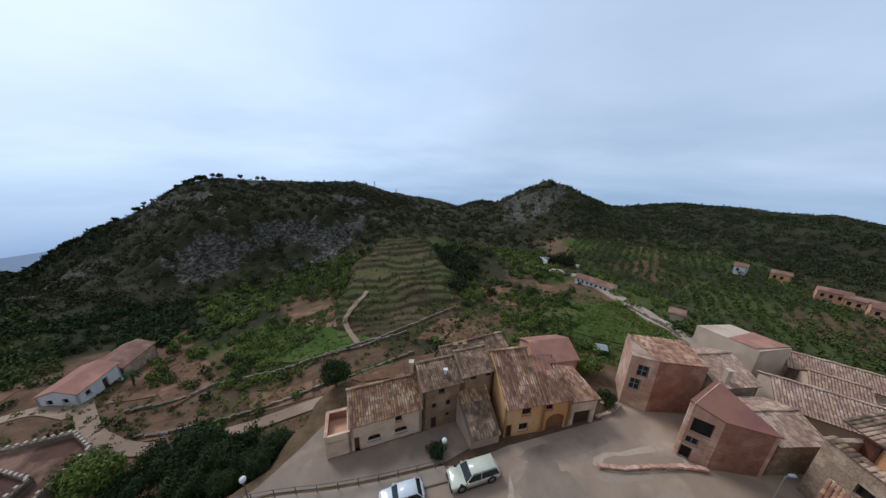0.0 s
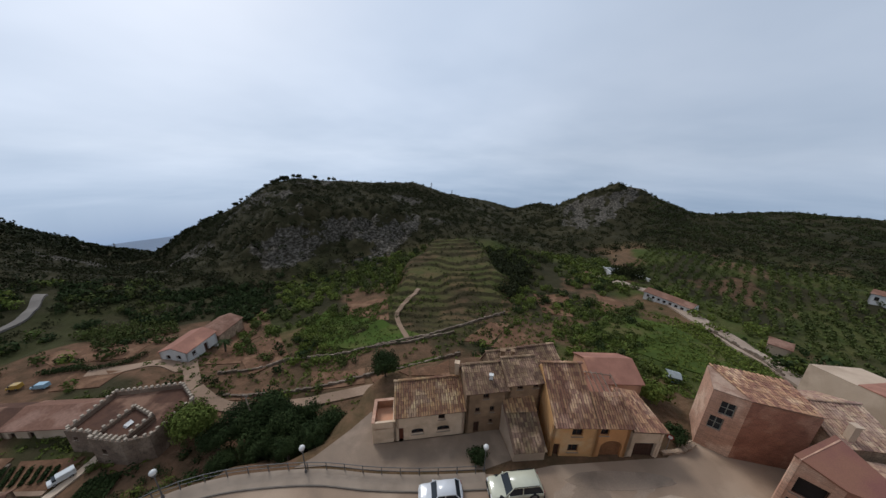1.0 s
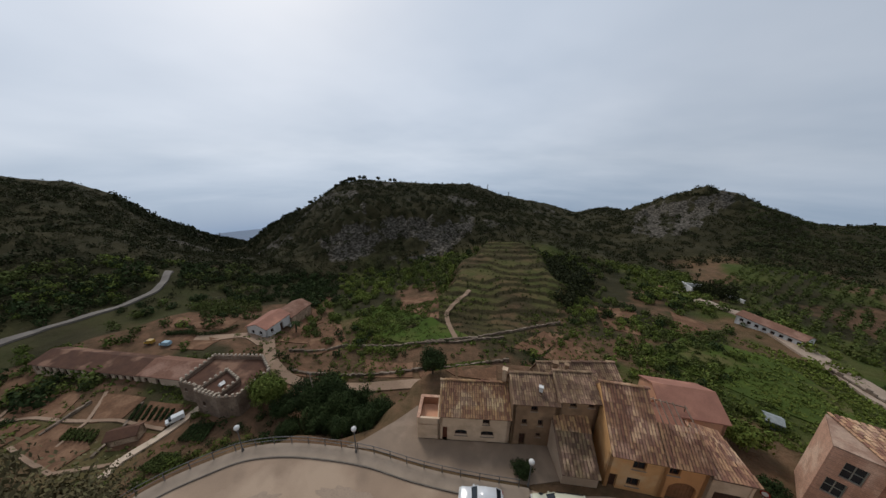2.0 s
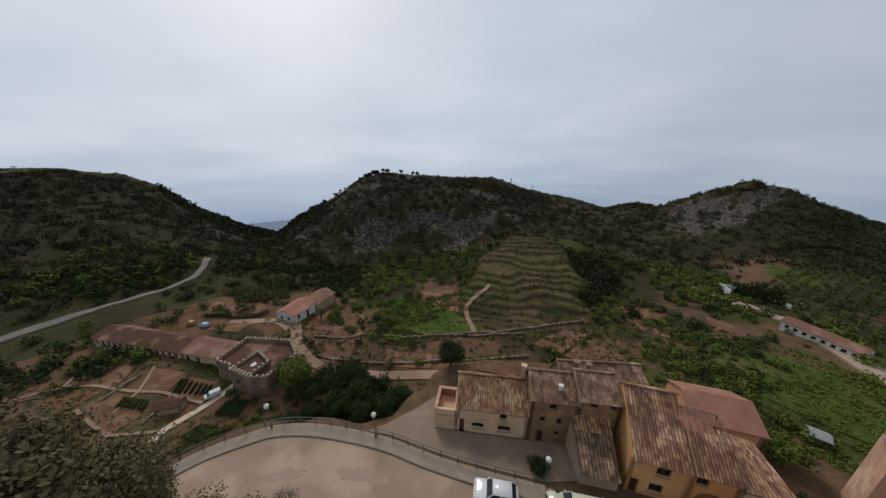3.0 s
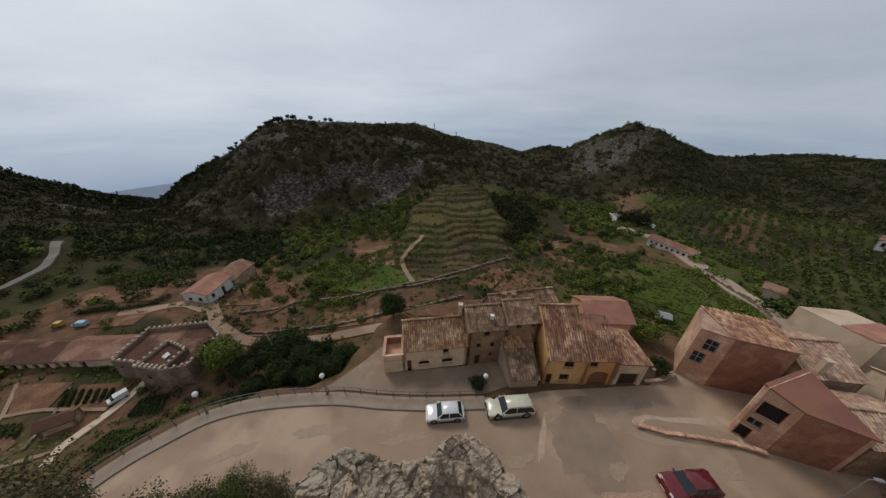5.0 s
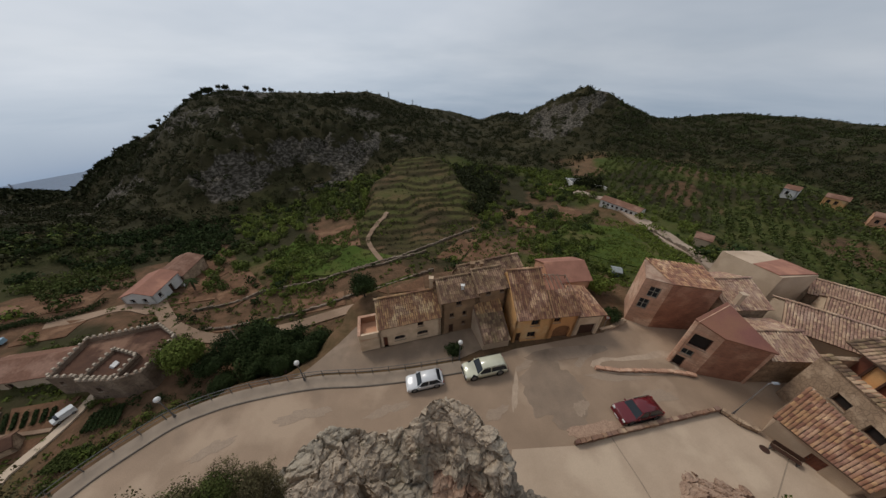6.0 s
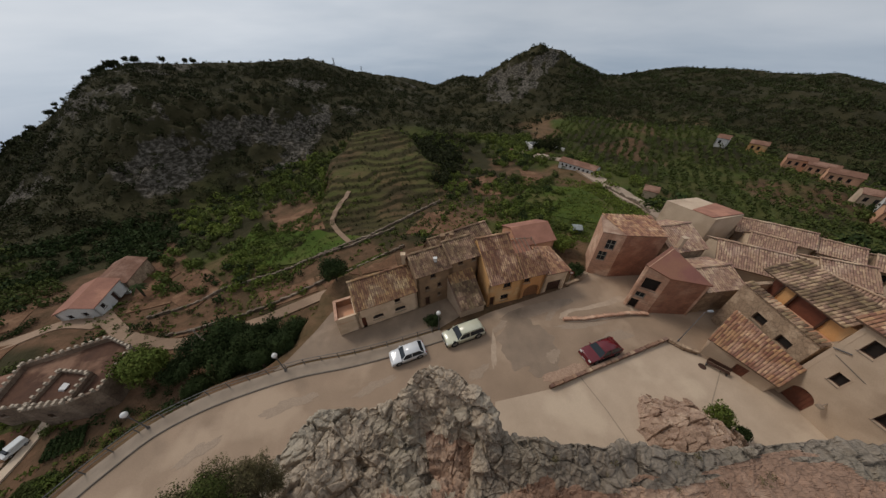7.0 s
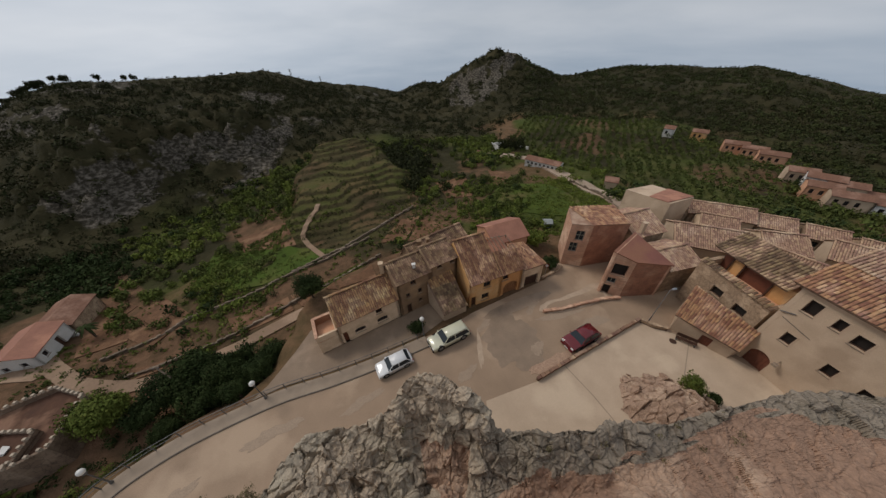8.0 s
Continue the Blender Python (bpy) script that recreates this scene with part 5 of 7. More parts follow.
def build_crag():
    az = np.concatenate([np.arange(-180, -100, 1.6), np.arange(-100, 62, 0.34), np.arange(62, 92, 0.12), np.arange(92, 118, 0.6), np.arange(118, 180.1, 1.55)])
    t = np.concatenate([[0.0, 0.05, 0.1], np.linspace(0.14, 1.06, 165), np.linspace(1.065, 1.12, 14), np.linspace(1.14, 1.45, 12)])
    A, T_ = np.meshgrid(az, t)
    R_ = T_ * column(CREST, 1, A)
    x, y = R_ * np.sin(np.radians(A)), R_ * np.cos(np.radians(A))
    P = np.stack([x, y, crag_z(x, y)], -1)
    du, dv = np.gradient(P, axis=1), np.gradient(P, axis=0)
    nrm = np.cross(dv, du)
    nrm /= np.linalg.norm(nrm, axis=-1, keepdims=True) + 1e-9
    nrm *= np.where(nrm[..., 2:] < 0, -1, 1)
    Q = P + 0.45 * np.stack([fbm3(P * 0.7 + k * 31, 3, 74 + k) for k in range(3)], -1)
    big, cut_ = blocks3(Q * 0.48, 3)
    mid_, cut2 = blocks3(Q * 1.35 + 4, 23)
    small, cut3 = blocks3(Q * 3.4 + 9, 43)
    amp = smooth(0.08, 0.3, T_) * np.interp(A, [-100, -60, 40, 60, 78], [0.7, 1, 1, 0.8, 0.7])
    edge_ = 1 - 0.55 * smooth(0.8, 1.0, T_)
    near = T_ < np.interp(A, [-60, -20, 20, 45, 60, 74, 84, 100], [0.46, 0.36, 0.36, 0.5, 0.68, 0.72, 0.80, 0.86]) * (1 + 0.25 * fbm(A * 0.15, T_ * 6, 4, 93))
    bold = np.where(near, 0.45, 1.0)
    push = amp * edge_ * bold * (big * 0.50 - 0.10 * (1 - smooth(0, 0.07, cut_)) + 0.45 * fbm3(P * 0.55, 3, 71)) + amp * bold * (mid_ * 0.24 - 0.05 * (1 - smooth(0, 0.08, cut2)))
    push = push + np.interp(A, [60, 72], [1.0, 0.55]) * (0.35 + 0.65 * amp) * (small * 0.10 - 0.02 * (1 - smooth(0, 0.10, cut3)) + 0.13 * fbm3(P * 2.6, 4, 77) + 0.05 * fbm3(P * 9.0, 2, 89) * (A < 62))
    P = P + nrm * push[..., None]
    n, m = A.shape
    i = np.arange(n * m).reshape(n, m)
    faces = np.stack([i[:-1, :-1], i[:-1, 1:], i[1:, 1:], i[1:, :-1]], -1).reshape(-1, 4)
    ob = link_mesh("crag", P.reshape(-1, 3).tolist(), faces.tolist(), M_ROCK)
    ob.data.materials.append(M_PINKROCK)
    ob.data.materials.append(M_GREYROCK)
    kind_ = np.where(near, 1, np.where(A + 10 * fbm(A * 0.1, T_ * 5, 3, 94) > 30, 2, 0))
    pinkish = (A > -8) & (A < 22) & (T_ < 0.66) & (fbm(x * 0.9, y * 0.9, 4, 95) > -0.05)
    kind_ = np.where(pinkish, 1, kind_)[:-1, :-1]
    ob.data.polygons.foreach_set("material_index", kind_.ravel().astype(np.int32))
    return tagged(ob, "jagged grey and pink limestone crag above the square", "rock", kind="structure")


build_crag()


def mound(name, label, x0, y0, r, h, mat, seed, z0=0.0, n=150):
    """A heap of broken rock or earth."""
    g = np.linspace(-1, 1, n)
    X, Y = np.meshgrid(g, g)
    d = np.hypot(X, Y)
    d = d * (1 + 0.3 * fbm(X * 2 + seed, Y * 2, 3, seed + 9))
    c1, e1 = cells(X * r * 0.8 + seed, Y * r * 0.8, seed)
    c2, e2 = cells(X * r * 2.2, Y * r * 2.2 + seed, seed + 5)
    on = smooth(1.0, 0.8, d)
    Z = h * smooth(1.0, 0.1, d) * (1 + 0.4 * fbm(X * 3 + seed, Y * 3, 4, seed)) + on * (c1 * 0.55 + c2 * 0.3 - 0.25 * (1 - smooth(0, 0.1, e1)) - 0.1 * (1 - smooth(0, 0.1, e2))) - 0.15 + 0.15 * on
    i = np.arange(n * n).reshape(n, n)
    faces = np.stack([i[:-1, :-1], i[:-1, 1:], i[1:, 1:], i[1:, :-1]], -1).reshape(-1, 4)
    ob = link_mesh(name, np.stack([x0 + X * r, y0 + Y * r, z0 + Z], -1).reshape(-1, 3).tolist(), faces.tolist(), mat)
    return tagged(ob, label, "rock")


M_REDSTONE = material("dark_reddish_stone", (0.265, 0.150, 0.098), (0.175, 0.10, 0.068), scale=2.2, fine=10, bump=0.6, third=(0.32, 0.21, 0.145), per="object", vary=0.35)
M_RUBBLE = material("pink_broken_limestone", (0.40, 0.272, 0.195), (0.25, 0.165, 0.118), scale=1.6, fine=8, bump=1.0, third=(0.46, 0.33, 0.24), grain=0.5, spread=0.8, dist=0.08)
mound("rock_mound", "heap of broken pinkish limestone on the concrete apron", 21.6, 5.4, 4.6, 3.2, M_RUBBLE, 5)

# broken kerb islands and cement patches on the square
rng = np.random.default_rng(5)


def blot(x0, y0, rx, ry, ang, n=22, wob=0.3, seed=1):
    r = np.random.default_rng(seed)
    ph = r.uniform(0, 6.28, 6)
    out = []
    for k in range(n):
        t = k / n * math.tau
        q = 1 + wob * (0.5 * math.sin(2 * t + ph[0]) + 0.35 * math.sin(3 * t + ph[1]) + 0.3 * math.sin(5 * t + ph[2]) + 0.22 * math.sin(9 * t + ph[3]) + 0.15 * math.sin(15 * t + ph[4]))
        u, v = rx * q * math.cos(t), ry * q * math.sin(t)
        c, s = math.cos(radians(ang)), math.sin(radians(ang))
        out.append((x0 + u * c - v * s, y0 + u * s + v * c))
    return out


def patch(outline, mat, lift, label):
    """A thin repair laid on the square, feathered at its rim."""
    bm = bmesh.new()
    cx, cy = sum(p[0] for p in outline) / len(outline), sum(p[1] for p in outline) / len(outline)
    c = bm.verts.new((cx, cy, lift))
    ring = [bm.verts.new((p[0], p[1], lift)) for p in outline]
    low = [bm.verts.new((cx + (p[0] - cx) * 1.02, cy + (p[1] - cy) * 1.02, -0.02)) for p in outline]
    n = len(ring)
    for k in range(n):
        bm.faces.new((c, ring[k], ring[(k + 1) % n]))
        bm.faces.new((ring[k], low[k], low[(k + 1) % n], ring[(k + 1) % n]))
    return tagged(part("patch", bm, mat), label, "road", kind="structure")


# darker asphalt: damp repairs on the square, and the strip by the houses
M_ASPHALT_DARK = material("dark_asphalt", (0.262, 0.188, 0.130), (0.205, 0.146, 0.102), rough=0.5, scale=0.6, fine=10, bump=0.1, third=(0.30, 0.215, 0.15))
M_DUST = material("pinkish_rubble", (0.42, 0.275, 0.19), (0.27, 0.175, 0.12), scale=3.0, fine=9, bump=0.9, grain=0.5, spread=0.9)
patch(blot(10.6, 16.6, 3.6, 2.9, 40, 60, 0.28, 5), M_ASPHALT_DARK, 0.012, "old dark asphalt repair")
# long narrow strip, darker than the road, along the house fronts
patch(blot(13.4, 20.9, 5.2, 0.8, 11, 60, 0.08, 9), M_ASPHALT_DARK, 0.024, "dark asphalt along the house fronts")
patch(blot(11.2, 13.6, 1.5, 1.4, 0, 24, 0.3, 6), M_ASPHALT_DARK, 0.016, "old dark asphalt repair")
M_STAIN = material("pale_dust_stain", (0.335, 0.248, 0.178), (0.275, 0.20, 0.142), scale=1.5, fine=9, bump=0.2, grain=0.3, spread=0.9)
for k, (x0, y0, rx, ry, an) in enumerate(((15.2, 20.3, 1.6, 0.45, 40), (17.6, 18.1, 3.2, 0.35, -2), (13.2, 11.9, 1.3, 0.5, 20), (12.9, 14.6, 0.9, 0.6, 60), (8.2, 18.9, 1.2, 0.4, 30), (-6.0, 13.2, 1.8, 0.5, 25), (-14.0, 12.2, 2.2, 0.6, 15), (20.8, 16.2, 2.6, 0.5, 12), (4.6, 13.6, 1.2, 0.5, 40), (-20.5, 9.0, 1.6, 0.5, 40))):
    patch(blot(x0, y0, rx, ry, an, 60, 0.4, 30 + k), M_STAIN, 0.010 + 0.001 * k, "pale dusty stain on the old asphalt")
patch(blot(6.7, 15.9, 0.3, 2.0, -10, 30, 0.3, 4), M_PATCH, 0.013, "pale cement repair streak")
island = [(15.6, 19.3), (16.1, 20.0), (17.4, 20.5), (19.0, 20.5), (20.6, 20.9), (22.4, 21.2), (24.2, 21.9), (25.6, 21.9), (25.4, 20.6), (25.2, 19.4), (23.0, 18.8), (20.8, 18.5), (18.6, 18.5), (16.8, 18.6)]
patch(island, M_PATCH, 0.05, "pale worn cement rim of the raised island")
patch([(20.6 + (x - 20.6) * 0.86 + 0.3, 19.7 + (y - 19.7) * 0.55) for x, y in island], M_ASPHALT, 0.062, "dusty asphalt on the raised island")
patch(blot(13.6, 12.7, 2.4, 0.7, 14, 40, 0.3, 8), M_DUST, 0.03, "pinkish rubble along the low wall")


M_JOINT = material("weathered_joint", (0.31, 0.238, 0.172), (0.25, 0.19, 0.138), scale=1.5, fine=10, bump=0.1)
for q in ([(14.7, 12.2), (15.7, 8.9), (16.3, 6.0)], [(30.0, 12.0), (25.7, 8.5), (23.5, 6.5)]):
    strip("expansion_joint", q, 0.09, M_JOINT, 0.036, "dark joint in the concrete apron", "pavement", depth=0.03, base=0.0)


def rubble_wall(name, label, line, width, h, mat, seed, base=0.0):
    """A low wall of separate stones: each stone a part, on a mortar core."""
    r = random.Random(seed)
    th = thing(name, Matrix.Translation((line[0][0], line[0][1], base)), label, "wall")
    o = Vector((*line[0], 0))
    core = bmesh.new()
    for a, b in zip(line, line[1:]):
        a, b = Vector((*a, 0)) - o, Vector((*b, 0)) - o
        d = (b - a).normalized()
        m = Matrix(((d.x, -d.y, 0, a.x), (d.y, d.x, 0, a.y), (0, 0, 1, 0), (0, 0, 0, 1)))
        L_ = (b - a).length
        box(core, 0, -width / 2 + 0.05, -0.1, L_, width / 2 - 0.05, h - 0.06, m)
        u = 0.0
        while u < L_:
            w = r.uniform(0.35, 0.7)
            bm = bmesh.new()
            for q in box(bm, u, -width / 2, h * r.uniform(0.3, 0.45), min(u + w - 0.03, L_), width / 2, h * r.uniform(0.95, 1.12), m):
                q.co += Vector((r.uniform(-0.05, 0.05), r.uniform(-0.05, 0.05), r.uniform(-0.03, 0.03)))
            part("stone", bm, mat, th)
            u += w
    part("core", core, M_BED, th)
    return th


rubble_wall("low_wall", "low wall of rough reddish stones along the square", [(11.2, 11.35), (18.5, 13.25), (26.1, 15.2)], 0.32, 0.5, M_REDSTONE, 3)
rubble_wall("island_kerb", "broken stone edging of the raised island", [(15.9, 19.0), (18.4, 18.75), (21.1, 18.95), (24.4, 19.0), (26.4, 18.7)], 0.34, 0.42, M_BRICKP, 4)
rubble_wall("low_wall", "short stone wall below the stone house", [(26.3, 15.1), (27.2, 14.0), (28.3, 13.4)], 0.4, 0.55, M_STONE, 6)
rubble_wall("garden_edge", "rough stone edging with weeds beside the garage", [(18.6, 24.4), (21.0, 25.2), (22.5, 26.2)], 0.35, 0.35, M_STONE, 7)


# ---- railing and lamps ----
def railing():
    th = thing("railing", Matrix.Identity(4), "grey iron railing along the pavement above the gardens", "railing")
    line = [Vector((*p, 0.12)) for p in RAIL_LINE[8:]]
    length, posts = 0.0, []
    step = 1.75
    posts.append(line[0])
    for a, b in zip(line, line[1:]):
        seg = (b - a).length
        while length + seg >= step:
            a = a.lerp(b, (step - length) / seg)
            seg = (b - a).length
            posts.append(a)
            length = 0.0
        length += seg
    pm = bmesh.new()
    tube(pm, (0, 0, 0), (0, 0, 0.95), 0.045, 0.04, 6)
    first = part("post", pm, M_IRON, th)
    first.location = posts[0]
    for p in posts[1:]:
        ob = new("post", first.data)
        ob.parent, ob.location = th, p
    for z, r_ in ((0.93, 0.035), (0.5, 0.028)):
        bm = bmesh.new()
        rings = []
        for k, p in enumerate(posts):
            d = (posts[min(k + 1, len(posts) - 1)] - posts[max(k - 1, 0)]).normalized()
            n = Vector((-d.y, d.x, 0))
            rings.append([bm.verts.new(p + Vector((0, 0, z + r_ * math.sin(i * math.tau / 6))) + n * r_ * math.cos(i * math.tau / 6)) for i in range(6)])
        for a, b in zip(rings, rings[1:]):
            for i in range(6):
                bm.faces.new((a[i], a[(i + 1) % 6], b[(i + 1) % 6], b[i]))
        part("rail", bm, M_IRON, th)
    return th


railing()


def street_lamp(x, y, z=0.12, h=2.9):
    th = thing("street_lamp", Matrix.Translation((x, y, z)), "grey street lamp with round white globe at the railing", "street lamp", "globe lamps along the railing")
    bm = bmesh.new()
    tube(bm, (0, 0, 0), (0, 0, 0.3), 0.13, 0.10, 10)
    tube(bm, (0, 0, 0.3), (0, 0, h - 0.3), 0.06, 0.045, 8)
    part("pole", bm, M_IRON, th)
    bm = bmesh.new()
    tube(bm, (0, 0, h - 0.32), (0, 0, h - 0.2), 0.12, 0.16, 10)
    part("collar", bm, M_IRON, th)
    bm = bmesh.new()
    bmesh.ops.create_uvsphere(bm, u_segments=20, v_segments=12, radius=0.25, matrix=Matrix.Translation((0, 0, h + 0.12)))
    part("globe", bm, M_LAMP, th, "white opal globe", True)
    return th


for p in ((0.9, 19.1), (-15.4, 15.6), (-25.9, 11.3)):
    street_lamp(*p)


def pole(x, y, z, h, lean=(0, 0), name="utility_pole", label="grey weathered wooden utility pole"):
    th = thing(name, Matrix.Translation((x, y, z)), label, "pole")
    bm = bmesh.new()
    tube(bm, (0, 0, -0.3), (lean[0], lean[1], h), 0.11, 0.08, 8)
    part("shaft", bm, M_PAVE, th)
    bm = bmesh.new()
    tube(bm, (lean[0] - 0.35, lean[1], h - 0.25), (lean[0] + 0.35, lean[1], h - 0.25), 0.04, None, 6)
    part("crossarm", bm, M_IRON, th)
    return th


def lamp_post(x, y, h, lean):
    th = thing("lamp_post", Matrix.Translation((x, y, 0.0)), "slim grey lamp post with a flat lantern at the low wall", "street lamp")
    bm = bmesh.new()
    tube(bm, (0, 0, 0), (0, 0, 0.5), 0.10, 0.09, 10)
    tube(bm, (0, 0, 0.5), (0, 0, h), 0.06, 0.045, 8)
    part("post", bm, M_RIM, th)
    bm = bmesh.new()
    tube(bm, (0, 0, h), (lean, 0.0, h + 0.12), 0.03, None, 6)
    part("bracket", bm, M_RIM, th)
    boxed("lantern", lean - 0.1, -0.14, h + 0.06, lean + 0.45, 0.14, h + 0.19, M_RIM, th, "flat grey lantern", 0.04)
    return th


lamp_post(27.3, 14.9, 5.3, 0.35)


def road_sign(x, y):
    th = thing("road_sign", pose(x, y, 0, 0, 0, -30), "small round red and white road sign on a post", "road sign")
    bm = bmesh.new()
    tube(bm, (0, 0, -0.2), (0, 0, 2.2), 0.03, None, 6)
    part("post", bm, M_RIM, th)
    bm = bmesh.new()
    tube(bm, (0, -0.05, 1.95), (0, -0.03, 1.95), 0.3, None, 20)
    disc = part("disc", bm, M_TAIL, th, "red rim")
    bm = bmesh.new()
    tube(bm, (0, -0.065, 1.95), (0, -0.052, 1.95), 0.2, None, 20)
    part("face", bm, M_LAMP, disc, "white face")
    return th


# ---- cars ----
def car(name, label, x, y, ang, L_, w, h, paint, suv=False, rails=False, group=""):
    th = thing(name, pose(x, y, 0.006, 0, 0, ang), label, "car", group)
    g = 0.13 * h
    belt = h * (0.60 if suv else 0.60)
    # body shell: side profile, swept across the width with tucked sides
    prof = [(-L_ / 2, g + 0.1), (-L_ / 2 + 0.02, belt * 0.78), (-L_ / 2 + 0.18, belt * 0.92), (-L_ * 0.24, belt), (L_ * 0.40, belt * 1.02), (L_ / 2 - 0.05, belt * 0.97), (L_ / 2, belt * 0.7), (L_ / 2 - 0.02, g + 0.1), (L_ * 0.3, g), (-L_ * 0.3, g)]
    bm = bmesh.new()
    rings = []
    for s, k, e, dz in ((-1, 0.5, 0.95, -0.05), (-1, 0.475, 0.975, 0.0), (-1, 0.38, 0.99, 0.02), (0, 0.0, 1.0, 0.035), (1, 0.38, 0.99, 0.02), (1, 0.475, 0.975, 0.0), (1, 0.5, 0.95, -0.05)):
        rings.append([bm.verts.new((px * e, s * w * k, pz + (dz if pz > belt * 0.75 else 0))) for px, pz in prof])
    n = len(prof)
    for a, b in zip(rings, rings[1:]):
        for k in range(n):
            bm.faces.new((a[k], a[(k + 1) % n], b[(k + 1) % n], b[k]))
    bm.faces.new(rings[0])
    bm.faces.new(rings[-1][::-1])
    bmesh.ops.bevel(bm, geom=[e for e in bm.edges if e.calc_length() > 0.3], offset=0.035, segments=2, affect="EDGES")
    part("body", bm, paint, th, "", True)
    # cabin
    f0, f1 = -L_ * 0.235, -L_ * (0.10 if suv else 0.085)
    r1, r0 = L_ * (0.41 if suv else 0.33), L_ * (0.475 if suv else 0.455)
    wb, wt = w * 0.475, w * 0.385

    def frustum(x0, x1, x2, x3, z0, z1, yb, yt):
        b = bmesh.new()
        v = [b.verts.new(q) for q in ((x0, -yb, z0), (x3, -yb, z0), (x3, yb, z0), (x0, yb, z0), (x1, -yt, z1), (x2, -yt, z1), (x2, yt, z1), (x1, yt, z1))]
        for q in ((0, 3, 2, 1), (4, 5, 6, 7), (0, 1, 5, 4), (1, 2, 6, 5), (2, 3, 7, 6), (3, 0, 4, 7)):
            b.faces.new([v[i] for i in q])
        return b

    z_top = h - 0.03
    part("glasshouse", frustum(f0, f1 - 0.02, r1 + 0.02, r0, belt - 0.02, z_top - 0.03, wb, wt), M_GLASS, th, "dark car windows")
    b = frustum(f1 - 0.06, f1, r1, r1 + 0.05, z_top - 0.06, z_top + 0.03, wt + 0.02, wt - 0.04)
    bmesh.ops.bevel(b, geom=b.edges[:], offset=0.02, segments=2, affect="EDGES")
    part("roof", b, paint, th, "", True)
    for s in (-1, 1):
        for (xb, xt) in ((f0, f1), (r0, r1), (L_ * 0.08, L_ * 0.09)):
            pb = bmesh.new()
            tube(pb, (xb, s * wb, belt - 0.01), (xt, s * (wt + 0.01), z_top - 0.02), 0.04, None, 6)
            part("pillar", pb, paint, th)
    # wheels
    wr = 0.155 * h * (1.95 if suv else 1.75)
    for sx in (-0.31, 0.30):
        for s in (-1, 1):
            wb_ = bmesh.new()
            tube(wb_, (sx * L_, s * (w * 0.5 - 0.18), wr), (sx * L_, s * (w * 0.5 + 0.012), wr), wr, None, 20)
            tyre = part("wheel", wb_, M_TYRE, th, "black rubber tyre", True)
            rb = bmesh.new()
            tube(rb, (sx * L_, s * (w * 0.5), wr), (sx * L_, s * (w * 0.5 + 0.02), wr), wr * 0.62, wr * 0.5, 14)
            part("rim", rb, M_RIM, tyre, "grey metal rim")
    for s in (-1, 1):
        boxed("headlight", -L_ / 2 - 0.012, s * w * 0.36 - 0.16, belt * 0.66, -L_ / 2 + 0.10, s * w * 0.36 + 0.16, belt * 0.86, M_LAMP, th, "clear headlight", 0.02)
        boxed("tail_light", L_ / 2 - 0.08, s * w * 0.40 - 0.10, belt * 0.66, L_ / 2 + 0.012, s * w * 0.40 + 0.10, belt * 0.98, M_TAIL, th, "red tail light", 0.02)
        boxed("mirror", f0 + 0.18, s * (w * 0.5 + 0.04) - 0.09, belt, f0 + 0.30, s * (w * 0.5 + 0.04) + 0.09, belt + 0.14, paint, th, "", 0.02)
        boxed("sill", -L_ * 0.22, s * w * 0.505 - 0.02, g - 0.02, L_ * 0.21, s * w * 0.505 + 0.02, g + 0.10, M_TYRE, th, "black plastic sill")
    for sx in (-1, 1):
        boxed("bumper", sx * L_ / 2 - 0.06, -w * 0.46, g + 0.02, sx * L_ / 2 + 0.06, w * 0.46, g + 0.22, M_TYRE if suv else paint, th, "", 0.03)
    boxed("number_plate", -L_ / 2 - 0.075, -0.25, g + 0.06, -L_ / 2 - 0.06, 0.25, g + 0.17, M_LAMP, th, "white plate with plain dark bar")
    if rails:
        for s in (-1, 1):
            bm = bmesh.new()
            tube(bm, (f1 + 0.1, s * wt, z_top + 0.09), (r1 - 0.1, s * wt, z_top + 0.09), 0.025, None, 6)
            for q in (0.15, 0.5, 0.85):
                xx = f1 + (r1 - f1) * q
                tube(bm, (xx, s * wt, z_top), (xx, s * wt, z_top + 0.09), 0.02, None, 6)
            part("roof_rail", bm, M_TYRE, th, "black roof rail")
    return th


M_SILVER = paint_material("silver_paint", (0.64, 0.64, 0.64))
M_CHAMP = paint_material("champagne_paint", (0.58, 0.56, 0.42))
M_MAROON = paint_material("maroon_paint", (0.13, 0.012, 0.016))
car("hatchback", "small silver hatchback parked at the kerb", -2.7, 16.15, 16.5, 3.75, 1.65, 1.30, M_SILVER, group="cars on the square")
car("estate_car", "pale champagne four-wheel-drive estate parked at the kerb", 3.65, 18.0, 16.5, 4.75, 1.85, 1.5, M_CHAMP, True, True, "cars on the square")
car("hatchback", "dark red hatchback parked beside the low wall", 18.0, 14.45, 14, 4.3, 1.8, 1.45, M_MAROON, False, True, group="cars on the square")
road_sign(19.2, 24.9)
bench = thing("bench", pose(28.55, 12.55, 0.02, 0, 0, -49), "dark wooden bench against the low wing", "bench")
for k in range(3):
    boxed("slat", 0.0, -0.62 + 0.14 * k, 0.42, 1.9, -0.51 + 0.14 * k, 0.47, M_WOOD, bench)
boxed("backrest", 0.0, -0.22, 0.5, 1.9, -0.17, 0.95, M_WOOD, bench)
for sx in (0.1, 1.75):
    boxed("leg", sx, -0.6, 0.0, sx + 0.08, -0.15, 0.42, M_IRON, bench)
cover_bm = bmesh.new()
tube(cover_bm, (27.8, 12.0, 0.03), (27.8, 12.0, 0.05), 0.36, 0.34, 24)
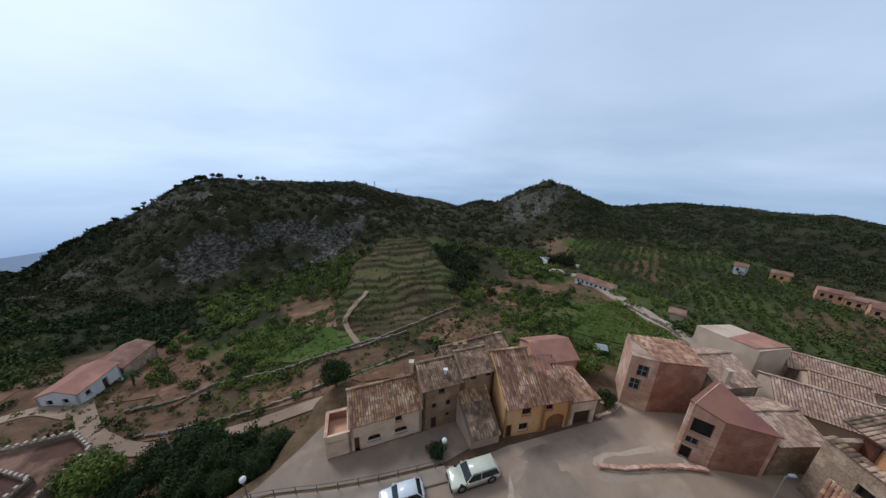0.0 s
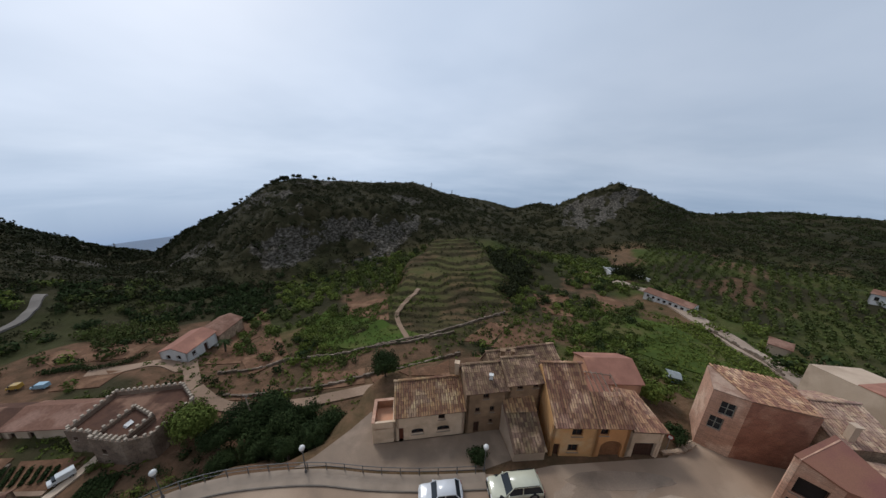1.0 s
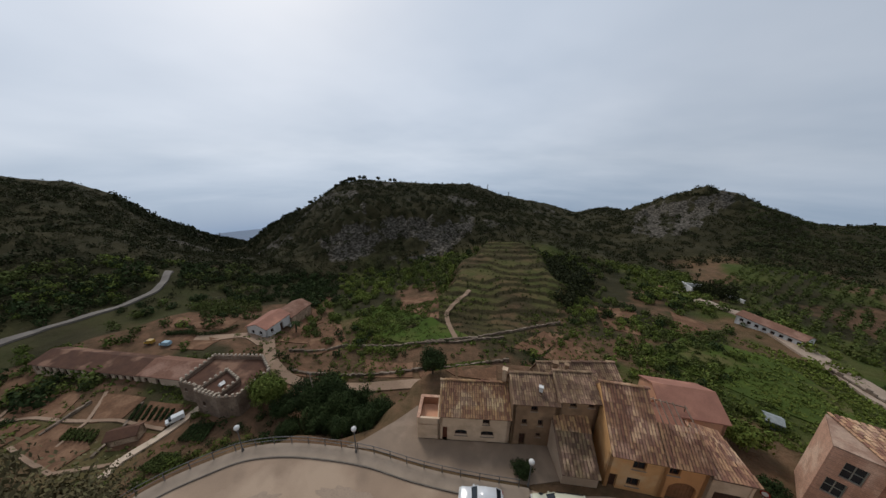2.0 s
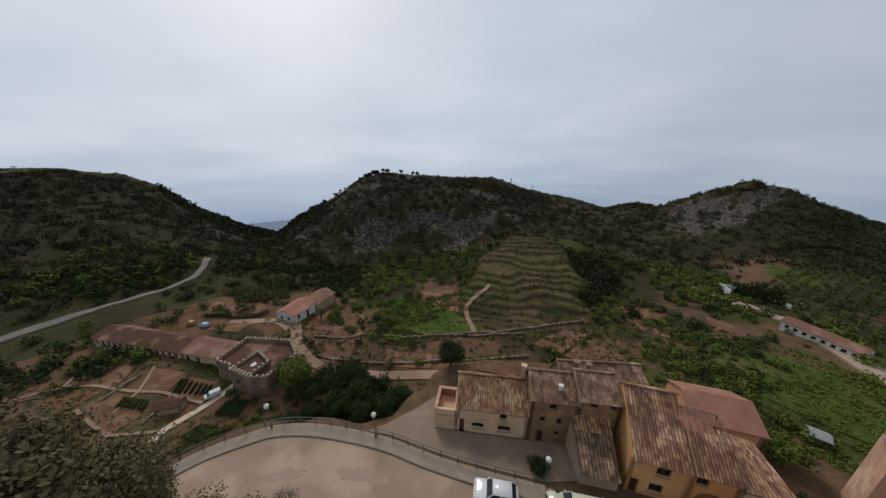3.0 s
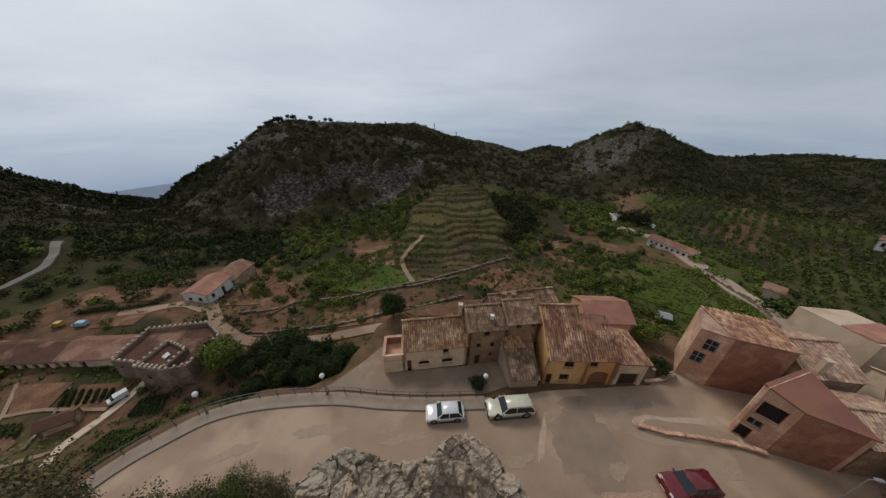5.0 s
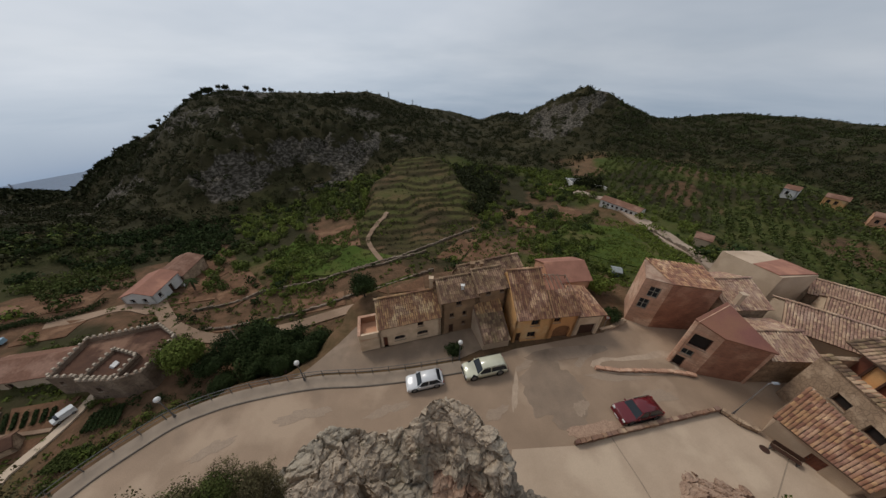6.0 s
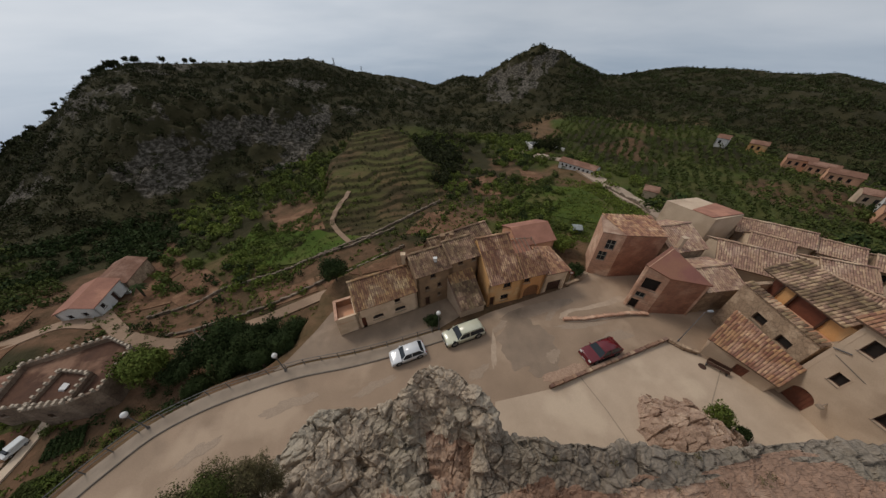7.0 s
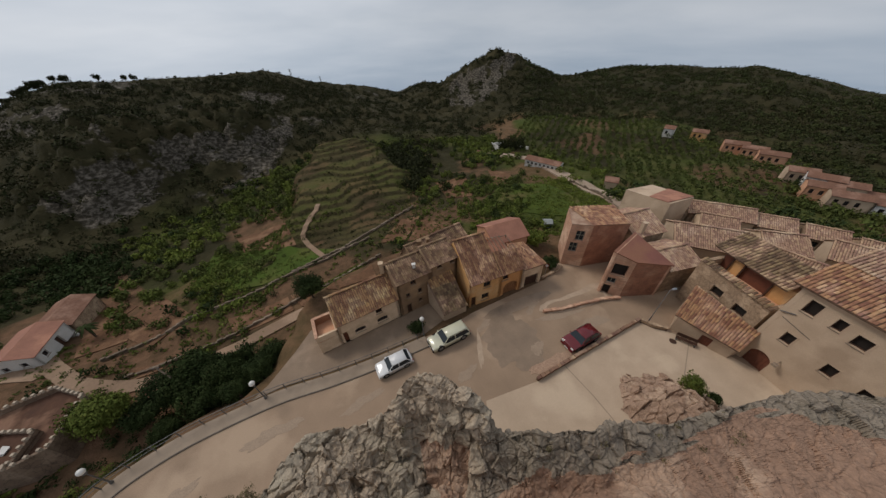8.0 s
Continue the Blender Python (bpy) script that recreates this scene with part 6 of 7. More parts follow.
cover = part("manhole_cover", cover_bm, M_WOOD)
tagged(cover, "dark iron drain cover in the concrete apron", "drain cover")


# ---- things on the slopes ----
def spot(az, el, lo=20.0):
    """Where a line of sight at that bearing and angle first meets the ground."""
    r = np.geomspace(lo, 360, 900)
    x, y = r * math.sin(radians(az)), r * math.cos(radians(az))
    z = ground_z(x, y)
    up = np.degrees(np.arctan2(z - 28, r))
    k = np.argmax(up >= el) if (up >= el).any() else len(r) - 1
    return Vector((x[k], y[k], z[k]))


def line_of(pairs):
    return [tuple(spot(a, e)[:2]) for a, e in pairs]


VALLEY_ROAD = line_of([(-90, -20.2), (-84, -19.9), (-79.1, -19.7), (-74.4, -19.5), (-71.2, -18.6), (-69.9, -17.6), (-68.9, -16.2)])
strip("valley_road", smooth_line(VALLEY_ROAD, 5), 1.5, M_VROAD, 0.35, "grey asphalt road curving into the hills", "road", depth=1.0)
strip("hill_road", smooth_line(line_of([(49, -26), (45.5, -25.0), (39.3, -23.5), (34.1, -21.8), (28.3, -20.1), (24, -19.9), (20.8, -19.5)]), 5), 3.6, M_CHALK, 0.30, "pale dirt road climbing past the orchard", "road", depth=0.9)
strip("footpath", smooth_line(line_of([(-15.8, -26.0), (-18.1, -27.8), (-20.6, -30.3), (-20.8, -31.9), (-18.4, -35.9)]), 5), 0.95, M_SOILD, 0.25, "pale footpath up the terraced hill", "path", depth=0.8)
strip("garden_track", smooth_line([(-52.5, 33), (-48.7, 30.0), (-44.6, 27.2), (-41.2, 25.2), (-34.9, 23.9), (-28.7, 25.0), (-19.8, 28.3), (-14, 30.5)], 4), 1.9, M_SOILD, 0.14, "earth track between the garden walls", "track", depth=0.5)
strip("garden_track", smooth_line([(-60, 24), (-56, 27), (-52.5, 29), (-48, 28.5)], 4), 2.2, M_SOILD, 0.12, "earth track to the farm", "track", depth=0.5)
strip("garden_path", [(-40.4, 5.4), (-41.2, 7.0), (-41.1, 8.5), (-40.7, 11.3), (-40.7, 13.3), (-41.0, 15.0)], 0.9, M_CONC, 0.14, "pale concrete garden path", "path", depth=0.4)


PLOTS = [[(-62.5, 3.9), (-66.8, 6.9), (-58.4, 9.6), (-55.6, 6.6)], [(-51.2, 7.9), (-55.6, 10.8), (-49.7, 12.7), (-48.2, 9.6)], [(-44.4, 6.9), (-45.7, 9.2), (-41.5, 10.4), (-41.6, 8.2)], [(-55, 3.0), (-55.2, 6.3), (-51.5, 7.2), (-46.2, 6.4), (-46, 3.6)], [(-45.6, 10), (-48.4, 12.6), (-42.4, 14.4), (-41.6, 11.3)],
         [(-66, -3), (-62, 3), (-56, 5.4), (-55.5, -2)], [(-60, 20), (-62, 24), (-56, 26), (-54, 22)], [(-47, 31), (-50, 36), (-44, 38), (-42, 33)], [(-36, 24.9), (-37.6, 26.6), (-30.5, 28.4), (-29.5, 26.8)]]
UPPER_PLOTS = [line_of([(-5.2, -35.9), (1.0, -31.8), (5.5, -31.6), (1.2, -36.1)]), line_of([(1.6, -36.4), (6.3, -31.7), (12.8, -34.7), (6, -36.6)]), line_of([(9.4, -25.0), (16.2, -24.0), (17.9, -27.8), (12.0, -28.3)]), line_of([(20.8, -22.7), (25.5, -23.2), (26.8, -24.7), (22.8, -26.1)]),
         line_of([(-31.5, -27.2), (-23, -27.4), (-22.8, -31.9), (-31.8, -31.0)]), line_of([(-40.3, -38.2), (-29, -39.9), (-29.2, -42.4), (-41, -41.2)]), line_of([(-28.4, -39.9), (-18.8, -40.2), (-18.4, -42.3), (-27.4, -42.5)]), line_of([(-18, -40.2), (-8.5, -39.7), (-8.1, -42.3), (-17.8, -42.3)]),
         line_of([(-71.2, -22.9), (-66.4, -23.7), (-61.2, -25.8), (-64.2, -26.9), (-70.3, -25.0)]), line_of([(-52, -31), (-45, -30.5), (-44, -34.5), (-51, -35.5)]), line_of([(-55, -28), (-49, -27.4), (-48, -30), (-54, -30.6)])]
for k, p in enumerate(PLOTS + UPPER_PLOTS):
    draped("garden_plot", p, M_SOIL, 0.07, "tilled reddish-brown garden plot", "garden plot", "", size=1.6)


def foliage(centres, radii, count, leaf, seed, squash=0.8):
    """Leaf quads scattered through clumps: vertices and faces."""
    r = np.random.default_rng(seed)
    C, Rr = np.asarray(centres, float), np.asarray(radii, float)
    n = len(C)
    d = r.normal(size=(n, count, 3))
    d /= np.linalg.norm(d, axis=2, keepdims=True)
    rad = r.uniform(0.55, 1.05, (n, count, 1)) * (1 + 0.25 * np.sin(d[..., :1] * 5 + r.uniform(0, 6, (n, 1, 1))))
    p = d * rad * Rr[:, None, None]
    p[..., 2] *= squash
    p += C[:, None, :]
    a = r.normal(size=(n, count, 3)) + d * 0.2
    a -= d * (a * d).sum(2, keepdims=True) * 0.5
    a /= np.linalg.norm(a, axis=2, keepdims=True)
    b = np.cross(a, d + r.normal(size=d.shape) * 0.5)
    b /= np.linalg.norm(b, axis=2, keepdims=True)
    s = (leaf * Rr)[:, None, None] * r.uniform(0.6, 1.3, (n, count, 1)) if leaf < 1 and leaf > 0 else leaf
    q = np.stack([p - a * s, p - b * s * 0.6, p + a * s, p + b * s * 0.6], 2)
    v = q.reshape(-1, 3)
    f = np.arange(len(v)).reshape(-1, 4)
    return v, f


def stuff(name, label, centres, radii, count, leaf, mat, seed, squash=0.8, category="plants"):
    v, f = foliage(centres, radii, count, leaf, seed, squash)
    me = bpy.data.meshes.new(name)
    me.vertices.add(len(v))
    me.vertices.foreach_set("co", v.ravel())
    me.loops.add(f.size)
    me.loops.foreach_set("vertex_index", f.ravel().astype(np.int32))
    me.polygons.add(len(f))
    me.polygons.foreach_set("loop_start", np.arange(0, f.size, 4, dtype=np.int32))
    me.polygons.foreach_set("loop_total", np.full(len(f), 4, dtype=np.int32))
    me.update(calc_edges=True)
    me.materials.append(mat)
    return tagged(new(name, me), label, category, kind="stuff")


def scatter(n, az, rho, seed, keep):
    r = np.random.default_rng(seed)
    a = r.uniform(az[0], az[1], n)
    p = np.sqrt(r.uniform(rho[0] ** 2, rho[1] ** 2, n))
    x, y = p * np.sin(np.radians(a)), p * np.cos(np.radians(a))
    k = keep(x, y, a, p, r.uniform(0, 1, n))
    return x[k], y[k], a[k], p[k]


def face_s(a, p):
    fd, rd = column(FOOT, 2, a), column(RIDGE, 2, a)
    return (p - fd) / (rd - fd)


def on_spur(a, p):
    return spur_shape(a, p)[0] > 0.25


def orchard_zone(a, p):
    lo = np.interp(a, [20, 30, 35, 41, 50, 62], [96, 92, 87, 80, 72, 68])
    return (a > 22) & (a < 66) & (p > lo) & (p < np.interp(a, [22, 40, 66], [140, 152, 140]))


def off_road(x, y, gap=4.0):
    """True away from the valley road."""
    d = np.full(np.shape(x), 99.0)
    for (x0, y0), (x1, y1) in zip(VALLEY_ROAD, VALLEY_ROAD[1:]):
        t = np.clip(((x - x0) * (x1 - x0) + (y - y0) * (y1 - y0)) / ((x1 - x0) ** 2 + (y1 - y0) ** 2), 0, 1)
        d = np.minimum(d, np.hypot(x - x0 - t * (x1 - x0), y - y0 - t * (y1 - y0)))
    return d > gap


def woods(n, seed, lo, hi, mat, name, label, count, size, thin, az=(-96, 84)):
    x, y, a, p = scatter(n, az, (lo, hi), seed, lambda x, y, a, p, u: (face_s(a, p) > -0.06) & (face_s(a, p) < 1.0 + 0.3 * ((a < -50) & (a > -66))) & ~orchard_zone(a, p) & ~on_spur(a, p) & off_road(x, y, 3.2) & (u < thin(x, y, a, p)))
    r = np.random.default_rng(seed + 1)
    rad = r.uniform(size[0], size[1], len(x)) * (1 - 0.45 * smooth(0.82, 0.97, face_s(a, p)))
    z = ground_z(x, y) + rad * 0.35
    stuff(name, label, np.stack([x, y, z], -1), rad, count, 0.24, mat, seed + 2, 0.7)


def wood_density(x, y, a, p):
    rock, _, _ = zones(x, y)
    return np.clip((1 - rock * np.where((a > 10) & (a < 27), 1.0, 0.75)) * (0.55 + 0.9 * fbm(x * 0.02, y * 0.02, 3, 91) + 0.2), 0.03, 1)


woods(13500, 201, 88, 230, M_MAQUIS, "maquis", "dense dark maquis scrub on the limestone slopes", 24, (0.6, 1.6), wood_density)
woods(6600, 203, 95, 340, M_PINE, "pine_woods", "dark pine woods covering the hills", 46, (0.9, 2.0), lambda x, y, a, p: wood_density(x, y, a, p) * 0.85, (-96, 30))
woods(4200, 207, 95, 340, M_HILLWOOD, "hill_woods", "green pine and oak woods above the orchard", 46, (0.9, 2.0), wood_density, (26, 84))
woods(9000, 205, 180, 340, M_MAQUIS, "far_maquis", "dark scrub on the far slopes", 28, (0.9, 1.9), wood_density)
# low woods on the saddle towards the sea
x, y, a, p = scatter(2600, (-72, -50), (215, 330), 215, lambda x, y, a, p, u: u < 0.9)
rad = np.random.default_rng(16).uniform(1.0, 2.2, len(x))
stuff("saddle_woods", "dark scrub on the low saddle towards the sea", np.stack([x, y, ground_z(x, y) + rad * 0.3], -1), rad, 20, 0.4, M_PINE, 217, 0.6)
# the dark pine clump beside the terraces
x, y, a, p = scatter(2000, (-6, 12), (56, 112), 207, lambda x, y, a, p, u: ~on_spur(a, p) & (u < 0.9 * np.exp(-((a - 2.6) / 3.8) ** 2 - ((p - 84) / 17) ** 2) * (1.0 + 1.2 * fbm(x * 0.12, y * 0.12, 3, 96))))
rad = np.random.default_rng(6).uniform(0.7, 1.5, len(x))
stuff("pine_grove", "dark pine grove beside the terraced hill", np.stack([x, y, ground_z(x, y) + rad * 1.1], -1), rad, 60, 0.28, M_PINE, 209, 1.1)

# bright shrubs and trees of the valley floor
x, y, a, p = scatter(8500, (-92, 62), (36, 120), 211, lambda x, y, a, p, u: (face_s(a, p) < 0.06) & (p > column(EDGE, 1, a) + 4) & ~on_spur(a, p) & ~orchard_zone(a, p)
    & (u < np.clip(0.22 + 1.7 * fbm(x * 0.05, y * 0.05, 3, 95) + 0.4 * smooth(60, 95, p) - 0.16 * ((a > 4) & (a < 34)) - 0.45 * ((a < -44) & (p > 66)), 0.02, 1)) & off_road(x, y, 3.0) & ~((a < -54) & (p < 80)))
rr = np.random.default_rng(7)
rad = rr.uniform(0.4, 1.5, len(x)) * (0.7 + 0.3 * smooth(45, 90, p))
z = ground_z(x, y) + rad * 0.5
h_ = hashed((x * 3).astype(np.int64), (y * 3).astype(np.int64), 5)
h_ = np.where((a < -44) & (a > -70) & (p > 71), 0.90 + 0.1 * h_, h_)
for lo, hi, mt, nm, lb in ((0, 0.50, M_GREEN, "shrubs", "fresh green spring shrubs in the valley"), (0.50, 0.90, M_CITRUS, "shrubs", "mid-green bushes and small fruit trees"), (0.90, 1.01, M_DGREEN, "shrubs", "dark evergreen bushes in the gardens")):
    k = (h_ >= lo) & (h_ < hi)
    stuff(nm, lb, np.stack([x, y, z], -1)[k], rad[k], 130, 0.22, mt, 221 + int(lo * 10))

M_MEADOW = leaf_material("terrace_herbs", (0.070, 0.068, 0.026), (0.044, 0.044, 0.019), 0.1)
# tufts along the terrace edges and low herbs
x, y, a, p = scatter(15000, (-36, 5), (46, 106), 231, lambda x, y, a, p, u: on_spur(a, p) & ((((spur_shape(a, p)[2] % 1.0) > 0.7) & (u < 0.42)) | (u < 0.05)))
rr = np.random.default_rng(8)
rad = rr.uniform(0.10, 0.30, len(x))
stuff("terrace_weeds", "tufts of grass and broom on the terraces", np.stack([x, y, ground_z(x, y) + 0.12], -1), rad, 20, 0.4, M_MEADOW, 233, 0.7)
x, y, a, p = scatter(2600, (-36, 5), (46, 108), 232, lambda x, y, a, p, u: (spur_shape(a, p)[0] > 0.08) & (u < 0.06 + 0.5 * (spur_shape(a, p)[0] < 0.45) + 0.25 * fbm(x * 0.1, y * 0.1, 3, 92)))
rad = np.random.default_rng(18).uniform(0.22, 0.62, len(x))
stuff("terrace_bushes", "small olive-green bushes along the terraces", np.stack([x, y, ground_z(x, y) + rad * 0.5], -1), rad, 60, 0.24, M_CITRUS, 234, 0.85)
# weeds on garden edges
x, y, a, p = scatter(9000, (-95, 40), (28, 60), 235, lambda x, y, a, p, u: (p > column(EDGE, 1, a) + 0.6) & (u < np.clip(0.2 + 1.2 * fbm(x * 0.12, y * 0.12, 3, 97), 0, 1)))
rad = np.random.default_rng(9).uniform(0.12, 0.42, len(x))
stuff("weeds", "weeds and grass between the garden plots", np.stack([x, y, ground_z(x, y) + 0.08], -1), rad, 18, 0.42, M_GREEN, 237, 0.7)

# tall herbs of the meadows
for a0, a1, r0, r1, sd in ((-42, -14, 43, 64, 243), (16, 46, 42, 70, 245)):
    x, y, a, p = scatter(4200, (a0, a1), (r0, r1), sd, lambda x, y, a, p, u: ~on_spur(a, p) & (u < 0.45 + 1.2 * fbm(x * 0.15, y * 0.15, 3, 98)))
    rad = np.random.default_rng(sd).uniform(0.1, 0.45, len(x))
    stuff("meadow_herbs", "tall spring herbs and low bushes in the meadow", np.stack([x, y, ground_z(x, y) + 0.12], -1), rad, 16, 0.45, M_GREEN, sd + 1, 0.7)
# orchard in rows
gx, gy = np.meshgrid(np.arange(0, 140, 2.5), np.arange(0, 160, 1.9))
c, s = math.cos(radians(-38)), math.sin(radians(-38))
ox_, oy_ = (gx * c - gy * s).ravel(), (gx * s + gy * c).ravel() + 40
r = np.random.default_rng(10)
ox_, oy_ = ox_ + r.normal(0, 0.3, len(ox_)), oy_ + r.normal(0, 0.3, len(oy_))
oa, op = np.degrees(np.arctan2(ox_, oy_)), np.hypot(ox_, oy_)
k = orchard_zone(oa, op) & (r.uniform(0, 1, len(oa)) < 0.92) & (fbm(ox_ * 0.03, oy_ * 0.03, 3, 99) > -0.28)
rad = r.uniform(0.55, 0.95, k.sum())
stuff("orchard", "orchard of small round citrus trees in rows", np.stack([ox_[k], oy_[k], ground_z(ox_[k], oy_[k]) + rad * 0.75], -1), rad, 40, 0.34, M_CITRUS, 241)


# bushes scattered through the gardens
for sd, mt, lb in ((255, M_CITRUS, "green bushes between the garden plots"), (257, M_DGREEN, "dark evergreen bushes between the garden plots")):
    x, y, a, p = scatter(260, (-72, 2), (27, 56), sd, lambda x, y, a, p, u: (p > column(EDGE, 1, a) + 2.5) & ~on_spur(a, p) & (u < 0.4 + 1.3 * fbm(x * 0.1, y * 0.1, 3, sd)))
    rad = np.random.default_rng(sd).uniform(0.25, 0.75, len(x))
    stuff("garden_bushes", lb, np.stack([x, y, ground_z(x, y) + rad * 0.5], -1), rad, 110, 0.2, mt, sd + 1, 0.9)
for sd, mt, lb in ((267, M_DGREEN, "dark bushes on the bank below the railing"), (268, M_CITRUS, "green weeds and bushes on the bank below the railing"), (269, M_GREEN, "fresh green plants on the bank below the railing")):
    x, y, a, p = scatter(420, (-84, -44), (29, 41), sd, lambda x, y, a, p, u: (p > column(EDGE, 1, a) + 0.9) & (p < column(EDGE, 1, a) + 6.5) & (u < 0.45 + 1.5 * fbm(x * 0.16, y * 0.16, 3, sd)))
    rad = np.random.default_rng(sd).uniform(0.2, 0.62, len(x))
    stuff("bank_bushes", lb, np.stack([x, y, ground_z(x, y) + rad * 0.5], -1), rad, 120, 0.17, mt, sd + 30, 0.9)
# lusher bushes round the sheds and along the valley road
for sd, mt, lb in ((261, M_GREEN, "bright green bushes beside the sheds"), (263, M_CITRUS, "green bushes along the valley road"), (265, M_DGREEN, "dark bushes along the valley road")):
    x, y, a, p = scatter(900, (-94, -58), (60, 118), sd, lambda x, y, a, p, u: off_road(x, y, 2.2) & ((p > 80) | (a < -78) | ((u < 0.13) & (np.hypot(x + 64, y - 19.5) > 4.5))) & (u < 0.35 + 1.6 * fbm(x * 0.06, y * 0.06, 3, sd)))
    rad = np.random.default_rng(sd).uniform(0.5, 1.5, len(x))
    stuff("valley_bushes", lb, np.stack([x, y, ground_z(x, y) + rad * 0.45], -1), rad, 90, 0.24, mt, sd + 1, 0.85)
for q in ([(-50.5, 5.0), (-51.8, 7.8), (-55.8, 11.0)], [(-62.5, 3.7), (-55.4, 6.5), (-48.2, 9.5), (-41.6, 11.0)], [(-55.0, 2.9), (-46.0, 3.5), (-41.6, 6.4)], [(-66, -3.2), (-62.4, 3.2), (-67, 7.2)]):
    strip("garden_path", q, 0.4, M_SOILD, 0.11, "narrow trodden earth path between plots", "path", depth=0.25)
# trees and bushes between the village and the villas
for sd, mt, lb in ((271, M_DGREEN, "dark trees between the village and the villas"), (273, M_CITRUS, "green bushes behind the village")):
    x, y, a, p = scatter(700, (44, 82), (62, 108), sd, lambda x, y, a, p, u: ~orchard_zone(a, p) & (u < 0.5 + 1.2 * fbm(x * 0.08, y * 0.08, 3, sd)))
    rad = np.random.default_rng(sd).uniform(0.5, 1.5, len(x))
    stuff("village_bushes", lb, np.stack([x, y, ground_z(x, y) + rad * 0.45], -1), rad, 50, 0.30, mt, sd + 1, 0.85)
# hedges and a small citrus grove near the farm
hx = line_of([(-71.5, -24.9), (-67.7, -26.6), (-64.4, -27.3), (-62.3, -27.0)])
pts = []
for (x0, y0), (x1, y1) in zip(hx, hx[1:]):
    n = int(math.dist((x0, y0), (x1, y1)) / 0.45)
    pts += [(x0 + (x1 - x0) * k / n, y0 + (y1 - y0) * k / n) for k in range(n)]
pts = [(x, y, float(ground_z(x, y)) + 0.35) for x, y in pts]
stuff("hedge", "clipped dark hedge beside the farm field", pts, [0.5] * len(pts), 70, 0.25, M_DGREEN, 251, 0.9)
pts = []
for i in range(5):
    for k in range(9):
        q = spot(-66.5 + 0.95 * k, -22.3 - 0.55 * i - 0.12 * k)
        pts.append((q.x, q.y, q.z + 0.6))
stuff("citrus_grove", "small citrus grove in rows near the farm", pts, [0.8] * len(pts), 90, 0.25, M_CITRUS, 253, 0.9)


# ---- single trees ----
def tree(name, label, x, y, z, h, crown, mat, seed, leaves=2400, leaf=0.17, trunk=0.10, group="", squash=0.8, clear=0.35, blobs=9):
    r = random.Random(seed)
    th = thing(name, Matrix.Translation((x, y, z)), label, "tree" if name.endswith("tree") or name == "cypress" else "shrub", group)
    bm = bmesh.new()
    tube(bm, (0, 0, -0.3), (0.05, 0, h * clear), trunk, trunk * 0.75, 8)
    ends = []
    for k in range(blobs):
        t = k * 2.4
        q = Vector((math.cos(t) * crown * r.uniform(0.25, 0.62), math.sin(t) * crown * r.uniform(0.25, 0.62), h * clear + (h * (1 - clear)) * r.uniform(0.25, 0.75)))
        ends.append(q)
        tube(bm, (0.04, 0, h * clear * r.uniform(0.7, 1)), q, trunk * 0.5, trunk * 0.15, 5)
    part("trunk", bm, M_BARK, th, "grey-brown trunk and limbs")
    v, f = foliage([q[:] for q in ends], [crown * r.uniform(0.38, 0.6) for _ in ends], leaves // blobs, leaf, seed, squash)
    link_mesh("crown", v.tolist(), f.tolist(), mat, th)
    return th


gz = lambda x, y: float(ground_z(x, y))
tree("round_tree", "round fresh-green tree beside the old walls", -32.3, 18.6, gz(-32.3, 18.6), 4.2, 2.6, M_GREEN, 1, 11000, 0.10, 0.14, squash=0.9)
for k, (x_, y_, h_k, c_k) in enumerate(((-27.6, 20.2, 4.6, 2.7), (-25.0, 21.6, 5.0, 2.9), (-22.6, 21.0, 4.2, 2.4), (-29.3, 18.3, 3.4, 2.0), (-20.9, 22.2, 3.6, 2.0), (-20.2, 18.9, 3.0, 1.9), (-23.6, 18.3, 3.2, 2.0), (-18.4, 20.6, 3.6, 1.9), (-26.6, 16.4, 2.4, 1.5), (-17.6, 22.4, 3.4, 1.9), (-16.9, 18.9, 2.4, 1.3), (-18.8, 17.2, 2.2, 1.2))):
    tree("evergreen_tree", "dark broad evergreen tree below the railing", x_, y_, gz(x_, y_) - 0.2, h_k, c_k, M_DGREEN, 20 + k, 9000, 0.10, 0.14, "dark trees below the railing", 0.9, 0.25)
tree("evergreen_tree", "dark round carob tree behind the white house", -12.9, 28.6, gz(-12.9, 28.6), 3.8, 2.1, M_DGREEN, 31, 8000, 0.10, 0.14, squash=0.95, clear=0.2)
tree("shrub", "dark green bush beside the garage", 20.6, 26.2, 0, 1.9, 1.25, M_DGREEN, 33, 2400, 0.17, 0.06, clear=0.15)
tree("shrub", "green bush behind the garage", 20.8, 31.8, gz(20.8, 31.8), 2.4, 1.9, M_GREEN, 34, 2400, 0.17, 0.06, clear=0.15)
tree("shrub", "leafy bush at the lamp by the lane", 0.2, 20.1, 0, 1.2, 0.95, M_DGREEN, 35, 2400, 0.17, 0.05, clear=0.1)
tree("shrub", "bright green bush on the rock heap", 23.9, 7.0, 1.2, 1.7, 1.0, M_GREEN, 36, 2400, 0.17, 0.05, clear=0.15)
tree("shrub", "small dark bush on the rock heap", 25.6, 5.8, 0.3, 1.1, 0.7, M_DGREEN, 37, 2400, 0.17, 0.04, clear=0.15)
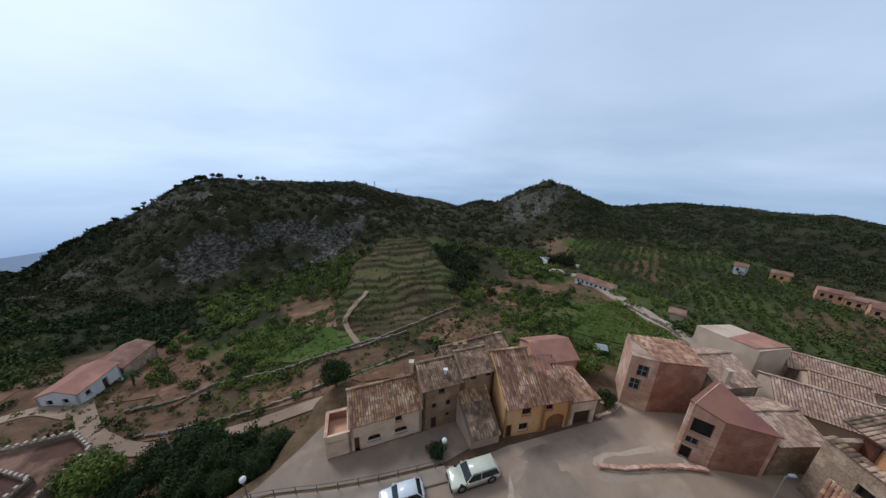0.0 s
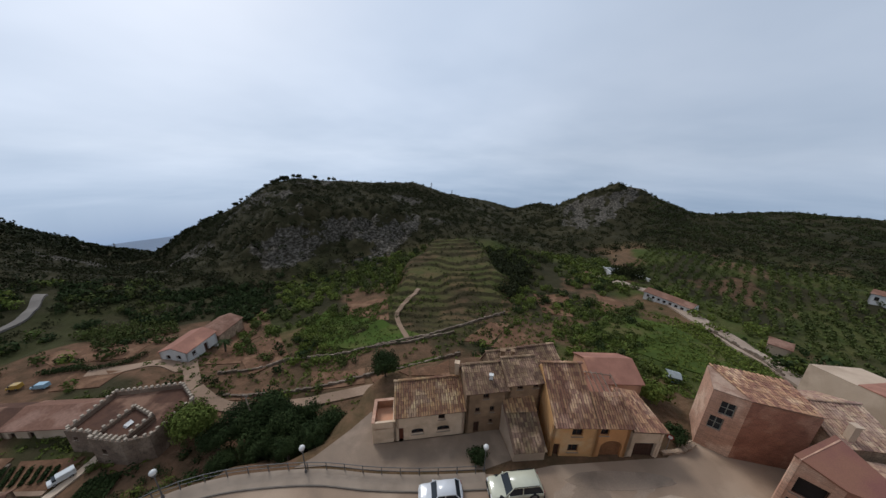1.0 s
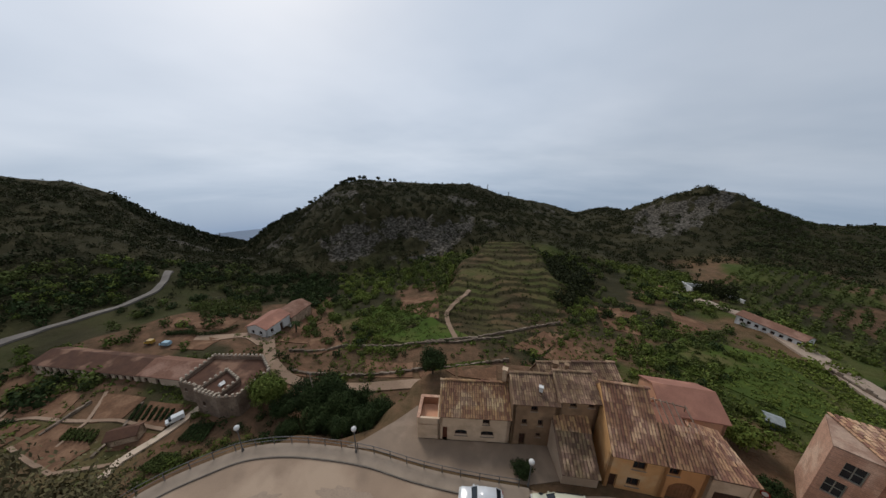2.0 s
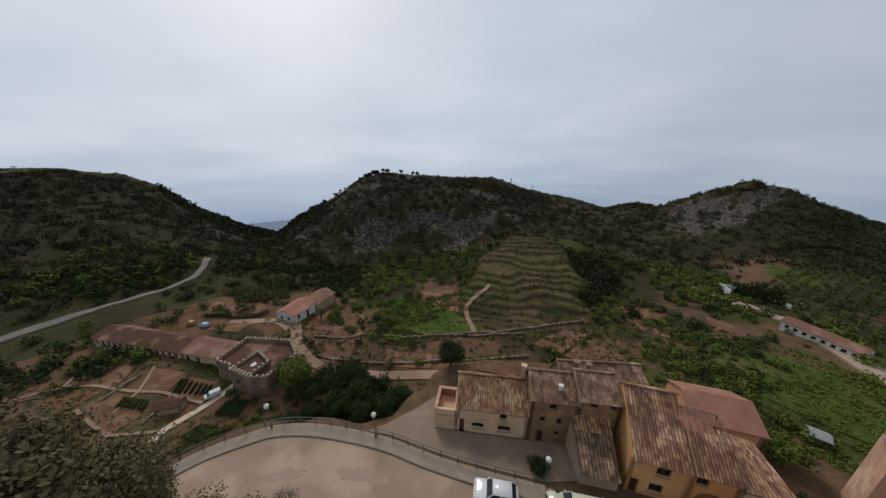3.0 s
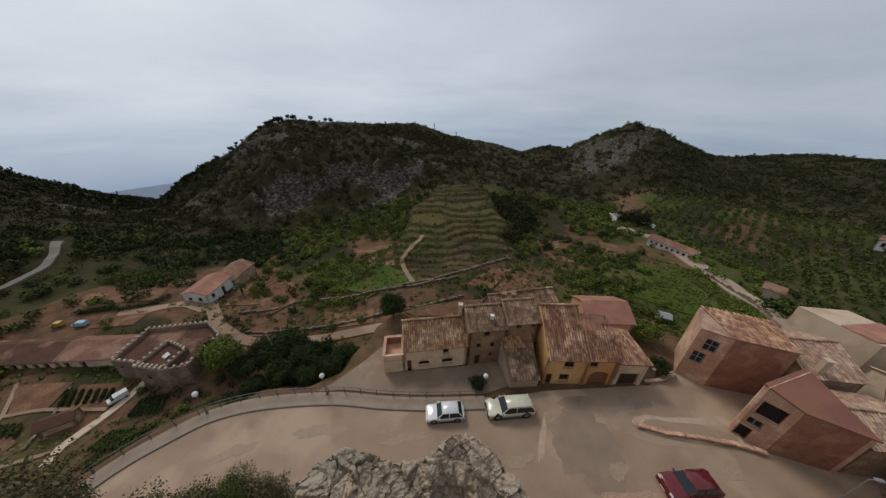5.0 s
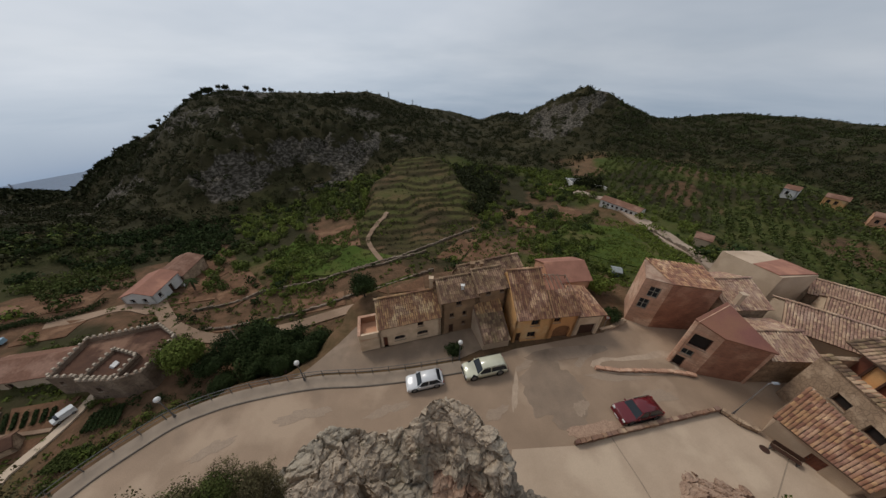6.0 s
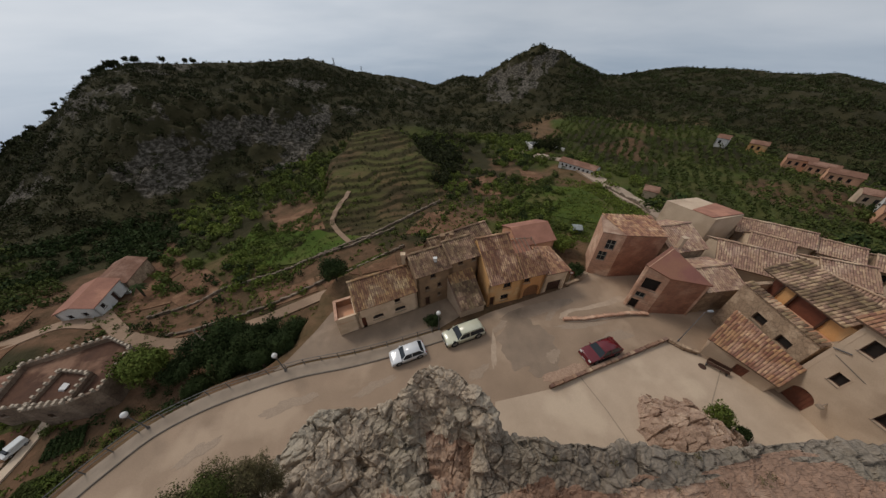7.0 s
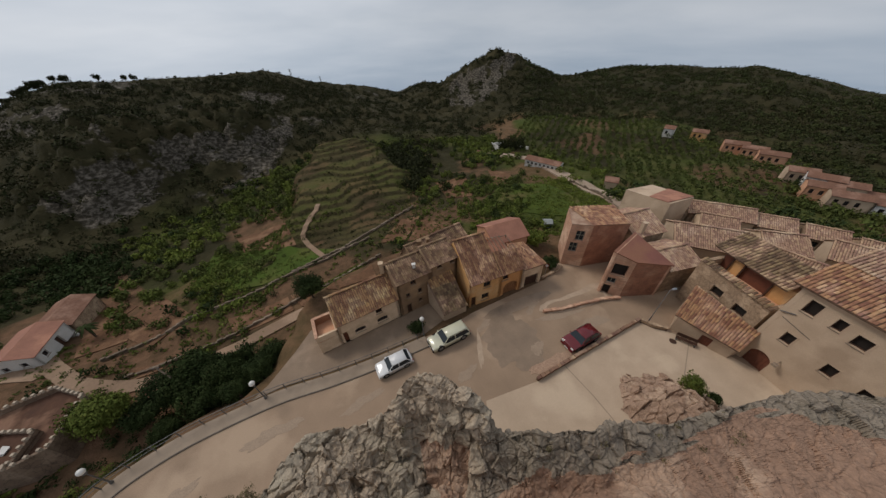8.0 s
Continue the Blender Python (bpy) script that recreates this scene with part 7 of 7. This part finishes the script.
for k, (x_, y_, h_k, c_k, mt) in enumerate(((21.6, 3.4, 1.0, 0.9, M_GREY), (23.4, 3.0, 1.2, 1.0, M_CITRUS), (25.0, 3.6, 0.9, 0.8, M_GREY), (26.4, 3.0, 1.1, 0.9, M_CITRUS), (23.0, 4.8, 0.7, 0.6, M_GREY), (28.4, 3.4, 0.8, 0.7, M_GREY))):
    tree("shrub", "grey-green weeds on the rock heap" if mt is M_GREY else "olive-green bush at the foot of the rock heap", x_, y_, 1.6 if k in (0, 4) else 0.6, h_k, c_k, mt, 80 + k, 5000, 0.09, 0.03, "weeds on the rock heap", 0.8, 0.1)
for k, (az_, ro, top, c_k, mt) in enumerate(((-93, 6.5, 24.5, 1.3, M_GREY), (-100, 6.4, 25.0, 1.7, M_GREY), (-91, 6.2, 23.0, 1.15, M_GREY), (-87, 7.2, 22.4, 0.8, M_GREY), (-79, 6.8, 20.9, 0.9, M_GREY), (-74, 6.8, 20.1, 0.95, M_CITRUS), (-69, 6.8, 19.2, 0.85, M_GREY), (-64.5, 6.6, 17.9, 0.6, M_GREY), (-77, 6.0, 20.0, 0.9, M_CITRUS))):
    x_, y_ = polar(az_, ro)
    zz = float(crag_z(np.array([x_]), np.array([y_]))[0]) - 0.3
    tree("shrub", "grey-green wild shrub rooted on the crag" if mt is M_GREY else "green broom bush on the crag", x_, y_, zz, top - zz, c_k, mt, 50 + k, 26000 if k < 3 else 14000, 0.048 if k < 3 else 0.07, 0.05, "shrubs on the crag", 0.95, 0.15, 16)
def palm(x, y, z, h, seed):
    r = random.Random(seed)
    th = thing("palm_tree", Matrix.Translation((x, y, z)), "small palm tree beside the white farmhouse", "tree")
    bm = bmesh.new()
    tube(bm, (0, 0, -0.3), (0.06, 0, h * 0.5), 0.14, 0.12, 8)
    tube(bm, (0.06, 0, h * 0.5), (0.1, 0.04, h), 0.12, 0.13, 8)
    part("trunk", bm, M_BARK, th, "rough brown trunk")
    for k in range(18):
        t, up_ = k * 2.4, r.uniform(0.1, 1.0)
        bm = bmesh.new()
        side = Vector((-math.sin(t), math.cos(t), 0))
        prev = None
        for j in range(7):
            u = j / 6
            c_ = Vector((0.1 + math.cos(t) * 1.35 * u, 0.04 + math.sin(t) * 1.35 * u, h + up_ * u - 1.3 * u * u))
            wd = 0.17 * math.sin(math.pi * (0.12 + 0.85 * u))
            row = [bm.verts.new(c_ - side * wd - Vector((0, 0, wd * 0.5))), bm.verts.new(c_), bm.verts.new(c_ + side * wd - Vector((0, 0, wd * 0.5)))]
            if prev:
                bm.faces.new((prev[0], prev[1], row[1], row[0]))
                bm.faces.new((prev[1], prev[2], row[2], row[1]))
            prev = row
        part("frond", bm, M_DGREEN, th)
    return th


palm(-47.6, 35.2, gz(-47.6, 35.2), 2.4, 3)
# little plants in the cracks of the crag
x, y, a, p = scatter(420, (-70, 88), (2.0, 16), 61, lambda x, y, a, p, u: (p < column(CREST, 1, a) * 0.97) & (p > column(CREST, 1, a) * 0.5) & (u < 0.35 + 1.2 * fbm(x * 0.8, y * 0.8, 3, 63)))
rad = np.random.default_rng(12).uniform(0.05, 0.2, len(x)) * np.where((a > -40) & (a < 40) & (p < column(CREST, 1, a) * 0.75), 1.7, 1.0)
stuff("crag_plants", "small dry plants in the cracks of the crag", np.stack([x, y, crag_z(x, y) + 0.06], -1), rad, 60, 0.20, M_GREY, 65, 0.7)
pole(-25.8, 20.4, gz(-25.8, 20.4), 6.4, (-1.0, 0.2))

# pines standing out against the sky
for k in range(44):
    az_ = random.gauss(-39.8, 1.3) if k < 9 else random.uniform(-57, -31) if k < 27 else random.uniform(-31, -14) if k < 32 else random.uniform(9, 40)
    ro = float(column(RIDGE, 2, az_)) - random.uniform(1, 6)
    x_, y_ = polar(az_, ro)
    h_k = random.uniform(2.6, 4.4) if k < 9 else random.uniform(1.8, 3.6) if k < 27 else random.uniform(1.2, 2.2)
    tree("pine_tree", "lone umbrella pine on the ridge line", x_, y_, gz(x_, y_) - 0.3, h_k, h_k * random.uniform(0.34, 0.6), M_PINE, 300 + k, 800, 0.26, 0.12, "pines along the ridge", random.uniform(0.75, 1.1), random.uniform(0.2, 0.4), 9)

# pylons of a power line on the ridges
def pylon(az_, h):
    ro = float(column(RIDGE, 2, az_)) - 1.5
    x_, y_ = polar(az_, ro)
    th = thing("pylon", Matrix.Translation((x_, y_, gz(x_, y_) - 0.3)), "thin grey lattice pylon on the ridge", "pylon", "pylons of the power line")
    bm = bmesh.new()
    for sx in (-1, 1):
        for sy in (-1, 1):
            tube(bm, (sx * h * 0.11, sy * h * 0.11, 0), (sx * h * 0.02, sy * h * 0.02, h), 0.07, 0.05, 4)
    for k in range(5):
        z0_, z1_ = h * k / 5, h * (k + 1) / 5
        w0_, w1_ = h * (0.11 - 0.018 * k), h * (0.11 - 0.018 * (k + 1))
        for sy in (-1, 1):
            tube(bm, (-w0_, sy * w0_, z0_), (w1_, sy * w1_, z1_), 0.04, None, 4)
            tube(bm, (w0_, sy * w0_, z0_), (-w1_, sy * w1_, z1_), 0.04, None, 4)
    part("lattice", bm, M_IRON, th)
    for k, q in enumerate((0.72, 0.84, 0.96)):
        ab = bmesh.new()
        tube(ab, (-h * 0.2, 0, h * q), (h * 0.2, 0, h * q), 0.06, None, 4)
        part("crossarm", ab, M_IRON, th)
    return th


for q in ((-13.2, 5.0), (-9.0, 3.8), (-62.0, 4.0)):
    pylon(*q)

# cypresses and white wall of the small graveyard
for k in range(13):
    p_ = spot(22.9 + 0.38 * k, -19.2 + 0.02 * k)
    cy = thing("cypress", Matrix.Translation(p_), "tall dark cypress in a dense row", "tree", "cypress row")
    bm = bmesh.new()
    tube(bm, (0, 0, -0.3), (0, 0, 0.8), 0.10, 0.08, 6)
    part("trunk", bm, M_BARK, cy)
    hh = (7.5 if k == 0 else 4.4) * random.uniform(0.85, 1.15)
    v, f = foliage([(0, 0, 0.5 + hh * q) for q in (0.15, 0.4, 0.65, 0.85)], [0.55, 0.6, 0.5, 0.3], 60, 0.4, 400 + k, 1.6)
    link_mesh("crown", v.tolist(), f.tolist(), M_PINE, cy)
for (a0, e0, a1, e1, hw) in ((21.3, -18.5, 22.8, -19.2, 1.7), (21.3, -18.45, 23.6, -18.1, 1.3), (26.6, -18.3, 28.6, -18.6, 0.8)):
    p0, p1 = spot(a0, e0), spot(a1, e1)
    bm = bmesh.new()
    n = (p1 - p0).cross(Vector((0, 0, 1))).normalized() * 0.15
    v = [bm.verts.new(q) for q in (p0 - n, p1 - n, p1 + n, p0 + n)] + [bm.verts.new(q + Vector((0, 0, hw))) for q in (p0 - n, p1 - n, p1 + n, p0 + n)]
    for q in v[:4]:
        q.co.z -= 1.0
    for q in ((0, 3, 2, 1), (4, 5, 6, 7), (0, 1, 5, 4), (1, 2, 6, 5), (2, 3, 7, 6), (3, 0, 4, 7)):
        bm.faces.new([v[i] for i in q])
    tagged(part("graveyard_wall", bm, M_WPLASTER), "white plastered graveyard wall", "wall")
p0 = spot(28.3, -21.6)
gabled("barn", "long pale farm building with brown roof and dark openings", (p0.x, p0.y), -52, 9.5, 3.2, 2.0, 2.6, 1.6, M_WPLASTER, M_FARTILE, {0: [(0.6 + 1.15 * k, 0.9, 1.2 + 1.15 * k, 1.5, "dark") for k in range(8)]}, z0=p0.z, tiled=False)
p0 = spot(43.6, -23.6)
gabled("ruin", "ruined clay-coloured hut beside the road", (p0.x, p0.y), -40, 2.6, 2.6, 1.8, 2.4, 1.3, M_CREAM, M_FARTILE, {}, z0=p0.z, tiled=False)
p0 = spot(18.5, -20.2)
gabled("hut", "tiny hut with red roof among shrubs", (p0.x, p0.y), -20, 2.0, 2.0, 1.2, 1.6, 1.0, M_WPLASTER, M_FARTILE, {}, z0=p0.z, tiled=False)
for k, (az_, el_, l_, wd) in enumerate(((49.0, -14.4, 4, M_WPLASTER), (52.6, -14.3, 6, M_OCHRE), (56.8, -15.2, 8, M_PINK), (58.8, -15.4, 8, M_PINK), (60.8, -15.8, 8, M_PINK), (64.4, -17.2, 7, M_CREAM), (66.2, -17.4, 8, M_WPLASTER), (68.2, -17.7, 8, M_CREAM), (70.4, -18.2, 8, M_WPLASTER), (72.6, -18.6, 8, M_WPLASTER), (66.8, -18.4, 7, M_PINK), (69.2, -18.9, 8, M_CREAM))):
    p0 = spot(az_, el_)
    gabled("villa", "distant villa with terracotta roof on the slope", (p0.x, p0.y), -55 + 4 * (k % 3), l_ * 0.75, 3.4, 2.9, 3.6, 1.7, wd, M_FARTILE, {0: [(0.7 + 1.5 * j, 1.2, 1.4 + 1.5 * j, 2.2, "window") for j in range(int(l_ * 0.75 / 1.6))]}, z0=p0.z, tiled=False, group="villas on the far slope")

# ---- gardens and farm buildings below ----
GZ = -4.2
M_SOILR = material("dusty_clay_roof", (0.105, 0.054, 0.035), (0.075, 0.040, 0.028), scale=0.9, fine=5, third=(0.21, 0.12, 0.08), spec=0.1)
M_MERLON = material("limewashed_stone", (0.46, 0.38, 0.29), (0.30, 0.24, 0.18), scale=2.0, fine=9)
tw = [(-44.6, 14.6), (-41.6, 15.0), (-40.2, 14.2), (-36.4, 14.6), (-34.4, 15.8), (-34.9, 20.9), (-38.9, 22.7), (-45.9, 19.8)]
tower = building("fortified_farmhouse", "dark masonry farmhouse with crenellated parapet", tw, GZ, [3.1, 3.1, 3.6, 3.6, 3.5, 3.3, 3.3, 3.3], M_TOWER, {0: [(0.8, 1.8, 1.3, 2.3, "dark")], 2: [(1.2, 1.6, 1.7, 2.3, "dark")]}, category="house")
cen = Vector((sum(p[0] for p in tw) / 8, sum(p[1] for p in tw) / 8))
slab(tower, [(*(cen + (Vector(p) - cen) * 0.96 - Vector(tw[0])), 2.7) for p in tw], 0.2, M_SOILR, "terrace_floor", "red-brown terrace floor")
upper = [(-40.4, 14.6), (-36.6, 14.9), (-36.9, 18.0), (-40.6, 18.6)]
n_ = len(tw)


def crenels(line, z, closed=True):
    for k in range(len(line) if closed else len(line) - 1):
        a_, b_ = Vector(line[k]) - Vector(tw[0]), Vector(line[(k + 1) % len(line)]) - Vector(tw[0])
        cnt = max(2, int((b_ - a_).length / 0.62))
        for j in range(cnt):
            p_ = a_.lerp(b_, (j + 0.5) / cnt)
            inn = Vector((-(b_ - a_).y, (b_ - a_).x)).normalized() * 0.15
            boxed("merlon", p_.x + inn.x - 0.13, p_.y + inn.y - 0.12, z[k] - 0.02, p_.x + inn.x + 0.13, p_.y + inn.y + 0.12, z[k] + 0.27, M_MERLON, tower)


crenels(tw, [3.1, 3.35, 3.6, 3.55, 3.4, 3.3, 3.3, 3.2])
for k in range(4):
    a_, b_ = upper[k], upper[(k + 1) % 4]
    wall_panel(tower, tuple(Vector(a_) - Vector(tw[0])), tuple(Vector(b_) - Vector(tw[0])), [(0, 3.5), (math.dist(a_, b_), 3.5)], 0.25, [], M_TOWER, 2.6)
crenels(upper, [3.5] * 4)
slab(tower, [(*(Vector(p) - Vector(tw[0])), 3.15) for p in upper], 0.15, M_SOILR, "turret_floor", "red-brown turret floor")
tarp = bmesh.new()
box(tarp, 5.7, 1.7, 3.16, 6.3, 2.3, 3.35)
for v_ in tarp.verts:
    v_.co += Vector((random.uniform(-0.15, 0.15), random.uniform(-0.15, 0.15), random.uniform(-0.08, 0.08)))
part("covered_crate", tarp, M_WPLASTER, tower, "pale covered crate")
shed = gabled("long_shed", "long low shed with dusty brown roof", (-72.3, 8.7), 15.6, 19.0, 4.0, 1.5, 2.2, 2.6, M_CREAM, M_SOILR, {0: [(0.5 + 1.3 * k, 0.1, 1.2 + 1.3 * k, 1.1, "dark") for k in range(14)]}, z0=GZ, tiled=False)
gabled("long_shed", "shed end with fresher terracotta roof", (-53.9, 13.9), 15.6, 8.2, 4.0, 1.6, 2.3, 2.6, M_CREAM, M_FARTILE, {0: [(0.6, 0.1, 1.3, 1.1, "dark"), (2.6, 0.1, 3.3, 1.1, "dark")]}, z0=GZ, tiled=False)
gabled("tool_shed", "small shed with dusty brown roof among the plots", (-44.6, 7.2), 42, 2.8, 1.5, 1.1, 1.5, 0.8, M_STONE, M_SOILR, {}, z0=gz(-44, 8), tiled=False)
fz = gz(-50.5, 31) - 0.2
gabled("farmhouse", "white farmhouse with faded red roof", (-49.6, 30.4), 100, 6.2, 4.6, 2.3, 3.1, 2.3, M_WPLASTER, M_PINKROOF, {0: [(1.0, 0.9, 1.7, 1.7, "window"), (3.4, 0.0, 4.2, 1.6, "door")], 3: [(1.0, 0.9, 1.7, 1.7, "window"), (2.8, 0.9, 3.5, 1.7, "window")]}, z0=fz, tiled=False)
gabled("barn", "stone barn with brown tile roof behind the farmhouse", (-50.7, 36.8), 100, 6.5, 4.8, 2.6, 3.5, 2.4, M_STONE, M_FARTILE, {}, z0=gz(-52, 39) - 0.2, tiled=False)


def small_van(name, label, x, y, ang, colour, L_=3.6):
    z = gz(x, y) + 0.1
    th = thing(name, pose(x, y, z, 0, 0, ang), label, "van")
    th.scale = (0.5, 0.55, 0.52)
    boxed("body", -L_ / 2, -0.75, 0.35, L_ / 2, 0.75, 1.0, colour, th, "", 0.08)
    boxed("cargo_box", -L_ * 0.18, -0.72, 1.0, L_ / 2, 0.72, 1.6, colour, th, "", 0.08)
    boxed("windscreen", -L_ * 0.32, -0.66, 1.0, -L_ * 0.18, 0.66, 1.45, M_GLASS, th, "dark windscreen", 0.04)
    for sx in (-0.3, 0.3):
        for s in (-1, 1):
            bm = bmesh.new()
            tube(bm, (sx * L_, s * 0.6, 0.3), (sx * L_, s * 0.78, 0.3), 0.3, None, 14)
            w_ = part("wheel", bm, M_TYRE, th, "black tyre", True)
            rb = bmesh.new()
            tube(rb, (sx * L_, s * 0.77, 0.3), (sx * L_, s * 0.79, 0.3), 0.17, None, 10)
            part("rim", rb, M_RIM, w_)
    return th


small_van("van", "white van parked on the garden path", -41.4, 12.2, 70, paint_material("white_paint", (0.62, 0.62, 0.60)))
small_van("van", "pale blue van beside the farm track", -62.2, 20.4, 20, paint_material("pale_blue_paint", (0.28, 0.42, 0.50)))
small_van("van", "old yellow van beside the farm track", -65.9, 19.7, 25, paint_material("yellow_paint", (0.42, 0.26, 0.05)), 2.8)
hut = gabled("shed", "small pale blue garden shed", (26.0, 37.4), -15, 1.3, 1.2, 1.0, 1.25, 0.6, paint_material("faded_blue", (0.20, 0.30, 0.33), 0.7), material("zinc_sheet", (0.30, 0.32, 0.31), (0.22, 0.235, 0.23), rough=0.6, scale=3, fine=20, bump=0.05), {}, z0=gz(26.4, 37.8), tiled=False)

# vegetable rows
for k, (poly, lab, mt) in enumerate((([(-47.1, 10.1), (-48.7, 11.7), (-43.7, 13.0), (-42.7, 11.9)], "rows of dark green cabbages", M_DGREEN), ([(-51.1, 5.6), (-52.1, 6.6), (-48.3, 7.7), (-47.3, 6.8)], "rows of green vegetables", M_CITRUS), ([(-37.8, 10.8), (-38.3, 12.6), (-36.2, 13.8), (-35.2, 11.8)], "lush vegetable bed below the railing", M_DGREEN), ([(-37.8, 7.3), (-37.7, 9.2), (-35.6, 9.8), (-35.5, 7.9)], "young plants in rows below the railing", M_CITRUS), ([(-15, 34), (-8, 38.4), (-7.3, 37.4), (-14.2, 33)], "rows of onions and beans", M_GREEN))):
    A_, B_, C_, D_ = [Vector(q) for q in poly]
    pts = []
    for i in range(7):
        for j in range(26):
            q = A_.lerp(B_, j / 25).lerp(D_.lerp(C_, j / 25), i / 6)
            pts.append((q.x, q.y, gz(q.x, q.y) + 0.25))
    stuff("vegetable_rows", lab, pts, [0.19] * len(pts), 22, 0.5, mt, 500 + k, 0.7)


def dry_wall(line, h, seed):
    """A retaining wall of dry stone in the gardens, joined as it is too far to pick apart."""
    r = random.Random(seed)
    bm = bmesh.new()
    for a, b in zip(line, line[1:]):
        a, b = Vector((*a, 0)), Vector((*b, 0))
        n = int((b - a).length / 0.5)
        for k in range(n):
            p_ = a.lerp(b, (k + 0.5) / n)
            zz = gz(p_.x, p_.y)
            d = (b - a).normalized()
            m = Matrix(((d.x, -d.y, 0, p_.x), (d.y, d.x, 0, p_.y), (0, 0, 1, zz), (0, 0, 0, 1)))
            for q in box(bm, -0.27, -0.14, -0.5, 0.27, 0.14, h * r.uniform(0.5, 1.0), m):
                q.co += Vector((r.uniform(-0.04, 0.04), r.uniform(-0.04, 0.04), 0))
    tagged(part("garden_wall", bm, M_DRY), "dry stone garden wall between the plots", "wall")


dry_wall([(-37, 25.4), (-30, 27.2), (-22, 30.5), (-13, 34.5), (-4, 40)], 0.55, 1)
dry_wall([(-42, 29), (-34, 34.5), (-24, 38), (-14, 42), (-6, 46.5)], 0.5, 2)
dry_wall([(-20, 40), (-11, 44.5), (-4, 50), (4, 57)], 0.5, 3)
dry_wall([(-54.4, 4.8), (-55.0, 7.4), (-55.6, 9.4)], 0.35, 4)
dry_wall([(-44.7, 6.0), (-46.6, 9.3), (-49.1, 12.1)], 0.25, 6)
dry_wall(line_of([(46, -25.8), (41.5, -24.6), (37.5, -23.6)]), 0.9, 7)
